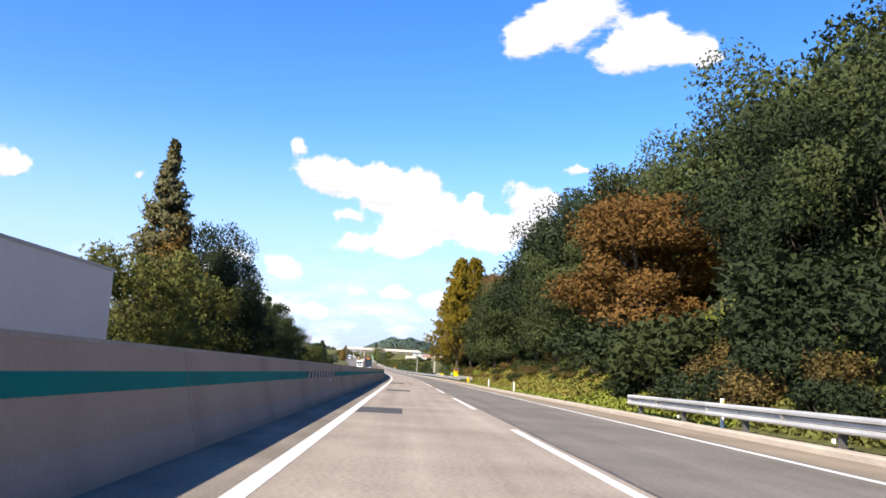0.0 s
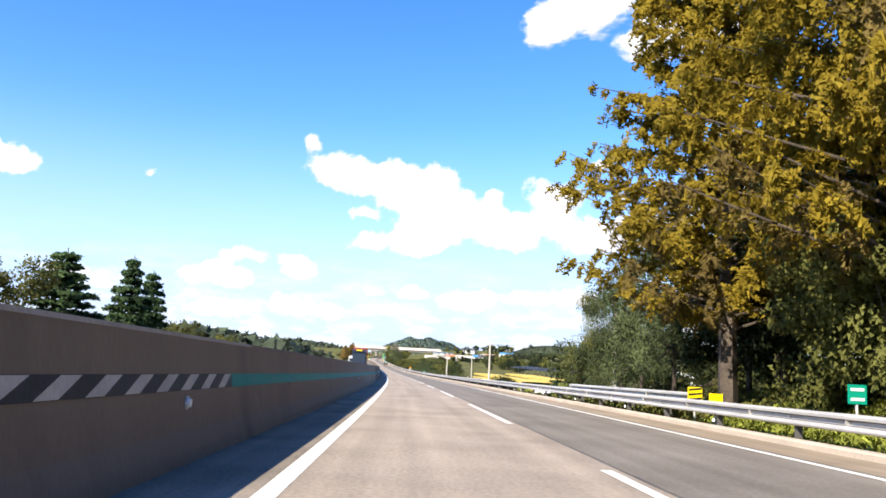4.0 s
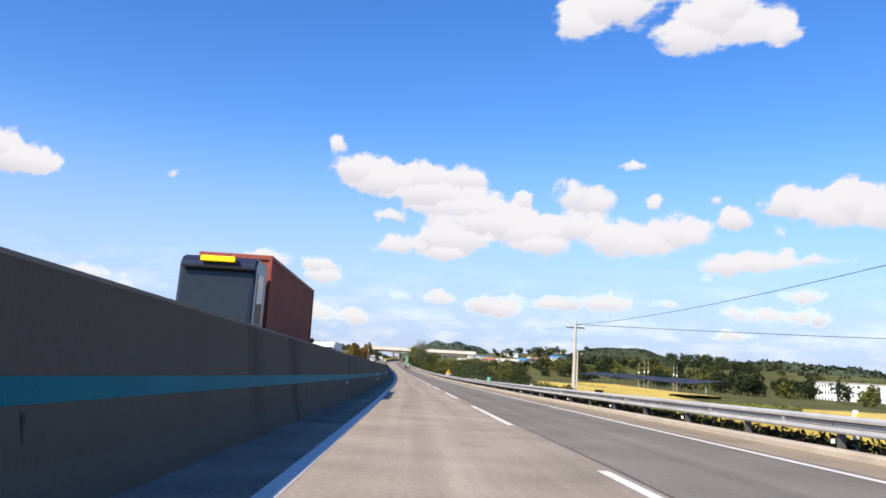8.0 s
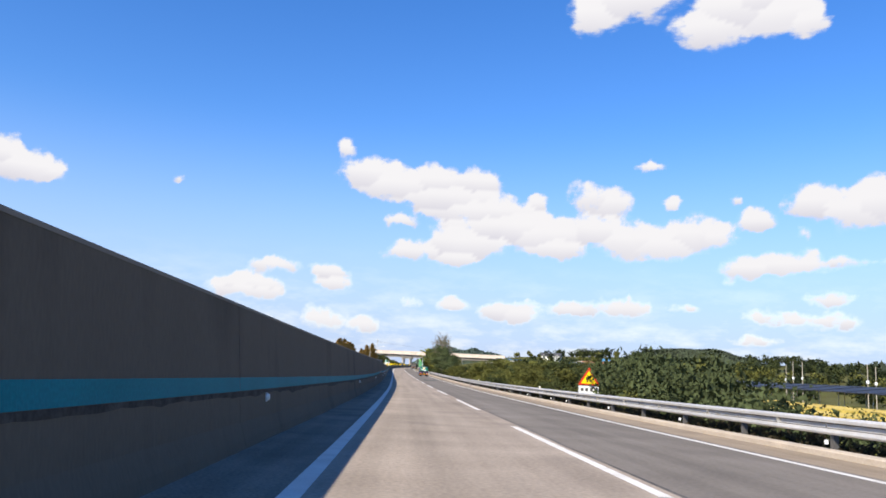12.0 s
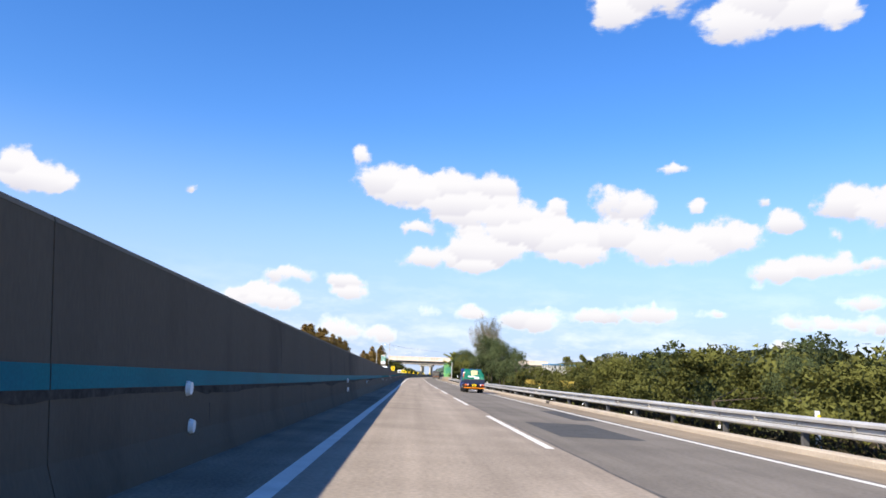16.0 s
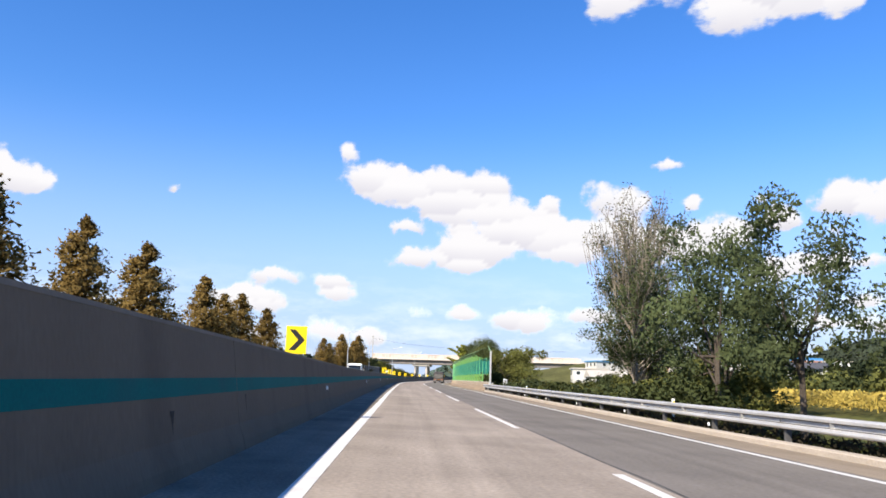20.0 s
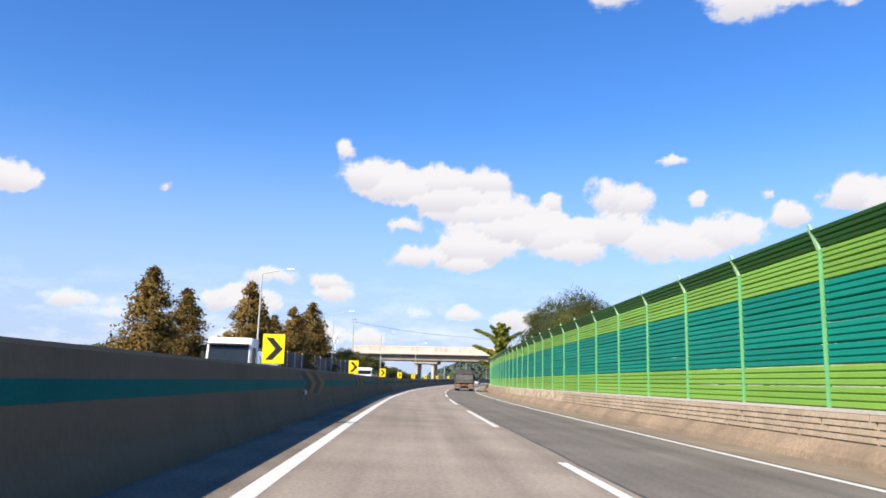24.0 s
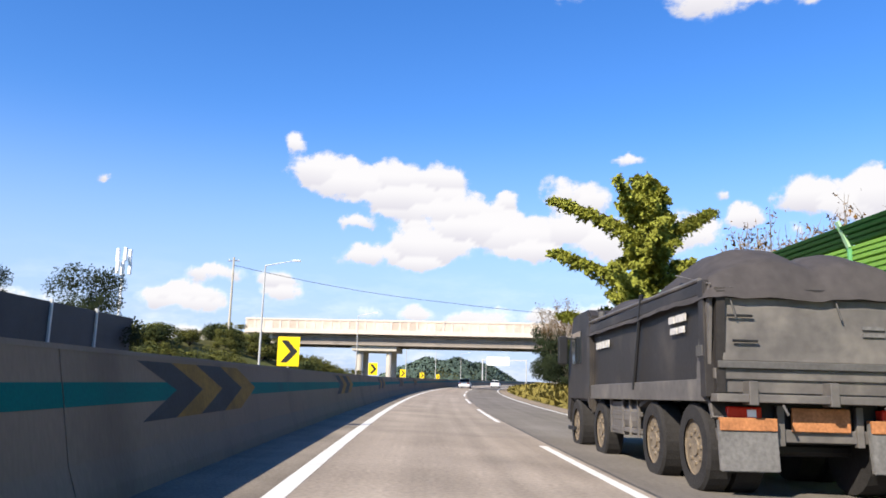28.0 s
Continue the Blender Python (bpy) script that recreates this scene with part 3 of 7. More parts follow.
# ---- kerb and guard rail ----
kerb = part("kerb", sweep(lambda s: [(8.72, -.05), (8.72, .10), (8.76, .13), (9.02, .13), (9.05, .10), (9.05, -.2)], S0, 628.0), M["kerb"])
tagged(kerb, "low pale concrete kerb along the shoulder", "kerb", kind="structure")


def beam(s0, s1, u, w, parent):
    f = lambda s: [(u + .03, w + .165), (u - .045, w + .145), (u - .06, w + .12), (u - .05, w + .07), (u + .05, w + .035), (u + .05, w - .03), (u - .05, w - .065), (u - .06, w - .115), (u - .045, w - .145), (u + .03, w - .165)]
    return part("beam", sweep(f, s0, s1, 2.0, True), M["galv"], parent)


# dark colour for the shadow that the upper ridge drops into the beam's hollow
M["groove_shade"] = material("rail_groove_shade", (0.085, 0.080, 0.078), 0.8, spread=0.2, scale=1.5, fine=15, bump=0.1)
post_mesh = box((-.06, -.05, -.6), (.06, .05, .70))
post_me = bpy.data.meshes.new("post")
post_mesh.to_mesh(post_me)
post_me.materials.append(M["galv_dark"])
cap_bm = box((-.02, -.04, -.04), (.02, .04, .04), .008)
cap_me = bpy.data.meshes.new("reflector")
cap_bm.to_mesh(cap_me)
cap_me.materials.append(M["white"])
bolt_me = bpy.data.meshes.new("bolt")
rod((-.06, 0, 0), (-.045, 0, 0), .025, n=6).to_mesh(bolt_me)
bolt_me.materials.append(M["galv_dark"])


def guard_rail(s0, s1, u=8.98, label="galvanised steel guard rail with a corrugated beam on posts"):
    g = thing("guard_rail", Matrix(), label, "guard rail", "guard rails")
    for k, s in enumerate(np.arange(s0, s1 - 0.1, 4.0)):
        e = min(s + 4.0, s1)
        beam(s, e + .04, u, .55 if u < 9.2 else .72, g)
        part("post", post_me, None, g, m=place(s + 2, u + .10, 0))
        part("bolt", bolt_me, None, g, m=place(s + 2, u, .55 if u < 9.2 else .72))
        if k % 2 == 0:
            part("reflector", cap_me, None, g, m=place(s + 2, u - .06, .25))
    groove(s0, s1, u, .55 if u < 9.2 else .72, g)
    return g


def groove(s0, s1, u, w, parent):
    # a dark strip laid in the hollow paints its shade
    part("groove_grime", sweep(lambda q: [(u - .022, w + .056), (u + .044, w + .036), (u + .044, w - .030), (u - .012, w - .051)], s0, s1, 2.0), M["groove_shade"], parent, "dark strip painting the shade in the hollow of the beam")


guard_rail(-60, 27.0)
guard_rail(105, 180)
guard_rail(93.5, 113.5, 9.45, "short galvanised guard rail overlapping the longer one")
guard_rail(150.2, 166.5, 9.45, "short galvanised guard rail overlapping the longer one")
guard_rail(180, 400)
guard_rail(400, 631)

# ---- plants ----
def broadleaf(seed, mat, h=9.0, r=3.6, blobs=34, per=210, size=0.27, trunk=True, low=0.25):
    rng = np.random.default_rng(seed)
    t = thing("tree", Matrix(), "", "tree")
    segs = [((0, 0, -.6), (rng.normal(0, .1), rng.normal(0, .1), h * .45), .16 * h / 9, .10 * h / 9)]
    pts, hubs = [], []
    for i in range(blobs):
        z = rng.uniform(low, 1.0)
        rad = r * math.sqrt(max(0.05, 1 - ((z - .55) / .52) ** 2)) * rng.uniform(.35, 1.0)
        a = rng.uniform(0, 2 * math.pi)
        c = np.array([rad * math.cos(a), rad * math.sin(a), z * h * .93])
        br = rng.uniform(.22, .42) * r
        d = rng.normal(size=(per, 3))
        d /= np.linalg.norm(d, axis=1)[:, None]
        d *= rng.uniform(.45, 1.05, (per, 1)) * br
        d[:, 2] *= .75
        pts.append(c + d)
        hubs.append(np.repeat([c * [.6, .6, 1] - [0, 0, .35 * br]], per, 0))
        if i % 3 == 0:
            segs.append(((0, 0, h * rng.uniform(.2, .45)), tuple(c * .85), .06 * h / 9, .02))
    part("trunk", limbs(segs), M["bark"], t)
    part("crown", leaves("crown", np.concatenate(pts), size, rng, 1.5, np.concatenate(hubs)), mat, t)
    return t


def spire(seed, mat, h=20.0, r=4.3, n=26000, size=0.21, power=0.8):
    """A dawn redwood: a narrow cone of feathery sprays on rising branches."""
    rng = np.random.default_rng(seed)
    t = thing("tree", Matrix(), "", "tree")
    segs = [((0, 0, -.6), (0, 0, h * .97), .018 * h, .02)]
    pts = []
    k = 170
    for i in range(k):
        z = h * (0.06 + .94 * (i / k) ** .9)
        reach = r * (1 - z / h) ** power * rng.uniform(.72, 1.1) + .06
        a = rng.uniform(0, 2 * math.pi)
        tip = np.array([reach * math.cos(a), reach * math.sin(a), z + reach * rng.uniform(.1, .45)])
        base = np.array([0, 0, z - .1])
        m = int(n / k * (0.35 + 1.3 * (1 - i / k)))
        f = rng.uniform(.15, 1.0, (m, 1)) ** .7
        q = base + (tip - base) * f + rng.normal(0, 1, (m, 3)) * (.07 + .085 * reach)
        pts.append(q)
        if i % 2 == 0:
            segs.append((tuple(base), tuple(tip * [.9, .9, 1]), .035, .01))
    part("trunk", limbs(segs, 5), M["bark"], t)
    pts = np.concatenate(pts)
    part("crown", leaves("crown", pts, size, rng, 1.7, pts * [.35, .35, 1] - [0, 0, .5]), mat, t)
    return t


def feathered(seed, h=20.0, r=5.6, boughs=180, subs=22, per=42, size=.078):
    """A large dawn redwood: rising boughs hung with feathery sprays, golden above, umber below to paint the inner
    shade.
    """
    rng = np.random.default_rng(seed)
    t = thing("tree", Matrix(), "", "tree")
    segs = [((0, 0, -.6), (0, 0, h * .97), .017 * h, .02)]
    gold, umber = [], []
    for i in range(boughs):
        f = i / boughs
        z = h * (.13 + .85 * f)
        a = i * 2.4 + rng.uniform(-.5, .5)
        reach = (r * (1 - f) ** .55 + .15) * rng.uniform(.6, 1.08)
        d = np.array([math.cos(a), math.sin(a), 0])
        side = np.array([-d[1], d[0], 0])
        lift = rng.uniform(.15, .5)
        base = np.array([0, 0, z])
        tip = base + d * reach + [0, 0, lift * reach]
        segs.append((tuple(base), tuple(tip), .05, .012))
        low = f < .10 + rng.normal(0, .05)
        for k in range(subs if not low else subs * 2 // 3):
            g = rng.uniform(.22, 1.03)
            c = base + (tip - base) * g
            e = c + side * rng.normal(0, .42) * (1.25 - g * .6) + d * rng.uniform(0, .45) - [0, 0, rng.uniform(.15, .8)]
            m = per
            q = c + (e - c) * rng.uniform(0, 1, (m, 1)) + rng.normal(0, .055, (m, 3))
            (umber if low else gold).append(q)
    part("trunk", limbs(segs, 5), M["bark"], t)
    gold, umber = np.concatenate(gold), np.concatenate(umber)
    part("crown", leaves("crown", gold, size, rng, 2.6, gold * [.55, .55, 1] - [0, 0, .8]), M["leaf_gold"], t)
    part("lower_crown", leaves("lower_crown", umber, size, rng, 2.6, umber * [.55, .55, 1] - [0, 0, .8]), M["leaf_gold_shade"], t, "thin lower sprays coloured browner for the shade inside the crown")
    return t


def conifer(seed, mat, h=7.0, r=2.4, tiers=11, size=0.15, droop=-0.15, per=1100):
    """A pine or cedar in open tiers."""
    rng = np.random.default_rng(seed)
    t = thing("tree", Matrix(), "", "tree")
    segs = [((0, 0, -.5), (0, 0, h), .022 * h, .02)]
    pts = []
    for i in range(tiers):
        z = h * (.16 + .84 * i / tiers)
        reach = r * (1 - .92 * i / tiers) * rng.uniform(.8, 1.1)
        for b in range(6):
            a = b * math.pi / 3 + rng.uniform(-.4, .4) + i
            rr = reach * rng.uniform(.7, 1.15)
            tip = np.array([rr * math.cos(a), rr * math.sin(a), z + rr * droop])
            m = int(per / 6 * (.4 + rr / r))
            f = rng.uniform(.15, 1, (m, 1))
            side = np.array([-math.sin(a), math.cos(a), 0]) * rng.normal(0, .22, (m, 1)) * rr * (1.1 - f)
            pts.append(np.array([0, 0, z]) + (tip - [0, 0, z]) * f + side + rng.normal(0, .07, (m, 3)))
            segs.append(((0, 0, z), tuple(tip), .03, .008))
    part("trunk", limbs(segs, 5), M["bark"], t)
    part("crown", leaves("crown", np.concatenate(pts), size, rng, 2.2, np.concatenate(pts) * [.5, .5, 1] - [0, 0, .6]), mat, t)
    return t


def shrub(seed, mat, h=2.2, r=1.6, n=2000, size=0.12):
    rng = np.random.default_rng(seed)
    t = thing("shrub", Matrix(), "", "shrub")
    pts, segs, hubs = [], [], []
    for i in range(11):
        a, d = rng.uniform(0, 2 * math.pi), r * math.sqrt(rng.uniform(0, 1)) * .75
        c = np.array([d * math.cos(a), d * math.sin(a), h * rng.uniform(.25, .8) * (1 - .3 * d / r)])
        q = rng.normal(size=(n // 11, 3))
        q /= np.linalg.norm(q, axis=1)[:, None]
        pts.append(c + q * rng.uniform(.3, 1, (n // 11, 1)) * r * .42)
        hubs.append(np.repeat([c - [0, 0, .3]], n // 11, 0))
        segs.append(((0, 0, -.3), tuple(c), .03, .01))
    part("stem", limbs(segs, 5), M["bark"], t)
    part("foliage", leaves("foliage", np.concatenate(pts), size, rng, 1.5, np.concatenate(hubs)), mat, t)
    return t


rnd = random.Random(7)
PROTO = {
    "oak": [broadleaf(i, M["leaf"], 9, 3.6, 36, 440, .12, low=.24) for i in (1, 2, 3)],
    "dark": [broadleaf(i, M["leaf_dark"], 9, 3.6, 36, 440, .12, low=.20) for i in (4, 5)],
    "far_oak": [broadleaf(i, M["leaf"], 9, 3.6, 32, 260, .17) for i in (41, 42)],
    "far_dark": [broadleaf(i, M["leaf_dark"], 9, 3.6, 32, 260, .17) for i in (43, 44)],
    "rust": [broadleaf(6, M["leaf_rust"], 9, 3.6, 40, 600, .11)],
    "olive": [broadleaf(i, M["leaf_olive"], 6, 3.2, 24, 280, .135, low=.08) for i in (7, 8, 9)],
    "fine": [broadleaf(i, M[k], 9, 3.6, 38, 640, .082, low=.2) for i, k in ((23, "leaf_mid"), (24, "leaf_olive"))],
    "open": [broadleaf(i, M["leaf_mid"], 9, 3.4, 26, 330, .11, low=.36) for i in (17, 18, 19)],
    "gold": [feathered(i) for i in (11, 12)],
    "brown": [spire(i, M["leaf_brown"], 8.5, 2.4, 10000, .13, .68) for i in (13, 14, 15)],
    "grey_spire": [spire(16, M["leaf_grey"], 15, 3.3, 20000, .17, .95)],
    "pine": [conifer(i, M["leaf_pine"]) for i in (21, 22)],
    "shrub": [shrub(i, M["leaf_olive"]) for i in (31, 32)],
    "mid_shrub": [shrub(i, M["leaf_mid"], 2.2, 1.6, 3600, .085) for i in (39, 40)],
    "ochre_shrub": [shrub(i, M["ochre"], 2.2, 1.6, 2600, .085) for i in (37, 38)],
    "green_shrub": [shrub(i, M["leaf"]) for i in (33, 34)],
    "dark_shrub": [shrub(i, M["leaf_dark"]) for i in (35, 36)],
}
SIZE = {"oak": 9, "far_oak": 9, "far_dark": 9, "dark": 9, "rust": 9, "olive": 6, "open": 9, "fine": 9, "gold": 20, "brown": 8.5, "grey_spire": 15, "pine": 7, "shrub": 2.2, "mid_shrub": 2.2, "ochre_shrub": 2.2, "green_shrub": 2.2, "dark_shrub": 2.2}
first_use = set()


def plant(kind, s, u, h, label, wide=1.0, sink=0.0, group=""):
    i = rnd.randrange(len(PROTO[kind]))
    p = PROTO[kind][i]
    k = h / SIZE[kind]
    x, y, z = road(s, u, ground_w(s, u) - sink)
    m = Matrix.Translation((x, y, z)) @ Matrix.Rotation(rnd.uniform(0, 6.28), 4, "Z")
    if (kind, i) in first_use:
        ob = copy_thing(p, m)
    else:
        first_use.add((kind, i))
        ob = p
    ob.matrix_basis = m @ Matrix.Diagonal((k * wide, k * wide, k, 1))
    return tagged(ob, label, "shrub" if "shrub" in kind else "tree", group)


def grove(spots, mat, size, per, label):
    """Many far trees joined: crowns of leaf clumps. spots: (s, u, height, radius)."""
    rng = np.random.default_rng(len(spots) * 7 + per)
    pts, hubs = [], []
    for s, u, h, r in spots:
        base = road(s, u, ground_w(s, u))
        for i in range(9):
            a, d, z = rng.uniform(0, 6.28), r * rng.uniform(.1, .75), h * rng.uniform(.2, .82)
            q = rng.normal(size=(per // 9, 3))
            q /= np.linalg.norm(q, axis=1)[:, None]
            q *= rng.uniform(.5, 1.0, (per // 9, 1)) * r * .5
            c = base + [d * math.cos(a), d * math.sin(a), z]
            pts.append(c + q)
            hubs.append(np.repeat([c - [0, 0, r * .15]], len(q), 0))
    return tagged(part("woodland", leaves("woodland", np.concatenate(pts), size, rng, 1.3, np.concatenate(hubs)), mat), label, "woodland", kind="stuff")

# left of the oncoming carriageway, at the start
plant("grey_spire", 82, -24, 23.6, "tall narrow dawn redwood with thin grey-green top", 1.1)
plant("brown", 81, -22.6, 15.5, "broad olive-brown redwood beside the taller one", 1.1)
for s, u, h, k in ((60, -20.5, 9.0, 1.0), (66.5, -19.5, 9.6, 1.0), (73.5, -20.5, 9.4, 1.0), (79, -18.5, 8.0, .9)):
    plant("olive", s, u, h, "broad olive-green tree behind the barrier", k)
for s, u, h, k in ((84.5, -19.2, 15.2, .72), (90.5, -19.8, 13.8, .8), (97, -20, 12.8, .72), (87, -17, 9.0, .9), (103, -19.5, 9.8, .85), (109, -19, 8.0, .9)):
    plant("dark", s, u, h, "dark dense evergreen tree beside the road", k)
for s, u, h in ((117, -20, 9.4), (125, -21, 10.2), (133, -21.6, 11.4), (138.5, -18, 7.6), (130.5, -18, 8.4), (121, -17.6, 7.4)):
    plant("oak", s, u, h, "rounded green tree beside the road", 1.05)
plant("pine", 136.4, -21.8, 12.8, "dark green pine above the rounded trees", .6)
for i in range(16):
    plant(rnd.choice(["shrub", "green_shrub"]), rnd.uniform(60, 140), -14.5 - rnd.uniform(0, 1.5), rnd.uniform(1.6, 2.6), "shrub beyond the oncoming lanes", 1.2, group="far verge shrubs")
for s, h in ((143, 3.6), (149, 3.5), (155, 4.5), (162, 4.8), (190, 3.6), (205, 3.2)):
    plant("olive", s, -16, h, "small green roadside tree", 1.0)
plant("pine", 166, -15.5, 5.8, "dark green pine with open tiers", 1.5)
plant("pine", 174, -15, 6.6, "dark green pine with open tiers")
plant("pine", 179.5, -15.5, 6.4, "dark green pine with open tiers")
# brown redwoods left of the far end
for s, u, h, k in ((750.0, -16, 8.8, 1.35), (758.3, -15.8, 11.2, 1.25), (764.5, -16, 8.6, 1.2)):
    plant("brown", s, u, h, "broad olive-brown redwood behind the noise fence", k)
for s, h in ((571, 7.3), (578.5, 7.9), (587, 7.8), (597.5, 8.3), (611.3, 8), (618.7, 7.4), (625.4, 8.1), (639.5, 7.9), (697, 7.4), (703, 6.8), (721.5, 9.6),
             (726.3, 7.4), (731.4, 7.3), (741.2, 9.1)):
    plant("brown", s, -14.5 - rnd.uniform(0, .8), h, "brown-green conical dawn redwood in autumn", rnd.uniform(1.1, 1.35), group="redwood row")
plant("dark", 781.5, -15, 5.9, "round dark green tree behind the noise fence", 1.0)
plant("dark", 773, -15.5, 4.8, "round dark green tree behind the noise fence", .8)
for i in range(90):
    s = rnd.uniform(786, 862)
    plant(rnd.choice(["olive", "shrub", "green_shrub"]), s, -14.2 - rnd.uniform(0, 17), rnd.uniform(1.4, 2.6), "low green shrub on the bridge embankment", 1.4, group="embankment shrubs")
# wooded cutting on the right
for s, u, h in ((143.3, 11.7, 22.0), (143.0, 14.1, 21.0), (152.6, 11.6, 18.6)):
    plant("gold", s, u, h, "tall golden dawn redwood turning in autumn", .84 if h > 20 else 1.1, group="golden redwoods")
for s, u, h in ((146.5, 16.2, 12), (150, 15, 10.5), (154.5, 14.4, 9.5), (158.5, 15, 9), (148, 19, 12)):
    plant("dark", s, u, h, "dark tree behind the golden redwoods", .85, sink=.4, group="slope wood")
for s, u, h in ((160.5, 12.6, 8.4), (167, 13.2, 8.0), (173.5, 14, 8.6), (179, 14.2, 8.2)):
    plant("fine", s, u, h, "dark leafy tree past the golden redwoods", .7, group="slope wood")
for s, u, h in ((146.4, 11.8, 4.6), (144.0, 11.7, 4.4)):
    plant("olive", s, u, h, "bright green young tree under the golden redwoods", .8, group="young trees")
plant("rust", 42.6, 14.2, 9.8, "rust-brown tree on the wooded slope", 1.38, sink=1.0)
plant("rust", 45.2, 15.0, 9.2, "rust-brown tree on the wooded slope", 1.2, sink=.8)
plant("rust", 117, 20, 9.5, "rust-brown tree on the wooded slope", 1.0)
plant("rust", 123, 16.6, 12.5, "rust-brown tree on the wooded slope", .85)
for s, u, h in ((122, 14.8, 9.5), (127.5, 15.5, 11.0), (131, 17, 11.5), (124, 18, 10), (136, 18.5, 10)):
    plant("dark" if s > 126 else "oak", s, u, h, "dense dark green tree beside the golden redwoods", .9, sink=.6, group="slope wood")
for s, u, h in ((29.5, 17.5, 6.5), (33.5, 19.0, 6.6), (37.5, 20.5, 7.0), (31, 21.5, 8.0), (27, 15.5, 6.5)):
    plant("dark" if s < 32 else "oak", s, u, h, "leafy green tree on the wooded slope", 1.1, sink=.6, group="slope wood")
back = {"leaf": [], "leaf_dark": [], "leaf_olive": []}
for i in range(132):
    if i < 24:
        s, u = -18 + 5.9 * i + rnd.uniform(-.8, .8), 14.0 + rnd.uniform(-.5, .7)
        u += 1.5 if s < 32 else 0
    else:
        s, u = rnd.uniform(-25, 133), 17.6 + (i % 5) * 4.0 + rnd.uniform(-1, 1)
    if (29 < s < 54 and u < 16.4) or (36 < s < 54 and u < 20) or (s > 120 and u < 18.5):
        continue
    h = rnd.uniform(8.5, 11.0) + np.interp(s, [15, 30, 38, 50, 62, 80, 88, 95, 105, 133], [-3, -.9, 1.2, 3.2, 4.2, 4.2, 2.8, .6, -.6, -1.5]) * (1 if u > 16.5 or s < 50 else -.1)
    if u < 18.4:
        plant(rnd.choice(["oak", "oak", "dark", "dark"]) if s > 8 else rnd.choice(["far_oak", "far_dark"]), s, u, h, "leafy green tree on the wooded slope", 1.05, sink=.6, group="slope wood")
    else:
        back[rnd.choice(["leaf", "leaf", "leaf_dark", "leaf_olive"])].append((s, u, h, h * .42))
for k, spots in back.items():
    grove(spots, M[k], .23, 3300, "wood of leafy trees higher up the slope")
for i in range(96):
    s = rnd.uniform(-5, 136)
    u = rnd.uniform(14.0, 17.6) if s > 48 else rnd.uniform(11.6, 12.9 if s > 26 else 15.8)
    plant("dark_shrub" if s > 40 or i % 3 else "green_shrub", s, u, rnd.uniform(1.8, 3.2), "dense shrub under the slope wood", 1.3, group="undergrowth")
for i in range(20):
    s, u = 13 + 1.25 * i + rnd.uniform(-.5, .5), rnd.uniform(10.5, 13.0)
    plant("ochre_shrub" if i % 5 < 2 else "dark_shrub", s, u, rnd.uniform(1.2, 2.0) * (.8 if u < 11.5 else 1), "brushy shrub behind the guard rail", 1.2, sink=.1, group="cutting bushes")
for s, u, h in ((13, 13.6, 2.4), (15.5, 14.6, 2.8), (17, 13.2, 2.3), (19, 15.2, 3.0), (21, 13.8, 2.6), (23.5, 14.8, 2.8), (25, 13.4, 2.4), (11, 14.4, 2.6)):
    plant("dark_shrub", s, u, h, "dense shrub under the slope wood", 1.25, sink=.1, group="undergrowth")
for i in range(60):
    s = rnd.uniform(34, 128)
    plant("ochre_shrub" if i % 3 else "green_shrub", s, rnd.uniform(11.0, 14.8), rnd.uniform(.55, 1.15), "low weedy bush on the grassy cutting", 1.7, sink=.1, group="cutting bushes")
for i in range(22):
    s = rnd.uniform(146, 192)
    u = rnd.uniform(13, 30)
    plant(rnd.choice(["far_oak", "olive", "far_oak"]), s, u, rnd.uniform(5.5, 8.5) * np.interp(s, [146, 192], [1.25, .6]), "leafy tree at the end of the slope wood", 1.0, group="slope wood")
for s, u, h in ((196, 17, 4.6), (204, 20, 4.8), (212, 18, 4.0), (220, 22, 4.5)):
    plant("pine", s, u, h, "dark green pine below the road", 1.2)
for i in range(40):
    s = rnd.uniform(192, 392)
    u = rnd.uniform(11.0, 20)
    plant(rnd.choice(["shrub", "green_shrub"]), s, u, rnd.uniform(1.2, 2.3), "low shrub on the bank below the rail", 1.2, group="bank shrubs")
# bushes below the rail before the noise wall
for i in range(22):
    s, u = 608 + .95 * i + rnd.uniform(-.4, .4), rnd.uniform(11.8, 17.5)
    plant("green_shrub" if i % 3 else "mid_shrub", s, u, rnd.uniform(.75, 1.2) - ground_w(s, u), "dense green bush below the guard rail", 1.25, group="bushes before the noise wall")
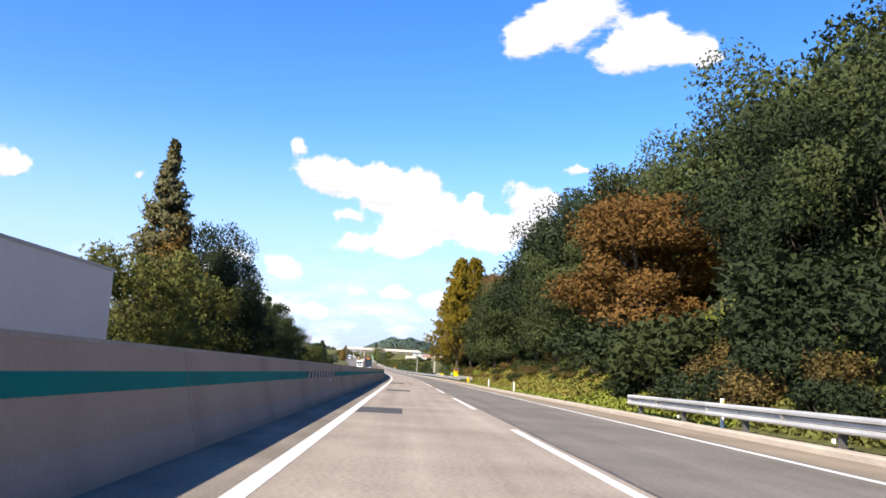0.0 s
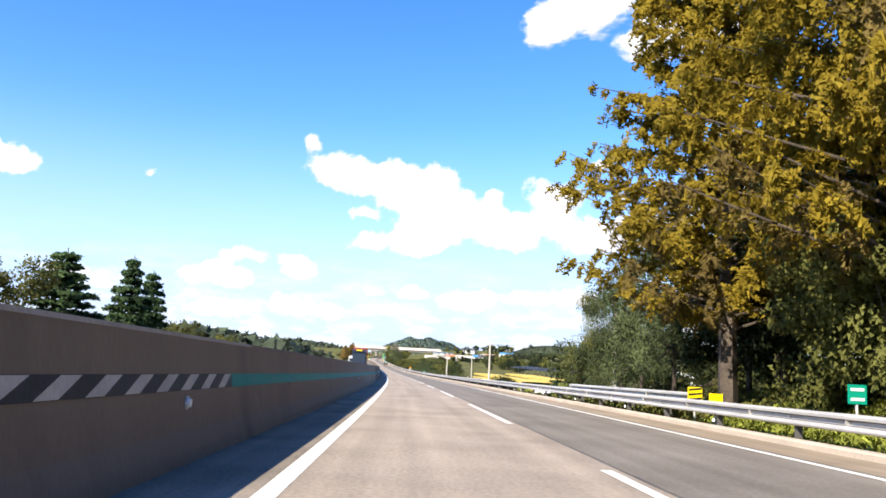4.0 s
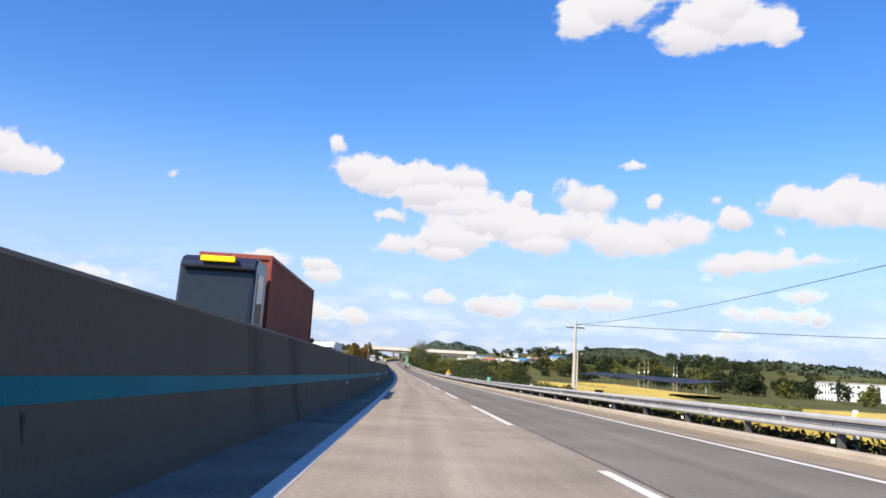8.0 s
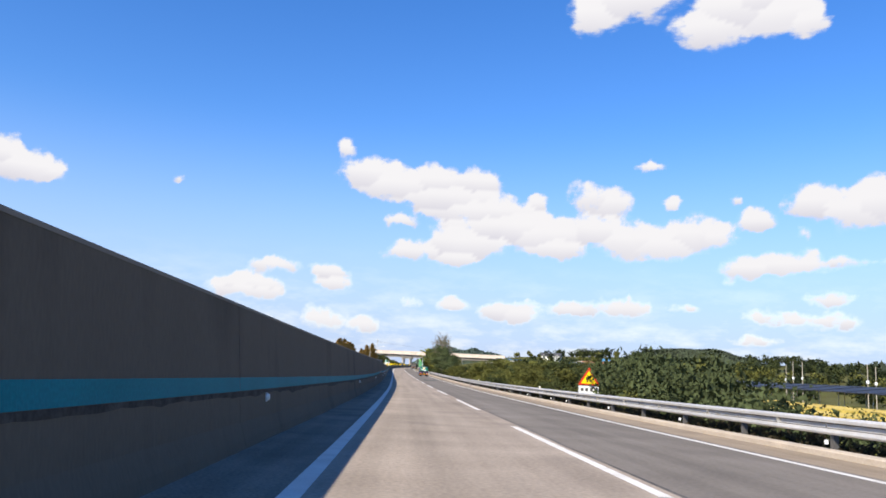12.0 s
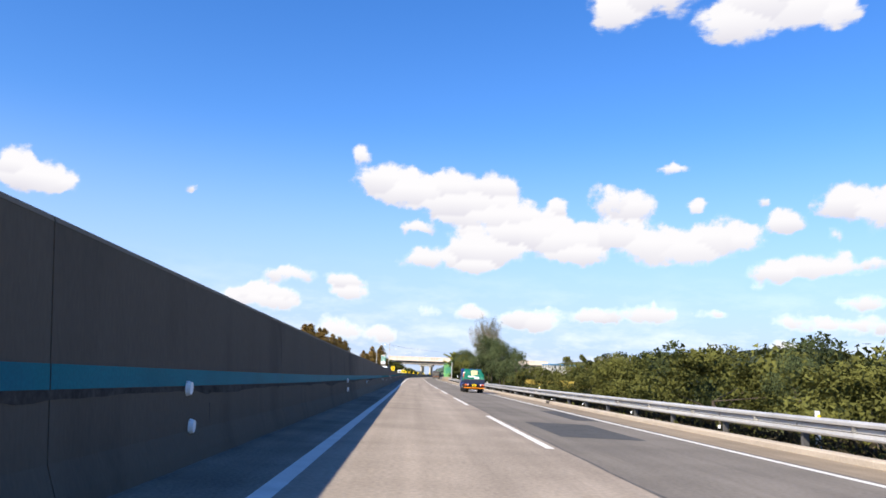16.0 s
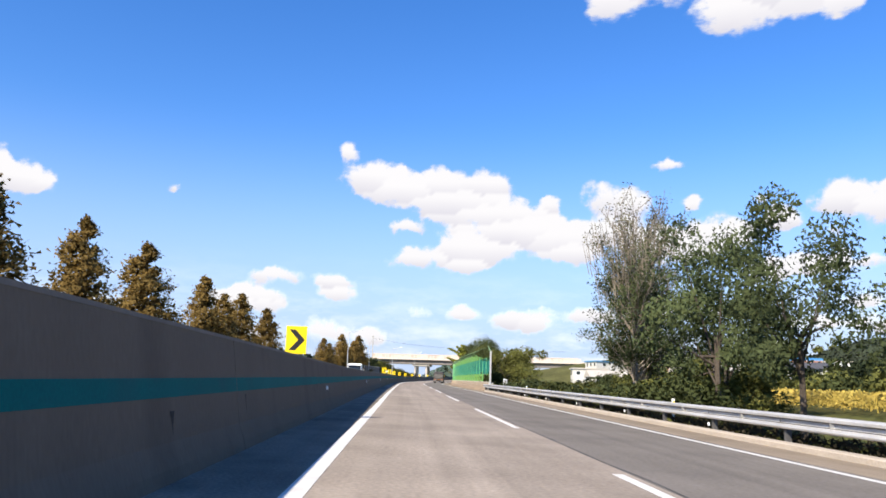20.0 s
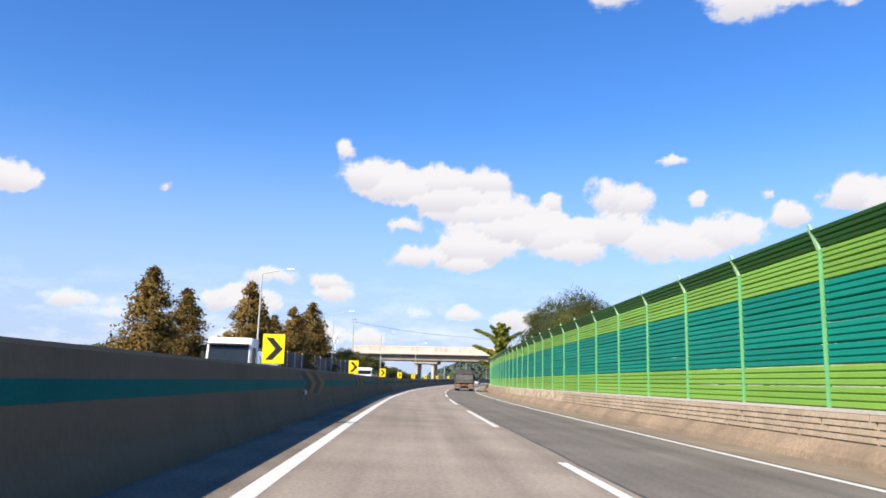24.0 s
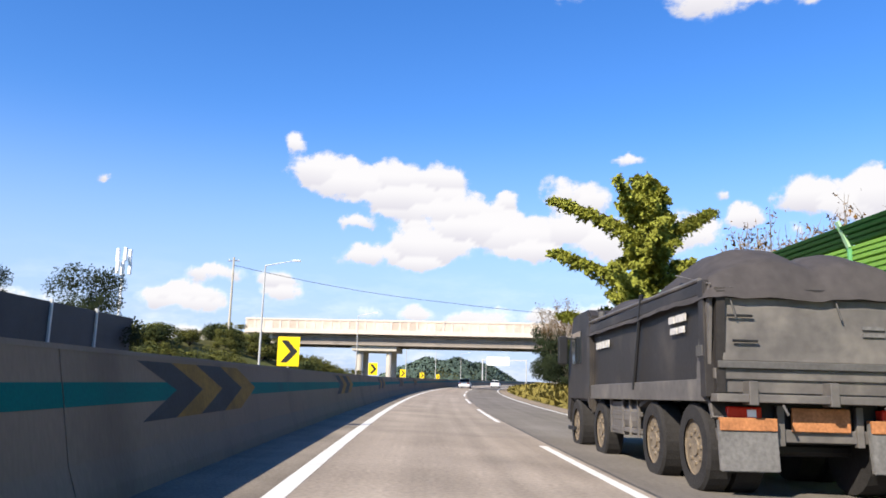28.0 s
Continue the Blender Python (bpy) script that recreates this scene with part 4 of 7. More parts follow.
# thickets further on
for s, u, h in ((580, 12.4, 2.2), (584, 13.4, 2.7), (588.5, 12.8, 2.6), (592, 14.8, 2.8), (597, 13.6, 2.4), (590, 16, 2.9), (601, 15, 2.3), (605.5, 13.4, 2.0)):
    plant("green_shrub", s, u, h, "round green bush under the roadside trees", 1.25, group="bushes under the trees")
back = {"leaf": [], "leaf_olive": [], "leaf_dark": []}
for i in range(190):
    s = rnd.uniform(398, 630)
    u = rnd.uniform(12.0, min(34, 16 + .5 * (s - 398)))
    h = 4.6 * np.interp(u, [12, 16, 34], [.55, 1, 1.35]) * rnd.uniform(.75, 1.15) * np.interp(s, [392, 430, 470, 505, 518, 542, 551, 585, 600, 630], [.75, .95, 1.05, 1.05, 1.0, 1.08, 1.15, .9, .5, .45])
    beside_rice = 546 < s < 596 and s < 553 + 2.1 * (u - 1.8) and not (u < 15 and 558 < s < 566)
    if u > 19:
        if 546 < s < 640:
            u, h = 28.5 + (u - 19) * .4, h * .72
        back[rnd.choice(["leaf", "leaf_olive", "leaf_olive", "leaf_dark"])].append((s, u, h, 2.6))
    else:
        kind = rnd.choice(["olive", "olive", "far_oak"]) if u > 13.5 or h > 2.7 else rnd.choice(["shrub", "green_shrub"])
        if beside_rice:
            continue
        plant(kind, s, u, h, "dense olive-green roadside thicket", 1.3 if h < 5 else 1.0, sink=.2, group="thicket")
for k, spots in back.items():
    grove(spots, M[k], .24, 1050, "dense thicket behind the road")
for s, u, h in ((403, 14, 4.6), (413, 17, 5.0), (462, 16, 4.6), (486, 17, 5.0)):
    plant("open", s, u, h, "small spreading tree above the thicket", .8)
for s, u, h in ((580, 13.2, 9.0), (573, 13, 8.2), (566, 13.4, 7.4), (558.5, 13.2, 6.8), (585, 15.5, 9), (551, 14, 6.2)):
    plant("open", s, u, h, "open leafy tree with visible branches", .85, group="roadside trees")
for s, u, h in ((640, 12.5, 5.4), (646, 14, 5.8), (636, 14.5, 6.0), (660, 30, 4), (690, 42, 4), (715, 52, 4.5), (700, 60, 4)):
    plant("olive", s, u, h, "round tree beside the village", .9)
for i in range(25):
    s, u = 700 + 1.55 * i + rnd.uniform(-.6, .6), rnd.uniform(14.2, 17.5)
    top = float(np.interp(s, [700, 712, 718, 720, 722.5, 725, 729, 735, 745], [5.0, 5.2, 6.0, 7.0, 7.8, 9.2, 9.6, 9.1, 8.0]))
    top = 1.06 + (top - 1.06) * (u - 2) / 13.5 * rnd.uniform(.88, 1)
    plant("fine", s, u, 1.09 * (top - ground_w(s, u)), "leafy green tree rising behind the noise wall", .85, group="trees behind the wall")
for i in range(26):
    s = rnd.uniform(785, 850)
    plant(rnd.choice(["far_dark", "olive", "shrub"]), s, rnd.uniform(11.5, 24), rnd.uniform(2.5, 5.5), "dark shrub on the slope by the bridge", 1.1, group="bridge slope shrubs")
spots = [(660 + 160 * rnd.random(), rnd.uniform(50, 150), rnd.uniform(2.0, 4.4), 2.0) for i in range(110)]
spots += [(rnd.uniform(615, 850), rnd.uniform(75, 230), rnd.uniform(3, 5.5), 3.2) for i in range(170)]
grove(spots[110:190], M["leaf_dark"], .65, 260, "dark woodland on the rise behind the village")
grove(spots[190:], M["leaf"], .65, 260, "green woodland on the rise behind the village")
grove(spots[:60], M["leaf_olive"], .5, 380, "trees among the village houses")
grove(spots[60:110], M["leaf_dark"], .5, 380, "dark trees among the village houses")


# a tall bare-twigged poplar
def poplar(seed, h=12.0, leaf=.085, per=40):
    rng = np.random.default_rng(seed)
    t = thing("tree", Matrix(), "", "tree")
    segs, pts, upper = [((0, 0, -.5), (0, 0, h * .7), .17, .07)], [], []
    for i in range(76):
        f = rng.uniform(0, 1)
        z = h * (.19 + .46 * f)
        a = rng.uniform(0, 2 * math.pi)
        reach = rng.uniform(.4, 1.0) * float(np.interp(f, [0, .3, .6, 1], [3.7, 4.2, 3.3, 2.0]))
        tip = np.array([reach * math.cos(a), reach * math.sin(a), min(h, z + h * rng.uniform(.10, .20) + h * .22 * f)])
        mid = (np.array([0, 0, z]) + tip) / 2 + [0, 0, .25 * reach * .5]
        segs.append(((0, 0, z), tuple(mid), .045, .026))
        segs.append((tuple(mid), tuple(tip), .026, .010))
        for k in range(7):
            b = mid + (tip - mid) * rng.uniform(-.4, 1)
            q = b + rng.normal(0, .38, 3) + [0, 0, .35 + .6 * f]
            segs.append((tuple(b), tuple(q), .017, .008))
            n = int(per * (1.25 - .95 * f))
            (upper if f > .6 else pts).append(b + (q - b) * rng.uniform(.2, 1, (n, 1)) + rng.normal(0, .17, (n, 3)))
    for i in range(130):
        a, r = rng.uniform(0, 2 * math.pi), 2.3 * math.sqrt(rng.uniform(0, 1))
        b = np.array([r * math.cos(a), r * math.sin(a), h * rng.uniform(.58, .87) * (1 - .035 * r)])
        segs.append((tuple(b), tuple(b * [1.15, 1.15, 1] + [0, 0, h * rng.uniform(.10, .17)]), .022, .008))
    part("trunk", limbs(segs, 5), M["pale_bark"], t)
    part("crown", leaves("crown", np.concatenate(pts), leaf, rng), M["leaf_mid"], t)
    part("top_leaves", leaves("top_leaves", np.concatenate(upper), leaf, rng), M["leaf_dry"], t, "sparse dry leaves on the bare top")
    return t


for k, (s, u) in enumerate(((592.3, 13.5), (596.5, 15.2))):
    ob = poplar(51 + k, 12 - k)
    ob.matrix_basis = place(s, u, ground_w(s, u) - .1) @ Matrix.Diagonal((1.1 - .2 * k, 1.1 - .2 * k, 1, 1))
    tagged(ob, "tall half-bare poplar with pale upright twigs", "tree")


# a deodar with long drooping sprays
def deodar(seed, h=10.5):
    rng = np.random.default_rng(seed)
    t = thing("tree", Matrix(), "", "tree")
    segs, pts = [((0, 0, -.5), (0, 0, h), .2, .03)], []

    def bough(z, a, reach, lift, wide):
        """A rising arm with hanging sprays along both sides."""
        d = np.array([math.cos(a), math.sin(a), 0])
        side = np.array([-d[1], d[0], 0])
        prev = np.array([0, 0, z])
        n = max(4, int(reach / .33))
        for k in range(1, n + 1):
            f = k / n
            c = np.array([0, 0, z]) + d * reach * f + [0, 0, reach * lift * (f ** .8)]
            segs.append((tuple(prev), tuple(c), .05 * (1.1 - f), .05 * (1 - f) + .008))
            for w in (-1, 1, -.35, .35):
                span = wide * (1.2 - f) * rng.uniform(.5, 1.15)
                tip = c + side * w * span + d * rng.uniform(.1, .4) - [0, 0, rng.uniform(.25, .85) * (1.25 - f)]
                m = 56
                g = rng.uniform(0, 1, (m, 1))
                q = prev + (tip - prev) * g + rng.normal(0, .045, (m, 3)) * (1.25 - g)
                q[:, 2] -= np.abs(rng.normal(0, .10, m))
                pts.append(q)
            prev = c

    for i in range(44):
        f = i / 44
        z = h * (.20 + .78 * f)
        bough(z, i * 2.4 + rng.uniform(-.4, .4), (2.2 * (1 - f) ** .6 + .30) * rng.uniform(.7, 1.15), rng.uniform(.35, .75), .5)
    for drop, a, reach, lift in ((3.2, 3.0, 4.3, .46), (3.4, .2, 3.3, .56), (5.6, 3.3, 4.5, .36), (4.4, 1.6, 3.6, .4), (4.6, 4.6, 3.8, .4),
                                 (6.4, .5, 4.3, .3), (2.2, 3.9, 2.4, .6), (2.0, .9, 2.2, .6), (7.6, 2.4, 4.8, .25), (7.4, 5.5, 4.6, .25), (6.2, 4.1, 4.2, .3)):
        bough(h - drop, a, reach, lift, .85)
    part("trunk", limbs(segs, 5), M["bark"], t)
    pts = np.concatenate(pts)
    part("crown", leaves("crown", pts, .105, rng, 2.6, pts * [.6, .6, 1] - [0, 0, 1.0]), M["leaf_cedar"], t)
    return t


ob = deodar(61, 11.8)
ob.matrix_basis = place(779.8, 11.4, ground_w(779.8, 11.4) - .1)
tagged(ob, "deodar cedar with long drooping yellow-green sprays", "tree")


# bare trees: fans of thin pale twigs with a few brown leaves left on them
def bare_tree(seed, h=8.0, spread=2.0, mat="pale_bark"):
    rng = np.random.default_rng(seed)
    t = thing("tree", Matrix(), "", "tree")
    segs, pts = [((0, 0, -.5), (0, 0, h * .45), .13, .08)], []
    for i in range(24):
        z = h * rng.uniform(.2, .45)
        a = rng.uniform(0, 2 * math.pi)
        reach = spread * math.sqrt(rng.uniform(.05, 1))
        tip = np.array([reach * math.cos(a), reach * math.sin(a), h * rng.uniform(.72, .95)])
        segs.append(((0, 0, z), tuple(tip), .045, .014))
        for k in range(9):
            b = np.array([0, 0, z]) + (tip - [0, 0, z]) * rng.uniform(.35, 1)
            q = b + rng.normal(0, .28, 3) + [0, 0, rng.uniform(.3, .9)]
            segs.append((tuple(b), tuple(q), .018, .009))
            for j in range(2):
                e = b + (q - b) * rng.uniform(.3, .9)
                segs.append((tuple(e), tuple(e + rng.normal(0, .16, 3) + [0, 0, .28]), .010, .006))
            pts.append(q - [0, 0, .25] + rng.normal(0, .2, (9, 3)))
    part("trunk", limbs(segs, 4), M[mat], t)
    part("leaves", leaves("leaves", np.concatenate(pts), .085, rng), M["leaf_rust"], t)
    return t


bare = [bare_tree(71, 8.0, 1.7), bare_tree(72, 8.0, 2.2)]
for k, (s, u, top) in enumerate(((778.4, 15.0, 7.3), (775.6, 15.4, 8.2), (773.0, 15.0, 7.6), (770.4, 15.6, 7.3), (767.6, 15.2, 6.9), (829, 13.4, 10.4), (825.5, 12.4, 8.2))):
    g = ground_w(s, u) - .1
    ob = bare[k] if k < 2 else copy_thing(bare[k % 2], Matrix())
    q = (top - g) / 8
    ob.matrix_basis = place(s, u, g, 40 * k) @ Matrix.Diagonal((q ** .5, q ** .5, q, 1))
    tagged(ob, "bare autumn tree of pale upright twigs" if k < 5 else "grey bare-twigged tree by the bridge", "tree", "bare trees" if k < 5 else "")
for s, u, h in ((826.5, 12.2, 7.0), (822, 12.4, 5.4), (831, 13.5, 6.2)):
    plant("far_dark", s, u, h, "dark brownish-green bush beside the bridge", .8)


# ---- far hills and woods ----
M["far_wood"] = material("far_woodland", (0.036, 0.047, 0.026), 0.9, spread=.35, scale=.02, fine=.2, bump=0, island=.35)
M["far_hill"] = material("distant_wooded_hill", (0.060, 0.088, 0.070), 0.95, spread=.2, scale=.01, fine=.08, bump=0, island=.2)


def wooded_hill(cx, cy, rx, ry, base, h, n, size, mat, label, seed):
    """A low hill covered by many leaf clumps."""
    rng = np.random.default_rng(seed)
    a = rng.uniform(0, 2 * math.pi, n)
    r = np.sqrt(rng.uniform(0, 1, n))
    x, y = cx + rx * r * np.cos(a), cy + ry * r * np.sin(a)
    bump = np.array([noise.noise(Vector((p * 4 / rx, q * 4 / ry, seed))) for p, q in zip(x, y)])
    z = base + h * np.maximum(0, 1 - r ** 2) ** .8 * (1 + .18 * bump) + rng.uniform(0, size * .9, n)
    tagged(part("woodland", leaves("woodland", np.stack([x, y, z], 1), size, rng, 1.1, np.stack([x * .9 + cx * .1, y * .9 + cy * .1, z - size * 2], 1)), mat), label, "woodland", kind="stuff")
    k = 24
    vs, fs = [(cx, cy, base + h * .96)], []
    for j in range(1, 9):
        for i in range(k):
            t = 2 * math.pi * i / k
            f = j / 8
            vs.append((cx + rx * f * math.cos(t), cy + ry * f * math.sin(t), base - 2 + (h * .96 + 2) * max(0, 1 - f ** 2) ** .8))
    for i in range(k):
        fs.append((0, 1 + i, 1 + (i + 1) % k))
        for j in range(7):
            p = 1 + j * k
            fs.append((p + i, p + k + i, p + k + (i + 1) % k, p + (i + 1) % k))
    tagged(part("hill", sheet(vs, fs), M["ground"], smooth=True), "low grassy hill under woodland", "hill", kind="structure")


wooded_hill(-14, 1870, 125, 110, -3, 51, 14000, 3.6, M["far_hill"], "distant wooded hill ahead of the road", 71)
wooded_hill(170, 985, 85, 60, -3, 19, 8000, 3.0, M["far_wood"], "wooded hill beyond the fields", 72)
wooded_hill(108, 790, 46, 46, 5, 13, 26000, 1.0, M["far_wood"], "wooded hill beyond the fields", 73)
wooded_hill(330, 640, 90, 120, -4, 14, 8000, 3.0, M["far_wood"], "wooded rise beyond the fields", 74)
wooded_hill(215, 765, 110, 60, -4, 16, 8000, 2.6, M["far_wood"], "low wooded ridge beyond the fields", 79)
wooded_hill(330, 1150, 190, 80, -4, 24, 8000, 3.6, M["far_wood"], "wooded hill beyond the fields", 75)
wooded_hill(-150, 1000, 80, 140, -2, 16, 4000, 4.0, M["far_wood"], "woodland beside the far road", 77)
wooded_hill(-110, 420, 70, 200, -3, 8, 4000, 3.5, M["far_wood"], "low woodland behind the far carriageway", 78)
spots = []
for i in range(120):
    s = rnd.uniform(400, 660)
    spots.append((s, rnd.uniform(130, 240) - (s - 420) * .2, rnd.uniform(5, 9), 4.0))
grove(spots[:70], M["leaf_dark"], .65, 400, "dark row of trees beyond the fields")
grove(spots[70:], M["leaf_olive"], .65, 400, "row of olive-green trees beyond the fields")

# ---- rough grass on the slopes ----
def grass(s0, s1, u0, u1, n, size, label, seed, mat="grass"):
    rng = np.random.default_rng(seed)
    pts = []
    for _ in range(n):
        s, u = rng.uniform(s0, s1), u0 + (u1 - u0) * rng.uniform(0, 1)
        p = road(s, u, ground_w(s, u))
        pts.append((p[0], p[1], p[2] + size * .9))
    tagged(part("grass", leaves("grass", pts, size, rng, 4.6, np.array(pts) - [0, 0, 1.0]), M[mat]), label, "grass", kind="stuff")


grass(20, 150, 9.2, 17, 150000, .05, "long yellow-green grass on the cutting", 81)
grass(40, 110, 9.8, 13.5, 16000, .07, "dry ochre weeds on the cutting", 82, "dry_grass")
grass(150, 400, 9.2, 15, 52000, .09, "rough grass and weeds behind the rail", 83, "leaf_olive")
grass(400, 631, 9.15, 13, 52000, .09, "rough grass and weeds behind the rail", 84, "leaf_olive")
grass(785, 860, 9.0, 14, 7000, .22, "dry grass on the slope by the bridge", 85, "dry_grass")
grass(8, 30, 9.75, 12.5, 12000, .075, "weeds behind the rail", 86, "leaf_olive")
grass(-60, 8, 9.9, 11, 1200, .2, "weeds behind the rail", 87, "leaf_olive")
grass(200, 420, 18, 90, 40000, .14, "green and yellow field plants", 87)


rng = np.random.default_rng(88)
pts = []
for _ in range(60000):
    q = rng.uniform(186, 629)
    pts.append(road(q, rng.uniform(9.14, 9.5), rng.uniform(-.02, .30) + .10 * noise.noise(Vector((q * .7, 0, 4)))))
tagged(part("weeds", leaves("weeds", pts, .05, rng, 4.2), M["weed"]), "dark dry weeds under the guard rail", "weeds", kind="stuff")


# ivy hanging over the start of the noise wall
rng = np.random.default_rng(91)
pts = []
for _ in range(2600):
    s = 631 + abs(rng.normal(0, 7))
    w = 4.5 - abs(rng.normal(0, .38)) * np.interp(s, [631, 650], [1.2, .5])
    p = road(s, 9.5 + rng.normal(0, .07), w)
    pts.append(p)
for _ in range(500):
    p = road(631.5 + rng.uniform(0, 5), 9.52 + rng.normal(0, .04), 1.0 + abs(rng.normal(0, .3)))
    pts.append(p)
tagged(part("ivy", leaves("ivy", np.array(pts), .14, rng), M["leaf"]), "green ivy hanging over the noise wall", "ivy", kind="stuff")


# strip of ripe rice on the raised ground behind the roadside trees
rng = np.random.default_rng(92)
pts = []
for _ in range(22000):
    q, v = rng.uniform(558, 606), rng.uniform(21.2, 27.6)
    pts.append(road(q, v, ground_w(q, v) + .85 * rng.uniform(0, 1) ** .5 + .08 * noise.noise(Vector((q * .4, v * .4, 2)))))
tagged(part("rice", leaves("rice", pts, .08, rng, 3.2), M["crop"]), "strip of ripe yellow rice behind the trees", "rice field", kind="stuff")
# bushy slope below the village and beside the fields
spots = [(q, rnd.uniform(10.8, 11.5 + 42 * rnd.random() ** 1.6), rnd.uniform(1.3, 2.3), 1.5) for q in (rnd.uniform(598, 742) for i in range(250))]
spots = [(a, b, h * (.7 if b < 13 else 1), r) for a, b, h, r in spots if not (a > 628 and b < 12.5)]
grove(spots[:90], M["leaf"], .15, 620, "green bushes on the slope below the village")
grove(spots[90:160], M["leaf_olive"], .15, 620, "olive bushes on the slope below the village")
grove(spots[160:], M["leaf_mid"], .15, 620, "mid-green bushes on the slope below the village")
spots = [(rnd.uniform(352, 408), rnd.uniform(11.5, 30), rnd.uniform(1.6, 3.0), 1.7) for i in range(110)]
grove(spots[:55], M["leaf_mid"], .14, 620, "green bushes on the bank beside the fields")
grove(spots[55:], M["leaf_olive"], .14, 620, "olive bushes on the bank beside the fields")
for i in range(20):
    s, u = 356.5 + 1.75 * i + rnd.uniform(-.5, .5), rnd.uniform(12.6, 15.4)
    top = float(np.interp(s, [356, 360, 371, 375, 386, 388, 392], [.9, 1.6, 1.6, .9, .6, 1.3, 2.4])) * rnd.uniform(.85, 1.05)
    plant("mid_shrub", s, u, top - ground_w(s, u), "dense mid-green bush behind the guard rail", .95, group="bank bushes")
for s, u, top in ((394, 14.2, 2.9), (397.5, 13.6, 3.0), (401, 14.4, 3.1), (405, 14.8, 3.4), (408, 15.8, 4.0), (399, 16.5, 3.2)):
    plant("mid_shrub", s, u, top - ground_w(s, u), "tall mid-green bush behind the guard rail", .8, group="bank bushes")
# low bushes between the road and the village
spots = [(rnd.uniform(596, 720), rnd.uniform(14, 46), rnd.uniform(1.3, 2.4), 1.5) for i in range(120)]
grove(spots[:80], M["leaf_olive"], .2, 500, "low olive bushes below the village")
grove(spots[80:], M["leaf"], .2, 500, "low green bushes below the village")

# ---- signs, poles and things on the barrier ----
M["yellow"] = material("sign_yellow", (0.80, 0.58, 0.0), 0.5, spread=0.05, scale=3, fine=20, bump=0)
M["sign_black"] = material("sign_black", (0.012, 0.012, 0.012), 0.5, spread=0.1, scale=3, fine=20, bump=0)
M["old_yellow"] = material("faded_ochre_paint", (0.20, 0.115, 0.018), 0.8, spread=0.2, scale=1.5, fine=20, bump=0.1, spots=.4, spot_color=(.09, .06, .03), spot_scale=2)
M["old_black"] = material("faded_black_paint", (0.028, 0.030, 0.032), 0.8, spread=0.2, scale=1.5, fine=20, bump=0.1)
M["red"] = material("sign_red", (0.55, 0.03, 0.01), 0.5, spread=0.05, scale=3, fine=20, bump=0)
M["sign_green"] = material("sign_green", (0.0, 0.22, 0.14), 0.5, spread=0.05, scale=3, fine=20, bump=0)
M["concrete"] = material("pale_concrete", (0.45, 0.41, 0.35), 0.85, spread=0.08, scale=0.3, fine=10, bump=0.2, spots=.35, spot_color=(.28, .25, .21), spot_scale=.4)
M["pole"] = material("concrete_pole", (0.42, 0.38, 0.31), 0.9, spread=0.1, scale=1, fine=20, bump=0.2)
M["cable"] = material("cable", (0.02, 0.02, 0.02), 0.7, spread=0.1, scale=1, fine=10, bump=0)


def poly(pts, y, thick=0.004):
    """A flat plate in the x-z plane at y, facing -y."""
    bm = bmesh.new()
    f = bm.faces.new([bm.verts.new((x, y, z)) for x, z in pts])
    r = bmesh.ops.extrude_face_region(bm, geom=[f])
    bmesh.ops.translate(bm, verts=[v for v in r["geom"] if isinstance(v, bmesh.types.BMVert)], vec=(0, thick, 0))
    bmesh.ops.recalc_face_normals(bm, faces=bm.faces[:])
    return bm


def chevron_sign(s, kind="yellow sheet-metal chevron sign on the concrete barrier"):
    h = wall_top(s)
    t = thing("chevron_sign", place(s, -1.62, h, 0), kind, "road sign", "chevron signs")
    part("panel", box((-.24, 0, .06), (.24, .02, .70), .008), M["yellow"], t)
    part("arrow", poly([(-.17, .62), (-.02, .62), (.20, .38), (-.02, .14), (-.17, .14), (.04, .38)], -.005), M["sign_black"], t)
    part("bracket", rod((0, .04, -.02), (0, .04, .5), .025), M["galv"], t)
    return t


for s in (567.7, 642.4, 665, 687.5, 712.3, 737, 761.5, 786, 811, 836, 862):
    chevron_sign(s)
for s in (667.5, 684.9, 702.6, 721.3, 736.0, 751.6, 768.5, 786, 803, 820):
    t = thing("painted_chevron", Matrix(), "faded black and ochre chevrons painted on the barrier", "road marking", "painted chevrons")
    for k, (d, w, mat) in enumerate(((0.0, 1.05, "old_black"), (1.05, .95, "old_yellow"), (2.0, 1.15, "old_black"), (3.15, .95, "old_yellow"))):
        pts = [(d, 1.13), (d + w, 1.13), (d + w + 1.15, .85), (d + w, .57), (d, .57), (d + 1.15, .85)]
        v = [road(s + a, face_u(s + a, b) + .007 + .001 * k, b) for a, b in pts]
        part("chevron", sheet(v, [(0, 1, 2, 5), (5, 2, 3, 4)]), M[mat], t)


def lamp_post(s, u, h=9.0, reach=2.3):
    t = thing("street_lamp", place(s, u, other_level(s) - .1 if u > -12.6 else ground_w(s, u)), "slim galvanised street lamp with one long arm", "street lamp", "street lamps")
    part("pole", rod((0, 0, 0), (0, 0, h), .10, .055, 10), M["galv"], t)
    part("base_plate", box((-.2, -.2, 0), (.2, .2, .04), .005), M["galv"], t)
    arm = part("arm", rod((0, 0, h), (reach, 0, h + .45), .045, .03, 8), M["galv"], t)
    part("lamp_head", box((reach - .1, -.12, h + .40), (reach + .55, .12, h + .52), .03), M["white"], arm)
    return t


for s in (716.2, 758, 807, 856):
    lamp_post(s, -12.8, 9.9)


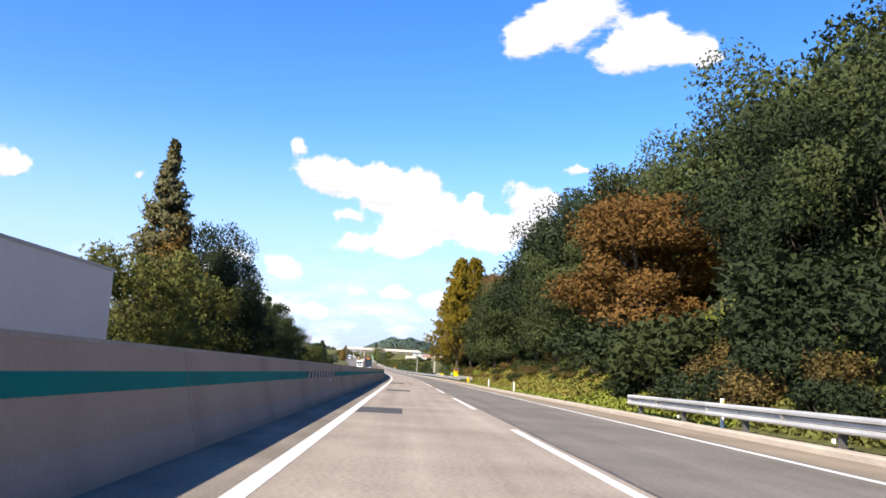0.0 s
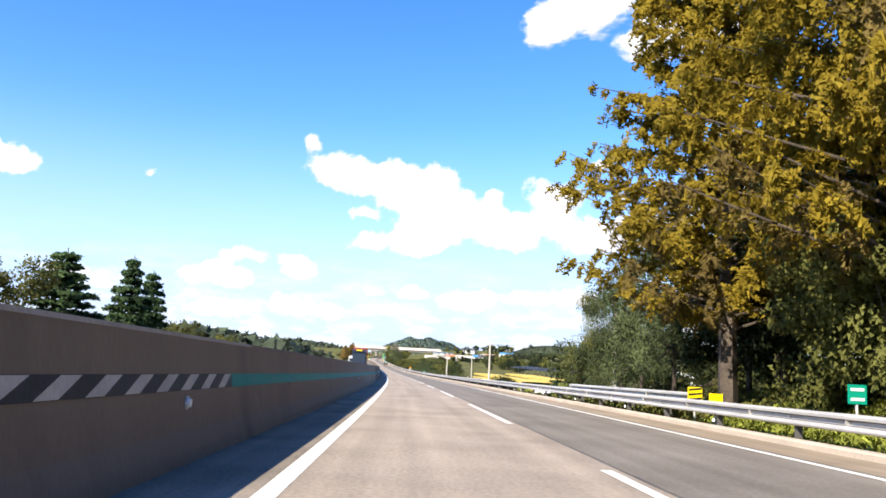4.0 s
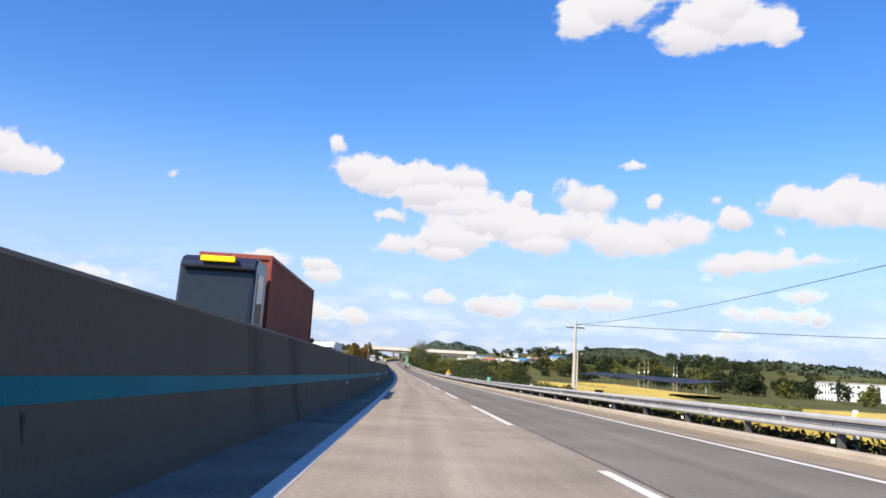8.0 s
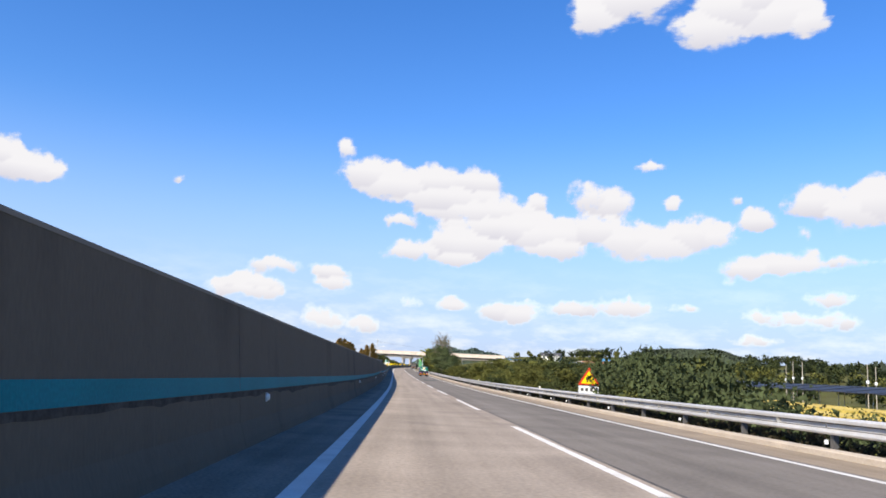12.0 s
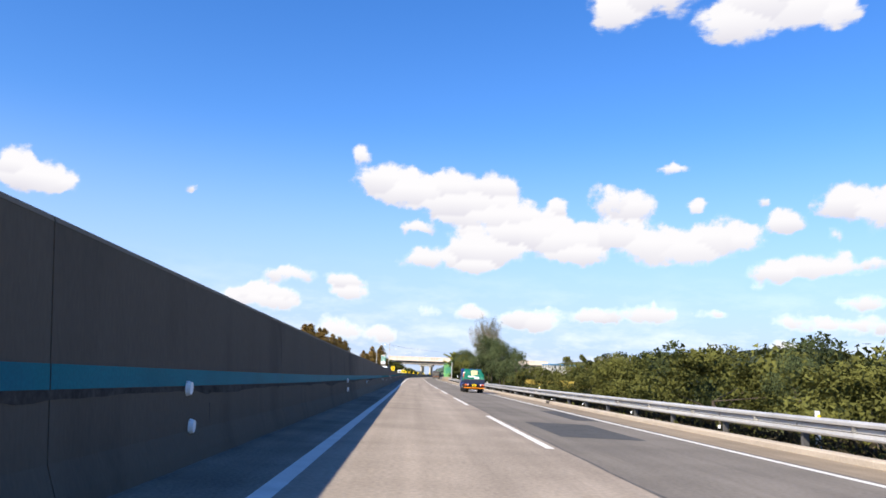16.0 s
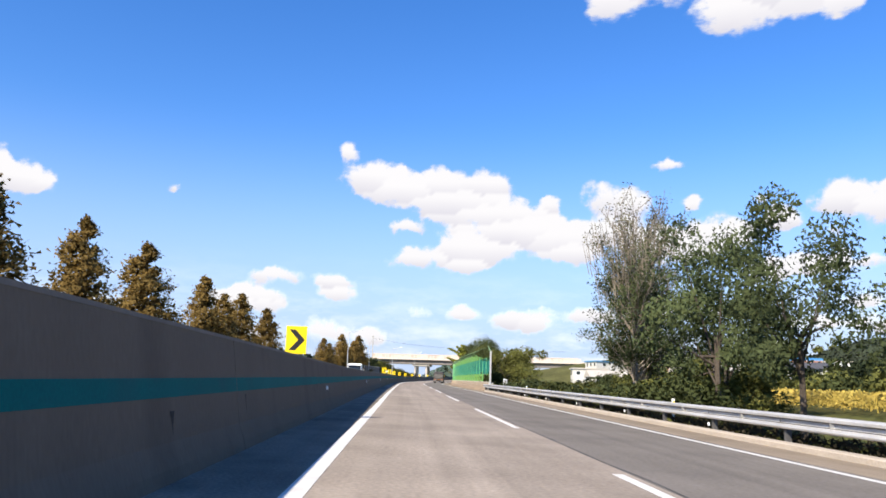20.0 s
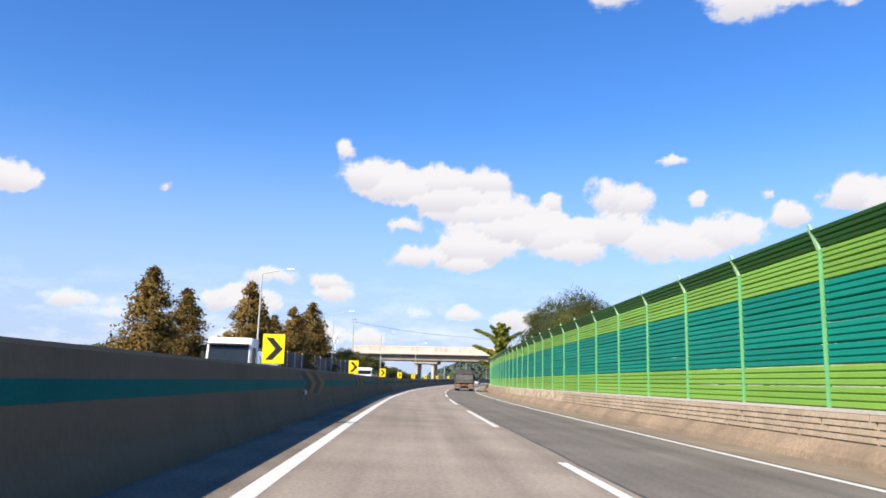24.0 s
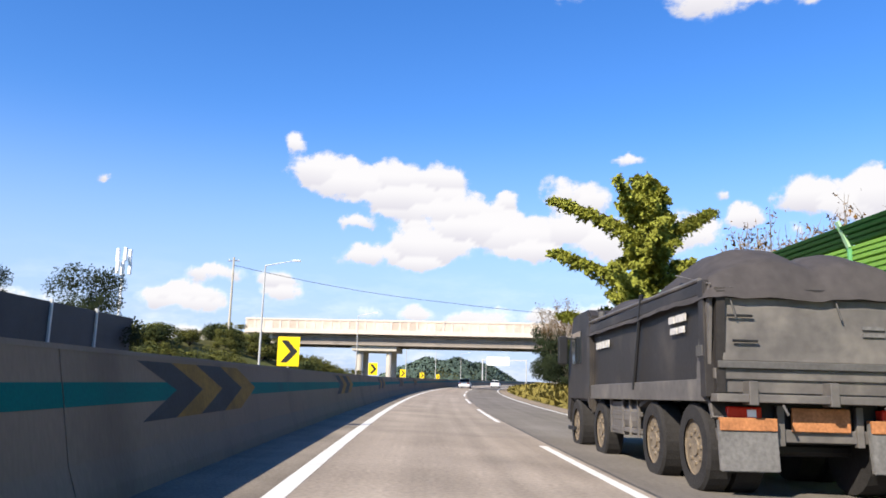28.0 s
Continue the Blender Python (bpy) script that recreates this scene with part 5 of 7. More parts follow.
def utility_pole(s, u, h, base, label):
    t = thing("utility_pole", place(s, u, base), label, "utility pole", "utility poles")
    part("pole", rod((0, 0, -.5), (0, 0, h), .17, .11, 12), M["pole"], t)
    part("crossarm", box((-.7, -.05, h - .5), (.7, .05, h - .4), .005), M["galv_dark"], t)
    for x in (-.6, 0, .6):
        part("insulator", rod((x, 0, h - .4), (x, 0, h - .2), .05, .03), M["white"], t)
    return t


POLES = [(177, 14.6, 8.2, -.9), (244.5, 15, 8.4, -2.6), (308.6, 14, 8.0, -2.3), (362.5, 26.3, 8.5, -3)]
for s, u, h, b in POLES:
    utility_pole(s, u, h, b, "grey concrete utility pole beside the fields")


def cable(p, q, sag, label, r=.012, n=14):
    p, q = Vector(p), Vector(q)
    bm, rings = bmesh.new(), []
    side = (q - p).cross(Vector((0, 0, 1))).normalized()
    for i in range(n + 1):
        f = i / n
        c = p.lerp(q, f) - Vector((0, 0, sag * 4 * f * (1 - f)))
        rings.append([bm.verts.new(c + side * r * math.cos(k * 1.2566) + Vector((0, 0, r * math.sin(k * 1.2566)))) for k in range(5)])
    for x, y in zip(rings, rings[1:]):
        for k in range(5):
            bm.faces.new((x[k], x[(k + 1) % 5], y[(k + 1) % 5], y[k]))
    return tagged(part("cable", bm, M["cable"]), label, "cable", "overhead cables")


tops = [road(s, u, b + h - .2) for s, u, h, b in POLES]
cable(tops[1], tops[1] + np.array([120, -60, 2.0]), 1.5, "thin black power cable between poles", .02)
cable(tops[2], tops[2] + np.array([110, -50, 3.0]), 1.5, "thin black power cable between poles", .02)
cable(tops[1], tops[2], .8, "thin black power cable between poles")

# yellow cabinet-like notice with a small roof, and small plates
M["roof_brown"] = material("dark_brown_roof_sheet", (0.10, 0.045, 0.04), 0.7, spread=.15, scale=3, fine=20, bump=.2)
t = thing("notice_board", place(136.5, 11.0, .45), "yellow roadside notice board with a small red top", "notice board")
part("panel", box((-.42, 0, .2), (.42, .12, 1.28), .02), M["yellow"], t)
part("roof", prism([(-.22, 1.30), (.32, 1.30), (.05, 1.62)], -.55, .55), M["roof_brown"], t, "dark brown pitched roof")
part("plate", box((-.20, -.012, 1.06), (.20, -.002, 1.20)), M["red"], t)
for z in (.88, .66, .44):
    part("text_bar", box((-.28, -.010, z), (.28, -.002, z + .05)), M["sign_black"], t)
for x in (-.35, .35):
    part("leg", box((x - .03, .03, -.5), (x + .03, .09, .2)), M["galv_dark"], t)


def small_sign(s, u, base, w, h, z, color, label, bars=2, legs=1):
    t = thing("road_sign", place(s, u, base), label, "road sign")
    part("panel", box((-w / 2, 0, z), (w / 2, .02, z + h), .006), M[color], t)
    for i in range(bars):
        b = z + h * (.25 + .5 * i / max(1, bars - 1)) - .03
        part("text_bar", box((-w * .36, -.008, b), (w * .36, -.002, b + .06)), M["white" if color != "white" else "galv_dark"], t)
    for x in ([0] if legs == 1 else [-w * .3, w * .3]):
        part("post", rod((x, .04, -.6), (x, .04, z + h * .8), .03), M["galv"], t)
    return t


small_sign(144, 10.9, .3, .42, .42, .55, "sign_green", "small green distance marker on a thin post", 2)
small_sign(337.8, 10.6, -.4, .42, .46, 1.0, "sign_green", "small green distance marker beyond the rail", 2)
small_sign(629.5, 11.0, -.2, .40, .62, .9, "white", "white notice plate on two thin posts", 4, 2)


def end_marker(s, u, w, h, z):
    """A yellow plate with black slanting stripes at the end of a rail."""
    t = thing("rail_end_marker", place(s, u, 0), "yellow and black striped plate at the end of a rail", "marker", "rail-end markers")
    part("panel", box((-w / 2, 0, z), (w / 2, .02, z + h), .006), M["yellow"], t)
    for k in range(3):
        a = z + h * (.04 + .34 * k)
        part("stripe", poly([(-w * .46, a), (-w * .46, a + h * .15), (w * .46, a + h * .27), (w * .46, a + h * .12)], -.006, .004), M["sign_black"], t)
    part("post", rod((0, .05, -.5), (0, .05, z + h * .7), .03), M["galv"], t)


end_marker(93.3, 9.0, .34, .52, .32)
end_marker(149.7, 9.45, .42, .40, .64)
small_sign(147.8, 9.3, .0, .36, .24, .66, "yellow", "small yellow reflector plate behind the rail", 0)
# convex mirror on a post beyond the oncoming lanes
t = thing("traffic_mirror", place(724.5, -12.6, other_level(724.5)), "round convex traffic mirror above a white plate", "traffic mirror")
part("post", rod((0, 0, -.2), (0, 0, 3.2), .04), M["galv"], t)
part("mirror_back", rod((0, -.03, 2.9), (0, .03, 2.9), .36, .30, 20), M["galv"], t)
part("rim", rod((0, -.06, 2.9), (0, -.03, 2.9), .38, n=20), M["white"], t)
part("plate", box((-.3, -.05, 1.7), (.3, -.02, 2.35), .01), M["white"], t)
for z in (1.85, 2.05):
    part("text_bar", box((-.22, -.06, z), (.22, -.052, z + .08)), M["galv_dark"], t)
# distance sign standing on the barrier
def lettering(body, size, x, y, z, mat, parent):
    """Written characters as a thin mesh, upright and centred at x."""
    c = bpy.data.curves.new("lettering", "FONT")
    c.body, c.size, c.align_x, c.extrude, c.offset = body, size, "CENTER", .002, size * .012
    o = new("lettering", c)
    me = bpy.data.meshes.new_from_object(o.evaluated_get(bpy.context.evaluated_depsgraph_get()))
    bpy.data.objects.remove(o)
    me.materials.clear()
    return part("lettering", me, M[mat], parent, m=Matrix.Translation((x, y, z)) @ Matrix.Rotation(radians(90), 4, "X"))


t = thing("distance_sign", place(530.1, -1.6, 1.62), "green and white distance sign on a post above the barrier", "road sign")
part("post", rod((0, .04, -.1), (0, .04, .9), .025), M["galv"], t)
part("panel", box((-.21, 0, .36), (.21, .02, 1.24), .012), M["white"], t)
part("green_field", box((-.195, -.008, .60), (.195, -.002, 1.225)), M["sign_green"], t)
part("shield", box((-.13, -.013, 1.06), (.13, -.009, 1.20), .002), M["white"], t, "white route shield with a red bar")
part("text_bar", box((-.10, -.017, 1.15), (.10, -.0135, 1.185)), M["red"], t)
part("text_bar", box((-.05, -.017, 1.08), (.05, -.0135, 1.13)), M["sign_green"], t)
lettering("\ub300\uc804", .19, 0, -.011, .87, "white", t)
lettering("58", .24, 0, -.011, .635, "white", t)
lettering("\ub17c\uc0b03", .125, -.035, -.003, .42, "sign_black", t)
lettering("km", .042, .165, -.003, .50, "sign_black", t)
# a second reflector above the first, and a square plate low on the barrier
for s, w2 in ((313.3, .86), (313.5, .46), (240.3, .83), (240.4, .42), (463.4, .81), (463.5, .39), (485.4, .78), (485.3, .44)):
    t = thing("barrier_reflector", place(s, face_u(s, w2) + .005, w2), "large round white reflector bolted to the barrier", "reflector", "barrier reflectors")
    part("lens", rod((0, 0, 0), (.05, 0, 0), .085, .07, 12), M["white"], t)
    part("mount", box((-.01, -.05, -.07), (.015, .05, .07)), M["galv"], t)
t = thing("barrier_plate", place(531, face_u(531, .49) + .01, .49) @ Matrix.Rotation(.4, 4, "X"), "small square pale plate fixed askew to the barrier", "plate")
part("plate", box((-.01, -.07, -.07), (.03, .07, .07), .008), M["kerb"], t)
# warning triangle: bend to the right
t = thing("warning_sign", place(398.8, 10.2, -.3) @ Matrix.Scale(.88, 4), "red-edged yellow triangle sign warning of a bend", "road sign")
part("border", poly([(-.62, 1.55), (.62, 1.55), (0, 2.55)], 0, .02), M["red"], t)
part("field", poly([(-.46, 1.63), (.46, 1.63), (0, 2.38)], -.006, .004), M["yellow"], t)
part("arrow", poly([(-.14, 1.70), (-.05, 1.70), (-.05, 1.92), (.06, 2.0), (.06, 1.93), (.20, 2.04), (.06, 2.15), (.06, 2.08), (-.14, 1.97)], -.012, .004), M["sign_black"], t)
part("plate", box((-.58, 0, 1.08), (.58, .02, 1.50), .005), M["white"], t, "white supplementary plate")
for x in (-.38, -.12, .15, .38):
    part("text_bar", box((x - .08, -.008, 1.2), (x + .08, -.002, 1.38)), M["galv_dark"], t)
part("post", rod((0, .05, -.6), (0, .05, 2.2), .045), M["galv"], t)
# delineators
for s in (20, 58, 75, 128, 220, 262, 300, 340, 372, 408, 445, 470, 505, 540, 574, 604, 626):
    t = thing("delineator", place(s, 9.35, .0), "white roadside delineator post with a reflector", "delineator", "delineators")
    part("post", rod((0, 0, -.3), (0, 0, .82), .05, n=10), M["white"], t)
    part("reflector", rod((0, -.055, .72), (0, -.045, .72), .035, n=10), M["yellow"], t)
# round cat-eye lamps fixed to the barrier
for s in (28, 63, 99, 136, 171, 207, 279, 345, 372, 399, 425, 498, 521, 547, 572, 596, 620, 644, 668):
    t = thing("barrier_reflector", place(s, face_u(s, .6) + .005, .62), "small round white reflector bolted to the barrier", "reflector", "barrier reflectors")
    part("lens", rod((.0, 0, 0), (.05, 0, 0), .055, .045, 10), M["white"], t)
    part("mount", box((-.01, -.05, -.07), (.015, .05, .07)), M["galv"], t)
# drain gaps in the kerb
for s in (256.2, 341.5, 497.6, 447.0):
    gap = part("kerb_drain", sweep(lambda q: [(8.714, -.03), (8.714, .104), (8.758, .136), (9.022, .136), (9.056, .104)], s, s + 1.1, .5), M["soot"])
    tagged(gap, "dark drain gap in the concrete kerb", "drain", "kerb drains")
# dark asphalt patches
for s0, s1, u0, u1 in ((20.5, 23.5, -.0, 1.3), (44, 47, .35, 1.7), (69.4, 75.6, -.1, 1.35), (471, 476.5, 4.4, 6.2), (479, 486, 6.3, 7.1)):
    tagged(part("asphalt_patch", strip(u0, u1, s0, s1, .003, 1.0), M["patch"]), "dark square asphalt repair patch", "road patch", kind="structure")

# ---- noise fence beyond the oncoming lanes ----
M["fence_dark"] = material("dark_fence_panel", (0.028, 0.028, 0.033), 0.6, spread=0.15, scale=1, fine=15, bump=0.1, each=.12)
M["fence_green"] = material("fence_green", (0.0, 0.16, 0.10), 0.6, spread=0.1, scale=1, fine=15, bump=0.1, each=.1)
fence = thing("noise_fence", Matrix(), "low noise fence with dark upper and green lower panels", "fence")
for s in np.arange(726, 782, 4.0):
    b = other_level(s)
    f2 = lambda lo, hi: (lambda q: [(-12.98, b + lo), (-12.92, b + lo), (-12.92, b + hi), (-12.98, b + hi)])
    part("panel", sweep(f2(1.0, 2.0), s + .05, s + 3.95, 4, True), M["fence_green"], fence)
    part("panel", sweep(f2(1.995, 2.75), s + .05, s + 3.95, 4, True), M["fence_dark"], fence)
    part("panel", sweep(f2(2.745, 3.6), s + .05, s + 3.95, 4, True), M["fence_dark"], fence)
    part("plinth", sweep(f2(-.1, .98), s, s + 4.0, 4, True), M["concrete"], fence)
    part("post", box((-.06, -.06, 0), (.06, .06, 3.7)), M["galv"], fence, m=place(s, -12.9, b))

# ---- green noise wall on the right ----
M["lime"] = material("lime_green_panel", (0.165, 0.315, 0.045), 0.55, spread=0.06, scale=.8, fine=12, bump=0.05, each=.10)
M["jade"] = material("jade_green_panel", (0.0, 0.175, 0.122), 0.55, spread=0.06, scale=.8, fine=12, bump=0.05, each=.10)
M["moss"] = material("deep_green_panel", (0.035, 0.135, 0.03), 0.55, spread=0.08, scale=.8, fine=12, bump=0.05, each=.10)
M["post_green"] = material("pale_green_post", (0.13, 0.36, 0.15), 0.5, spread=0.06, scale=1, fine=12, bump=0.05)
M["arm_green"] = material("pale_green_arm", (0.36, 0.56, 0.32), 0.5, spread=0.06, scale=1, fine=12, bump=0.05)
M["stone"] = material("tan_stone_block", (0.43, 0.335, 0.235), 0.9, spread=0.14, scale=1.5, fine=14, bump=0.5, each=.22, spots=.5, spot_color=(.24, .18, .12), spot_scale=1.2)
M["mortar"] = material("sandy_mortar", (0.40, 0.325, 0.24), 0.95, spread=0.12, scale=1, fine=20, bump=0.4)
M["footing"] = material("dusty_brown_footing", (0.24, 0.175, 0.115), 0.95, spread=0.2, scale=.6, fine=12, bump=0.4, spots=.5, spot_color=(.13, .10, .07), spot_scale=.8)
noise_wall = thing("noise_wall", Matrix(), "tall green ribbed noise wall on a stone-faced base", "noise wall")
NW0, NW1, NU = 631.0, 779.0, 9.62


def ribbed(u, w0, w1, lean=0.0, ribs=3):
    """Outline of one panel with rounded ribs."""
    pts = []
    for i in range(ribs):
        for f, d in ((.04, 0), (.2, -.035), (.8, -.035), (.96, 0)):
            k = (i + f) / ribs
            pts.append((u + d + lean * k, w0 + (w1 - w0) * k))
    return pts + [(u + .08 + lean, w1), (u + .08, w0)]


RISE = [(.95, 1.37, "lime"), (1.37, 1.78, "lime"), (1.78, 2.20, "jade"), (2.20, 2.62, "jade"), (2.62, 3.04, "jade"), (3.04, 3.46, "jade"), (3.46, 3.80, "lime"), (3.80, 4.12, "lime")]
for s in np.arange(NW0, NW1, 4.0):
    for w0, w1, mat in RISE:
        part("panel", sweep(lambda q: ribbed(NU, w0 + .006, w1 - .006), s + .06, s + 3.94, 2.0, True), M[mat], noise_wall)
    for k, (w0, w1) in enumerate(((4.12, 4.30), (4.30, 4.48))):
        part("top_panel", sweep(lambda q: ribbed(NU - .12 * k, w0 + .004, w1 - .004, -.12, 2), s + .06, s + 3.94, 2.0, True), M["moss"], noise_wall)
    end = s == NW0
    part("post", box((-.05, -.09 if end else -.035, .3), (.12 if end else .06, .09 if end else .035, 4.12), .01), M["galv" if end else "post_green"], noise_wall, m=place(s, NU - .03, 0))
    part("post_arm", prism([(-.05, 0), (.05, 0), (.05, .55), (-.05, .55)], -.025, .025), M["arm_green"], noise_wall, m=place(s, NU - .06, 4.08) @ Matrix.Rotation(radians(-21), 4, "Y"))
    part("ledge", sweep(lambda q: [(NU - .22, .88), (NU - .22, .95), (NU + .2, .95), (NU + .2, .88)], s + .01, s + 3.99, 2.0, True), M["concrete"], noise_wall)
    part("base", sweep(lambda q: [(9.40, .36), (9.42, .88), (NU + .2, .88), (NU + .2, -.2), (9.40, -.2)], s, s + 4.0, 2.0, True), M["mortar"], noise_wall)
    part("footing", sweep(lambda q: [(8.95, -.05), (9.0, .10), (9.30, .36), (9.40, .36), (9.40, -.05)], s + .01, s + 3.99, 2.0, True), M["footing"], noise_wall)
srng = random.Random(5)
count = 0
rest_v, rest_f = [], []
for s in np.arange(NW0, NW1, .47):
    for k, (w0, w1) in enumerate(((.38, .495), (.505, .62), (.63, .745), (.755, .87))):
        a = s + (.23 if k % 2 else 0) + srng.uniform(-.05, .05)
        if count < 290 and 690 < s < 738:
            v = [road(a, 9.395, w0), road(a + .43, 9.395, w0), road(a + .43, 9.41, w1), road(a, 9.41, w1)]
            o = np.array(road(a, 9.0, 0)) - np.array(road(a, 9.4, 0))
            o = o / np.linalg.norm(o) * srng.uniform(.02, .05)
            f = [q + o for q in v]
            part("stone", sheet(v + f, [(4, 5, 6, 7), (0, 1, 5, 4), (1, 2, 6, 5), (2, 3, 7, 6), (3, 0, 4, 7)]), M["stone"], noise_wall)
            count += 1
        else:
            for q in (a, a + .43):
                rest_v += [road(q, 9.395, w0), road(q, 9.355, w0 + .01), road(q, 9.365, w1 - .01), road(q, 9.41, w1)]
            j = len(rest_v) - 8
            rest_f += [(j + 1, j + 5, j + 6, j + 2), (j, j + 4, j + 5, j + 1), (j + 2, j + 6, j + 7, j + 3), (j, j + 1, j + 2, j + 3), (j + 4, j + 7, j + 6, j + 5)]
tagged(part("stonework", sheet(rest_v, rest_f), M["stone"], noise_wall), "rows of tan stone blocks", kind="stuff")

# ---- overbridge ----
# girder concrete darkened to paint the shade under the deck overhang, with random blotches
M["girder"] = material("shade_dark_girder_concrete", (0.22, 0.19, 0.165), 0.9, spread=0.12, scale=0.3, fine=10, bump=0.2, spots=.5, spot_color=(.11, .095, .085), spot_scale=.5)
bridge = thing("road_bridge", place(862, 0, 0), "pale concrete road bridge crossing over the motorway", "bridge")
M["parapet_inset"] = material("rosy_parapet_panel", (0.56, 0.45, 0.37), 0.85, spread=.12, scale=.6, fine=8, bump=.1, spots=.4, spot_color=(.40, .27, .19), spot_scale=.7, each=.12)
M["parapet"] = material("warm_white_parapet", (0.56, 0.485, 0.415), 0.85, spread=.08, scale=.5, fine=8, bump=.1, spots=.3, spot_color=(.40, .32, .26), spot_scale=.5)
part("deck", box((-31, -.9, 7.65), (60, 9.4, 7.95), .02), M["concrete"], bridge)
for y in (-1.0, 9.2):
    part("edge_beam", box((-31, y, 7.55), (60, y + .4, 8.2), .03), M["parapet"], bridge)
for y in (.5, 2.9, 5.5, 7.9):
    part("girder", prism([(y - .4, 6.0), (y + .4, 6.0), (y + .4, 6.25), (y + .12, 6.4), (y + .12, 7.05), (y + .4, 7.2), (y + .4, 7.65), (y - .4, 7.65), (y - .4, 7.2), (y - .3, 7.1), (y - .3, 6.2)], -27, 50), M["girder"], bridge)
for x in (-13.7, -9.2, 16.0, 20.5):
    for y in (1.6, 6.8):
        part("pier", rod((x, y, -1), (x, y, 5.3), .45, n=20), M["concrete"], bridge, smooth=False)
for x in (-11.4, 18.2):
    part("pier_cap", box((x - 3.4, .6, 5.2), (x + 3.4, 7.8, 6.0), .05), M["concrete"], bridge)
part("abutment", box((-40, .1, 0), (-27, 8.8, 7.65)), M["concrete"], bridge)
for x in np.arange(-30.8, 50, 1.3):
    part("parapet_post", box((x - .17, -.92, 8.2), (x + .17, -.68, 9.45), .02), M["parapet"], bridge)
    part("parapet_panel", box((x + .17, -.86, 8.2), (x + 1.13, -.74, 9.46)), M["parapet_inset"], bridge)
part("parapet_rail", box((-31, -.95, 9.45), (50, -.65, 9.75), .03), M["parapet"], bridge)
# sign gantry and lamps beyond the bridge
t = thing("sign_gantry", place(960, 0, 0), "steel gantry with a pale blue direction sign", "gantry")
for x in (-2.6, 9.2):
    part("column", rod((x, 0, -.3), (x, 0, 7), .16, n=10), M["galv"], t)
part("beam", box((-2.6, -.12, 6.6), (9.2, .12, 6.9)), M["galv"], t)
part("panel", box((-1.4, -.2, 5.3), (4.6, -.14, 7.6), .02), M["white"], t)
for s in (905, 945, 985, 1030):
    lamp_post(s, -12.8)
# poles and wires by the bridge
for s, u, h in ((840, -26, 10.5),):
    utility_pole(s, u, h, ground_w(s, u), "tall utility pole near the bridge")
cable(road(840, -26, 14.6), road(860, 0, 12.4), .5, "black overhead cable above the bridge", .03)
cable(road(860, 0, 12.4), road(890, 45, 13.5), .8, "black overhead cable above the bridge", .03)
t = thing("cell_tower", place(797, -20, ground_w(797, -20)), "slim white mobile-phone mast with panel antennas", "mast")
part("mast", rod((0, 0, -.5), (0, 0, 8.8), .13, .08, 10), M["white"], t)
for a in range(6):
    c, d = math.cos(a * 1.047), math.sin(a * 1.047)
    part("antenna", box((c * .45 - .1, d * .45 - .1, 7.3 + (a % 2) * .9), (c * .45 + .1, d * .45 + .1, 8.2 + (a % 2) * .9), .02), M["white"], t)

# ---- buildings ----
M["roof_dark"] = material("dark_roof_sheet", (0.07, 0.07, 0.075), 0.6, spread=.1, scale=1, fine=10, bump=.1)
M["roof_blue"] = material("blue_roof_sheet", (0.06, 0.22, 0.42), 0.5, spread=.1, scale=1, fine=10, bump=.1)
M["roof_red"] = material("brown_roof_tiles", (0.30, 0.14, 0.08), 0.8, spread=.15, scale=1, fine=10, bump=.2)
M["window"] = material("dark_window_glass", (0.03, 0.035, 0.04), 0.1, spread=.05, scale=1, fine=5, bump=0)
hrng = random.Random(11)


def house(s, u, w, d, h, wall_mat, roof_mat, label, flat=False, base=None, turn=0.0, cols=3, rows=2):
    b = ground_w(s, u) if base is None else base
    t = thing("house", place(s, u, b, turn), label, "house", "village houses")
    part("wall", box((-w / 2, -d / 2, -1), (w / 2, d / 2, h), .02), M[wall_mat], t)
    if flat:
        part("roof", box((-w / 2 - .3, -d / 2 - .3, h), (w / 2 + .3, d / 2 + .3, h + .35), .03), M[roof_mat], t)
    else:
        part("roof", prism([(-d / 2 - .5, h), (d / 2 + .5, h), (0, h + d * .28)], -w / 2 - .5, w / 2 + .5), M[roof_mat], t)
    for i in range(cols):
        for j in range(rows):
            x, z = -w / 2 + w * (i + .5) / cols, h * (j + .3) / rows
            wd = part("window", box((x - .6, -d / 2 - .04, z), (x + .6, -d / 2 + .05, z + 1.1), .01), M["white"], t)
            part("pane", box((x - .5, -d / 2 - .06, z + .1), (x + .5, -d / 2 - .03, z + 1.0)), M["window"], wd)
            sd = part("window", box((-w / 2 - .04, -d / 2 + d * (i + .3) / cols, z), (-w / 2 + .05, -d / 2 + d * (i + .6) / cols, z + 1.1), .01), M["window"], t)
    return t


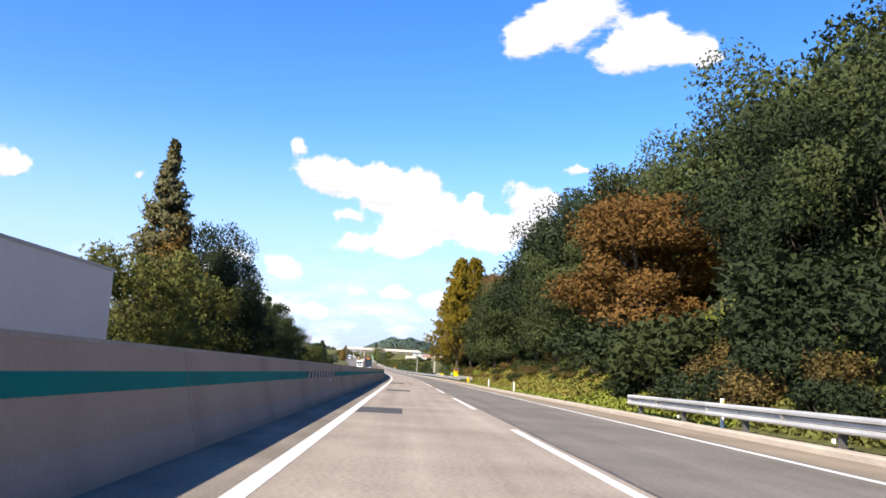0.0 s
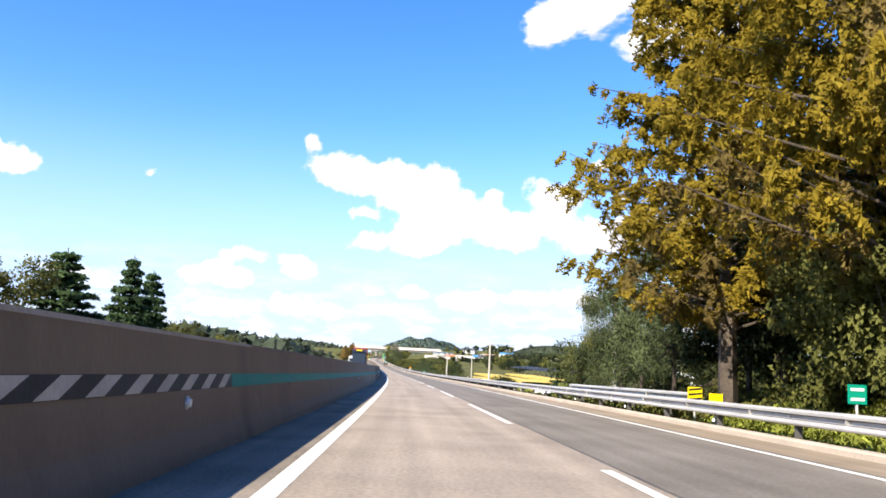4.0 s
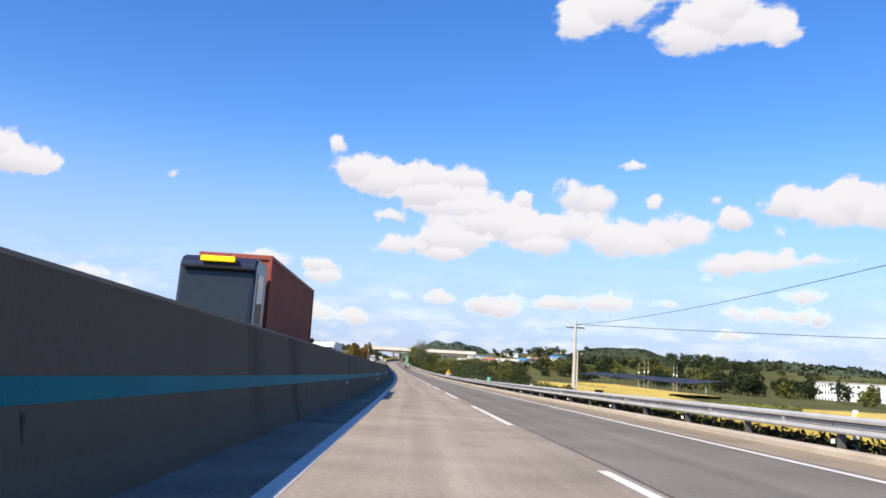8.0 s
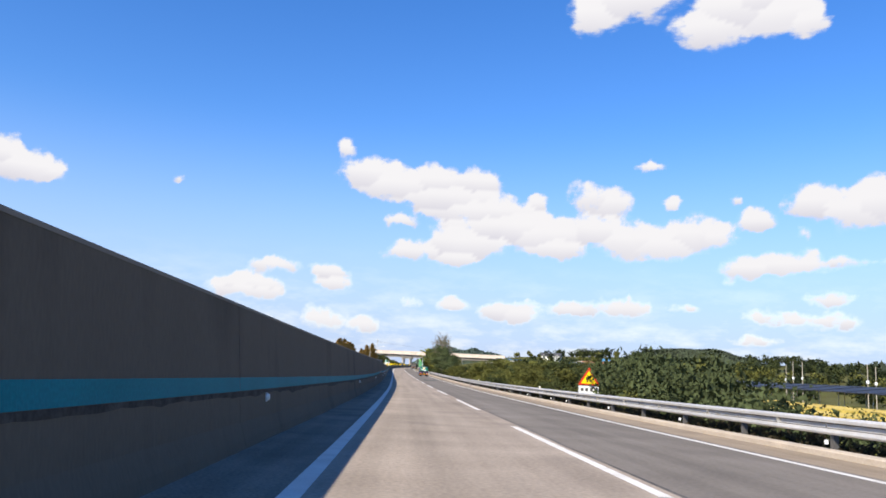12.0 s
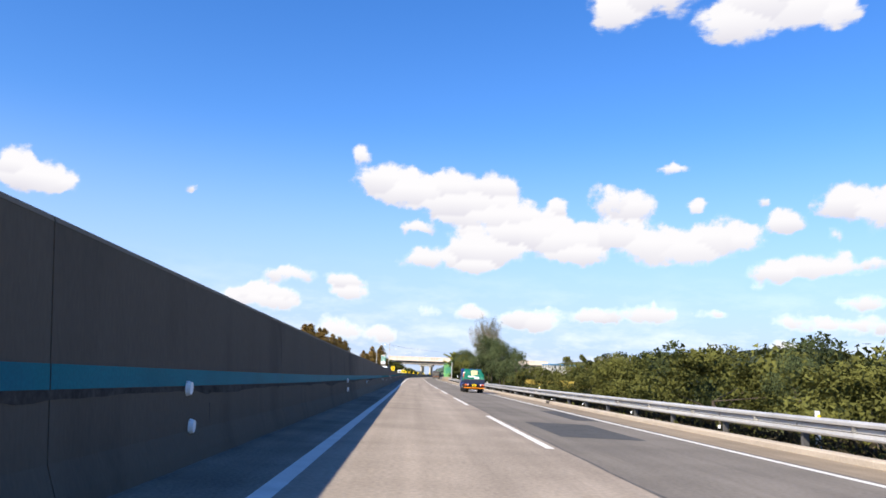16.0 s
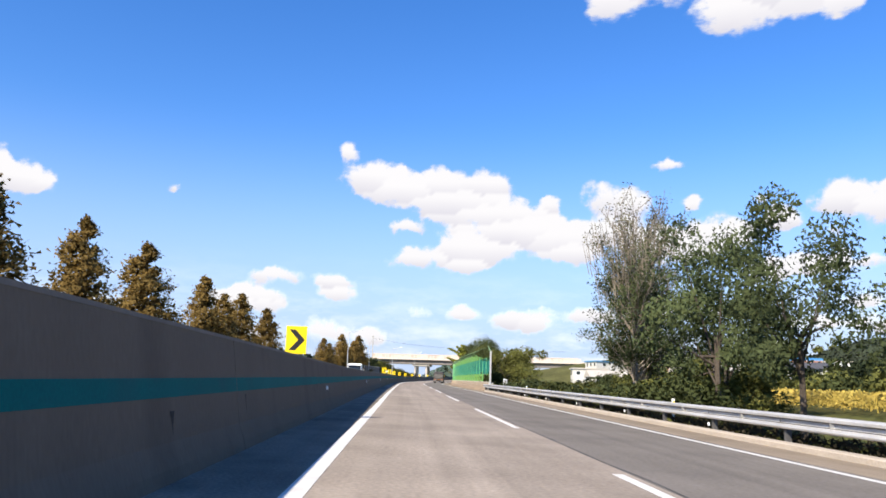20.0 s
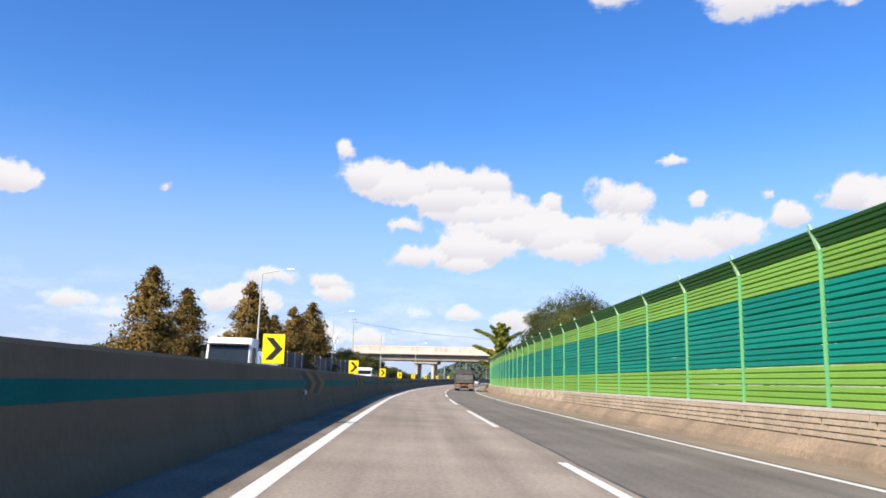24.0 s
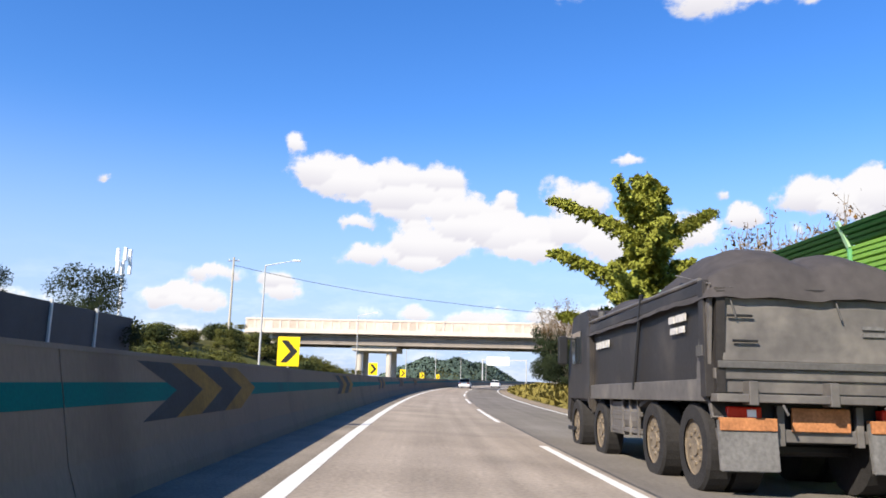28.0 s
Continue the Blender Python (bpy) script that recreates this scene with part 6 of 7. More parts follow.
for s, u, w, d, h, wm, rm, fl in ((768, 46, 11, 8, 5.0, "house_wall", "concrete", True), (738, 47, 13, 7, 2.6, "house_wall", "concrete", False), (790, 56, 18, 8, 4.2, "house_wall", "roof_blue", True), (772, 63, 11, 8, 3.4, "house_wall", "roof_red", False),
                                (758, 70, 9, 6, 3.0, "house_wall", "concrete", False), (742, 72, 12, 7, 2.8, "house_wall", "roof_dark", False), (806, 78, 12, 7, 2.4, "grey_wall", "roof_dark", False), (722, 71, 12, 7, 2.8, "house_wall", "concrete", False),
                                (736, 82, 9, 6, 3.0, "grey_wall", "roof_blue", False), (762, 92, 14, 7, 3.2, "house_wall", "concrete", False), (741, 92, 11, 7, 3.0, "house_wall", "roof_red", False), (760, 106, 13, 8, 4.0, "white", "concrete", True),
                                (722, 86, 10, 6, 2.8, "house_wall", "roof_dark", False), (780, 108, 12, 7, 3.6, "house_wall", "roof_blue", False)):
    house(s, u, w * .85, d * .85, h * .9, wm, rm, "low village house with pale walls among trees", fl, turn=hrng.uniform(-25, 25))
# the white hall at the foot of the far hill, and buildings across the fields
for s, u, w, d, h, wm, rm, lab in ((520, 165, 22, 12, 7, "white", "concrete", "white farm building beyond the fields"), (500, 190, 14, 9, 5, "grey_wall", "roof_red", "farmhouse beyond the fields"), (470, 200, 30, 9, 4, "grey_wall", "roof_dark", "long grey farm shed beyond the fields")):
    house(s, u, w, d, h, wm, rm, lab, True, base=-3, cols=6, rows=3)
# slim poles round the solar field
for s, u, top in ((554, 100, 8.1), (549.3, 100, 8.1), (551.5, 97, 7.0), (521.8, 100, 7.4), (518.8, 100, 6.8)):
    t = thing("solar_pole", place(s, u, 0), "slim white pole beside the solar field", "pole", "solar field poles")
    part("pole", rod((0, 0, -3.5), (0, 0, top), .10, .06), M["pole"], t)
    part("pole_box", box((-.2, -.2, top * .45), (.2, .2, top * .45 + .6), .03), M["white"], t)
# greenhouse, solar panels, crops
t = thing("greenhouse", place(275, 42, -3.1, 8), "long white plastic greenhouse tunnel in the field", "greenhouse")
arc = [(3.2 * math.cos(a), 2.3 * math.sin(a)) for a in np.linspace(0, math.pi, 10)]
for k in range(7):
    part("tunnel_bay", prism(arc, -14 + 4 * k + .05, -10 + 4 * k - .05), M["white"], t)
M["solar"] = material("dark_solar_glass", (0.02, 0.022, 0.03), 0.55, spread=.1, scale=1, fine=5, bump=0)
for k in range(14):
    t = thing("solar_array", place(468 + 9.5 * k, 88, .3), "dark tilted solar panels on steel legs", "solar panels", "solar field")
    part("panel", box((-5, -4.7, 0), (5, 4.7, .12)), M["solar"], t, m=Matrix.Translation((0, 0, 1.6)) @ Matrix.Rotation(radians(-7), 4, "Y"))
    for y in (-3.5, 3.5):
        part("leg", rod((0, y, -3.3), (0, y, 1.6), .08), M["galv"], t)
for s0, s1, u0, u1 in ((250, 300, 60, 76), (305, 352, 42, 52), (310, 372, 58, 72), (330, 400, 80, 98), (380, 420, 34, 40), (405, 440, 50, 62), (430, 452, 24, 27), (434, 505, 48, 60), (445, 540, 70, 84)):
    q = sweep(lambda s: [(u0, ground_w(s, u0) + .1), (u0, ground_w(s, u0) + .8), ((u0 + u1) / 2, ground_w(s, (u0 + u1) / 2) + .85), (u1, ground_w(s, u1) + .8), (u1, ground_w(s, u1) + .1)], s0, s1, 3)
    tagged(part("crop_field", q, M["crop"]), "strip of ripe yellow rice in the field", "crop", kind="stuff")

# ---- vehicles ----
M["truck_grey"] = material("dusty_black_steel", (0.034, 0.030, 0.028), 0.55, metal=.2, spread=.14, scale=1.2, fine=20, bump=.1, spots=.45, spot_color=(.11, .092, .075), spot_scale=1.3)
M["truck_gate"] = material("scuffed_grey_steel", (0.125, 0.114, 0.105), 0.55, metal=.2, spread=.14, scale=1.5, fine=9, bump=.1, spots=.5, spot_color=(.28, .25, .21), spot_scale=1.6)
M["tarp"] = material("black_tarpaulin", (0.048, 0.042, 0.040), 0.8, spread=.16, scale=1.2, fine=7, bump=.35, spots=.4, spot_color=(.085, .075, .065), spot_scale=1.0)
M["mud"] = material("muddy_rubber", (0.13, 0.125, 0.12), 0.85, spread=.2, scale=2, fine=20, bump=.3)
M["rim"] = material("dusty_wheel_rim", (0.20, 0.16, 0.115), 0.6, metal=.2, spread=.2, scale=4, fine=30, bump=.2)
M["tyre"] = material("dusty_tyre", (0.024, 0.022, 0.021), 0.9, spread=.2, scale=4, fine=40, bump=.4)
M["red_lamp"] = material("red_lamp_lens", (0.50, 0.02, 0.01), 0.25, spread=.1, scale=8, fine=60, bump=0)
M["amber"] = material("amber_lamp_lens", (0.70, 0.22, 0.01), 0.25, spread=.1, scale=8, fine=60, bump=0)
M["rust"] = material("rusty_orange_plate", (0.36, 0.15, 0.06), 0.8, spread=.25, scale=4, fine=30, bump=.2)
M["blue_paint"] = material("dark_blue_car_paint", (0.012, 0.035, 0.15), 0.3, spread=.08, scale=1, fine=10, bump=0)
M["net"] = material("green_cargo_net", (0.0, 0.125, 0.075), 0.8, spread=.22, scale=2.5, fine=45, bump=.5, spots=.35, spot_color=(.18, .34, .26), spot_scale=2.2)
M["cream"] = material("cream_sack", (0.62, 0.50, 0.28), 0.8, spread=.12, scale=3, fine=20, bump=.3)
M["glass"] = material("vehicle_glass", (0.02, 0.025, 0.03), 0.08, spread=.05, scale=1, fine=4, bump=0)
M["chrome"] = material("chrome_steel", (0.7, 0.7, 0.7), 0.2, metal=1.0, spread=.05, scale=2, fine=20, bump=0)
M["container"] = material("rust_red_container", (0.22, 0.045, 0.028), 0.6, spread=.15, scale=.6, fine=10, bump=.1, spots=.3, spot_color=(.12, .03, .022), spot_scale=.8)
M["navy_side"] = material("dark_navy_board_paint", (0.010, 0.020, 0.075), 0.4, spread=.1, scale=1, fine=10, bump=0)
M["navy"] = material("navy_cab_paint", (0.02, 0.025, 0.05), 0.3, spread=.08, scale=1, fine=10, bump=0)


M["text_grey"] = material("worn_pale_lettering", (0.48, 0.46, 0.43), 0.7, spread=.2, scale=4, fine=25, bump=0)


def wheel(parent, x, y, r, w, side, twin=False, hub=0.62):
    """side -1: outer face to the left."""
    bm = bmesh.new()
    prof = [(-w / 2, r * .62), (-w / 2, r * .93), (-w / 2 + .03, r), (w / 2 - .03, r), (w / 2, r * .93), (w / 2, r * .62)]
    n = 28
    rings = [[bm.verts.new((px, pr * math.cos(2 * math.pi * i / n), pr * math.sin(2 * math.pi * i / n))) for i in range(n)] for px, pr in prof]
    for a, b in zip(rings, rings[1:]):
        for i in range(n):
            bm.faces.new((a[i], a[(i + 1) % n], b[(i + 1) % n], b[i]))
    bmesh.ops.recalc_face_normals(bm, faces=bm.faces[:])
    t = part("wheel", bm, M["tyre"], parent, m=Matrix.Translation((x, y, r)))
    o = side * w / 2
    rim = bmesh.new()
    rod((o - side * .04, 0, 0), (o - side * .10, 0, 0), r * .62, r * .5, 24, rim)
    rod((o - side * .02, 0, 0), (o - side * .12, 0, 0), r * .2, r * .22, 14, rim)
    for k in range(8):
        c, d = math.cos(k * .785) * r * .36, math.sin(k * .785) * r * .36
        rod((o - side * .02, c, d), (o - side * .12, c, d), r * .05, n=6, bm=rim)
    part("rim", rim, M["rim"], t)
    ring = bmesh.new()
    rod((-w / 2 + .02, 0, 0), (w / 2 - .02, 0, 0), r * .63, n=24, bm=ring, caps=False)
    part("rim_edge", ring, M["rim"], t)
    if twin:
        part("inner_tyre", rod((-side * (w + .04) - w / 2, 0, 0), (-side * (w + .04) + w / 2, 0, 0), r * .98, n=24), M["tyre"], t)
    return t


def tarp_mesh(x0, x1, y0, y1, z, seed=3):
    vs, fs = [], []
    nx, ny = 26, 40
    for j in range(ny + 1):
        for i in range(nx + 1):
            fx, fy = i / nx, j / ny
            x, y = x0 + (x1 - x0) * fx, y0 + (y1 - y0) * fy
            edge = min(1, min(fx, 1 - fx) * 7) ** .5 * min(1, min(fy, 1 - fy) * 9) ** .5
            lob = .22 * abs(math.sin(math.pi * fx * 2)) ** .8 + .20 * math.sin(math.pi * fx) + .05 * math.sin(fy * 5 + fx * 4)
            wr = .05 * noise.noise(Vector((x * 1.6, y * .9, seed))) + .025 * noise.noise(Vector((x * 5, y * 3, seed)))
            sag = -.22 if (i in (0, nx) or j in (0, ny)) else 0
            vs.append((x, y, z + edge * (lob + .08 * math.sin(fy * 9)) + wr + sag))
    for j in range(ny):
        for i in range(nx):
            a = j * (nx + 1) + i
            fs.append((a, a + 1, a + nx + 2, a + nx + 1))
    return sheet(vs, fs)


def dump_truck(s, u):
    t = thing("dump_truck", place(s, u, 0), "dusty black eight-wheel dump truck with a tarpaulin cover", "truck")
    body = part("tipper_body", prism([(.10, 1.12), (.10, 1.45), (-.06, 2.30), (6.05, 2.38), (6.05, 1.05)], -1.22, 1.22, bevel=.02), M["truck_grey"], t)
    for x in (-1.25, 1.25):
        part("side_rail", box((x - .05, -.06, 2.26), (x + .05, 6.1, 2.40), .01), M["truck_grey"], body)
        part("lower_rail", box((x - .04, .1, 1.05), (x + .04, 6.0, 1.30), .01), M["truck_gate"], body)
        for y in (.05, 6.0):
            part("corner_post", box((x - .06, y - .08, 1.1), (x + .06, y + .08, 2.42), .01), M["truck_grey"], body)
        part("strap", rod((x * 1.03, 3.0, 1.2), (x * 1.03, 2.5, 2.55), .03, n=6), M["black"], body)
        for y0, y1, z0, z1 in ((5.42, 5.55, 1.93, 2.05), (5.22, 5.36, 1.93, 2.05), (5.02, 5.16, 1.93, 2.05), (4.82, 4.96, 1.93, 2.05), (4.62, 4.76, 1.93, 2.05), (1.15, 1.35, 2.02, 2.11), (.72, 1.08, 2.02, 2.11), (1.05, 1.3, 1.88, 1.96), (.78, .98, 1.88, 1.96)):
            part("text_bar", box((x * 1.005 - .01, y0, z0), (x * 1.005 + .01, y1, z1)), M["text_grey"], body)
    gate = part("tailgate", prism([(.02, 1.15), (-.06, 1.15), (-.14, 2.28), (-.06, 2.28)], -1.20, 1.20, bevel=.01), M["truck_gate"], t)
    part("gate_frame", box((-1.22, -.10, 1.30), (1.22, -.02, 1.42), .01), M["truck_gate"], gate)
    part("gate_frame", box((-1.22, -.17, 2.20), (1.22, -.07, 2.32), .01), M["truck_grey"], gate)
    part("lip", box((-1.25, -.22, 1.05), (1.25, .0, 1.14), .01), M["truck_gate"], gate, "worn pale steel lip")
    for x in (-.85, .05, .85):
        part("hinge", box((x - .05, -.24, 1.02), (x + .05, -.02, 1.28), .01), M["truck_gate"], gate)
    for x, z in ((-.95, 2.0), (-.9, 1.72), (.9, 2.0), (.95, 1.6)):
        part("handle", rod((x - .14, -.18, z), (x + .14, -.18, z), .015, n=6), M["black"], gate)
    for x in (-1.05, .15):
        part("hook", rod((x, -.17, 2.2), (x + .05, -.19, 1.98), .012, n=6), M["galv_dark"], gate)
    part("gate_panel", box((-1.14, -.135, 1.50), (1.14, -.08, 2.12), .01), M["truck_gate"], gate, "scraped grey gate sheet")
    part("gate_rib", box((-1.2, -.15, 1.42), (1.2, -.06, 1.50), .01), M["galv_dark"], gate)
    for x in (-1.16, 1.16):
        part("gate_edge", prism([(-.02, 1.15), (-.10, 1.15), (-.19, 2.28), (-.10, 2.28)], x - .05, x + .05), M["truck_grey"], gate)
    for x in (-.52, .62):
        part("cable_hook", rod((x, -.2, 1.03), (x + .04, -.24, .92), .015, n=6), M["galv_dark"], gate)
    for z in (1.88, 1.80):
        part("text_bar", box((.45, -.16, z), (.70, -.125, z + .04)), M["mud"], gate)
    part("tarpaulin", tarp_mesh(-1.32, 1.32, -.22, 6.1, 2.42), M["tarp"], t, smooth=True)
    for x in (-.42, .42):
        part("chassis_rail", box((x - .05, .25, .78), (x + .05, 8.2, 1.02), .01), M["truck_grey"], t)
    part("rear_crossmember", box((-.72, .12, .60), (.72, .20, 1.10), .01), M["black"], t)
    part("hydraulic_tank", box((-.6, 3.2, .5), (.6, 4.4, 1.0), .03), M["truck_grey"], t)
    part("crossbar", box((-1.15, .05, .62), (1.15, .17, .76), .01), M["truck_gate"], t)
    part("plate", box((-.33, .0, .74), (.33, .04, 1.0), .008), M["rust"], t, "rust-orange plate")
    for x in (-.30, .30):
        part("plate_bracket", box((x * 1.5 - .04, .02, .58), (x * 1.5 + .04, .10, 1.02), .005), M["truck_gate"], t)
    for sx in (-1, 1):
        lamp_box = part("tail_lamp", box((sx * .88 - .20, -.02, .86), (sx * .88 + .20, .12, 1.0), .02), M["red_lamp"], t)
        part("lens", box((sx * .80 - .05, -.035, .89), (sx * .80 + .05, -.015, .97)), M["white"], lamp_box)
        flap = part("mud_flap", prism([(-.08, .30), (-.02, .30), (.04, .86), (-.04, .86)], sx * .85 - .33, sx * .85 + .33, bevel=.01), M["mud"], t)
        part("flap_bracket", box((sx * .85 - .32, -.07, .74), (sx * .85 + .32, .04, .88), .01), M["rust"], flap)
        part("fender", prism([(-.02, .90), (.06, 1.08), (1.0, 1.14), (2.3, 1.14), (2.95, 1.0), (2.95, .94), (2.3, 1.08), (1.0, 1.08), (.12, 1.02)], sx * 1.22, sx * .75), M["truck_grey"], t)
        for y in (.62, 2.22):
            wheel(t, sx * 1.10, y, .52, .30, sx, True)
        for y in (5.5, 7.6):
            wheel(t, sx * 1.07, y, .52, .30, sx)
        part("side_guard", box((sx * 1.17 - .03, 3.05, .55), (sx * 1.17 + .03, 4.75, .62), .005), M["truck_gate"], t)
        part("side_guard", box((sx * 1.17 - .03, 3.05, .80), (sx * 1.17 + .03, 4.75, .87), .005), M["truck_gate"], t)
        # pale slanted mudguard behind the last wheel, boxes and rails between the axles
        part("mudguard", prism([(.02, .86), (-.02, .88), (.12, 1.20), (.42, 1.34), (.46, 1.31), (.17, 1.17)], sx * .86, sx * 1.24), M["truck_gate"], t, "scuffed pale mudguard")
        part("battery_box", box((sx * 1.02 - .17, 4.02, .50), (sx * 1.02 + .17, 4.72, 1.02), .02), M["truck_gate"], t)
        for y in (3.1, 3.55, 4.0, 4.75):
            part("guard_post", box((sx * 1.19 - .02, y - .03, .50), (sx * 1.19 + .02, y + .03, 1.06), .005), M["truck_gate"], t)
        part("air_tank", rod((sx * 1.0, 4.85, .66), (sx * 1.0, 5.0, .66), .18, n=14), M["truck_grey"], t)
        part("cover_rail", rod((sx * 1.27, .15, 2.44), (sx * 1.27, 6.0, 2.47), .03, n=8), M["truck_gate"], t, "pale tube under the tarpaulin")
        part("cord", rod((sx * 1.30, .9, 2.60), (sx * 1.27, -.12, 2.36), .009, n=5), M["truck_gate"], t)
        part("cord", rod((sx * 1.27, -.16, 2.36), (sx * 1.29, .16, 1.62), .012, n=5), M["truck_gate"], t)
        part("latch", box((sx * 1.29 - .03, .02, 1.55), (sx * 1.29 + .03, .22, 1.68), .01), M["galv_dark"], t)
        part("wing_plate", prism([(.02, 1.10), (-.14, 2.26), (.05, 2.30), (.34, 1.40), (.30, 1.10)], sx * 1.235, sx * 1.275), M["truck_gate"], t)
        part("tank", rod((sx * .92, 3.15, .78), (sx * .92, 4.6, .78), .28, n=18), M["truck_gate"], t)
        arm = part("mirror", box((sx * 1.42 - .10, 8.0, 1.75), (sx * 1.42 + .10, 8.12, 2.35), .03), M["black"], t)
        part("mirror_arm", rod((sx * 1.2, 8.0, 2.3), (sx * 1.42, 8.06, 2.3), .02, n=6), M["black"], arm)
    for y in (.62, 2.22, 5.5, 7.6):
        part("axle", rod((-1.0, y, .52), (1.0, y, .52), .09, n=10), M["black"], t)
    cab = part("cab", prism([(6.35, .75), (6.35, 2.62), (6.6, 2.78), (7.9, 2.78), (8.45, 2.0), (8.62, .55), (8.28, .55), (8.18, 1.0), (6.6, 1.0)], -1.22, 1.22, bevel=.05), M["truck_grey"], t)
    for sx in (-1, 1):
        part("side_window", box((sx * 1.225 - .01, 7.1, 1.75), (sx * 1.225 + .01, 7.95, 2.4), .005), M["glass"], cab)
        part("step", box((sx * 1.15 - .1, 7.75, .40), (sx * 1.15 + .1, 8.35, .48), .01), M["black"], cab)
    part("exhaust", rod((-1.0, 6.2, .9), (-1.0, 6.2, 2.7), .07, n=10), M["galv_dark"], t)
    part("ladder", box((-1.27, 6.08, 1.2), (-1.22, 6.30, 2.4), .005), M["galv_dark"], t)
    return t


dump_truck(752.95, 5.76)


def cargo_heap(x0, x1, y0, y1, z, h, seed):
    vs, fs = [], []
    nx, ny = 22, 34
    for j in range(ny + 1):
        for i in range(nx + 1):
            fx, fy = i / nx, j / ny
            e = min(1, min(fx, 1 - fx) * 7, min(fy * 2.2, (1 - fy) * 9)) ** .5
            q = Vector((fx * 2.3, fy * 4.2, seed))
            v = h * e * (.82 + .24 * noise.noise(q) + .10 * noise.noise(q * 3.1) + .03 * noise.noise(q * 8))
            vs.append((x0 + (x1 - x0) * fx, y0 + (y1 - y0) * fy, z + v))
    for j in range(ny):
        for i in range(nx):
            a = j * (nx + 1) + i
            fs.append((a, a + 1, a + nx + 2, a + nx + 1))
    return sheet(vs, fs)


def small_truck(s, u):
    t = thing("pickup_truck", place(s, u, 0), "small dark blue pickup truck with a netted load", "truck")
    cab = part("cab", prism([(3.25, .42), (3.25, 1.86), (3.45, 1.95), (4.15, 1.95), (4.78, 1.18), (5.02, 1.0), (5.05, .42), (4.75, .40), (4.6, .68), (4.1, .68), (3.95, .40)], -.84, .84, bevel=.05), M["blue_paint"], t)
    part("rear_window", box((-.6, 3.23, 1.35), (.6, 3.26, 1.75), .01), M["glass"], cab)
    for sx in (-1, 1):
        part("side_window", prism([(3.62, 1.32), (3.62, 1.80), (4.15, 1.82), (4.62, 1.28)], sx * .845 - .008, sx * .845 + .008), M["glass"], cab)
        part("stripe", box((sx * .852 - .004, 3.6, .98), (sx * .852 + .004, 4.5, 1.03)), M["white"], cab)
        part("door_line", box((sx * .85 - .004, 3.52, .6), (sx * .85 + .004, 3.535, 1.85)), M["black"], cab)
        m = part("mirror", box((sx * 1.0 - .06, 4.42, 1.15), (sx * 1.0 + .06, 4.52, 1.42), .02), M["black"], t)
        part("mirror_arm", rod((sx * .84, 4.45, 1.25), (sx * 1.0, 4.47, 1.3), .015, n=6), M["black"], m)
        wheel(t, sx * .70, 4.35, .32, .19, sx)
        wheel(t, sx * .70, 1.25, .32, .19, sx, True)
        part("mud_flap", box((sx * .70 - .13, .78, .2), (sx * .70 + .13, .80, .62), .004), M["black"], t)
        part("front_flap", box((sx * .74 - .1, 3.85, .2), (sx * .74 + .1, 3.88, .5), .004), M["black"], t)
        board = part("side_board", box((sx * .80 - .02, .02, .78), (sx * .80 + .02, 3.15, 1.12), .01), M["navy_side"], t)
        for y in (.5, 1.5, 2.5):
            part("latch", box((sx * .825 - .01, y, .80), (sx * .825 + .012, y + .05, .95)), M["black"], board)
        part("side_step", box((sx * .78 - .02, 1.75, .50), (sx * .78 + .02, 3.1, .56), .005), M["black"], t)
        lampb = part("tail_lamp", box((sx * .60 - .17, -.03, .56), (sx * .60 + .17, .03, .68), .015), M["red_lamp"], t)
        part("amber_lens", box((sx * .70 - .05, -.04, .57), (sx * .70 + .05, -.028, .67)), M["amber"], lampb)
        part("clear_lens", box((sx * .50 - .05, -.04, .57), (sx * .50 + .05, -.028, .67)), M["white"], lampb)
    part("bed", box((-.82, 0, .70), (.82, 3.2, .78), .01), M["blue_paint"], t)
    part("tailgate", box((-.80, -.03, .76), (.80, .01, 1.02), .01), M["navy"], t)
    part("rail", box((-.84, -.05, 1.02), (.84, .03, 1.07), .01), M["galv_dark"], t)
    part("tool_box", box((-.80, 2.1, .38), (-.45, 2.95, .66), .02), M["chrome"], t)
    part("bumper", box((-.82, -.12, .36), (.82, -.06, .43), .01), M["amber"], t, "orange rear guard bar")
    part("underbody", box((-.5, .1, .42), (.5, 3.8, .68), .02), M["black"], t)
    pl = part("number_plate", box((-.17, -.05, .52), (.17, -.035, .68), .005), M["yellow"], t)
    part("text_bar", box((-.12, -.056, .57), (.12, -.051, .63)), M["sign_black"], pl)
    part("axle", rod((-.6, 1.25, .32), (.6, 1.25, .32), .06, n=10), M["black"], t)
    load = tagged(part("cargo_net", cargo_heap(-.84, .84, -.02, 3.2, 1.0, .98, 4.0), M["net"], None, smooth=True, m=place(s, u, 0)), "green cargo net drawn over a heaped load", "cargo net")
    for k, (x, y, z, dx, dy, dz, mat, nm, lab) in enumerate(((.02, .35, 1.34, .5, .5, .42, "cream", "sack", "cream woven sack on the load"), (-.25, .12, 1.10, .55, .35, .22, "white", "carton", "white carton under the net"),
                                                         (.18, .02, 1.06, .4, .16, .20, "white", "carton", "pale plastic bag at the tailgate"), (-.72, 1.2, 1.2, .14, .9, .45, "white", "carton", "pale box at the side of the load"), (-.78, .9, 1.15, .1, .3, .4, "red", "carton", "red carton at the side of the load"))):
        tagged(part(nm, box((x - dx / 2, y, z), (x + dx / 2, y + dy, z + dz), .05), M[mat], m=place(s, u, 0)), lab, nm)
    return t


small_truck(517.4, 6.12)


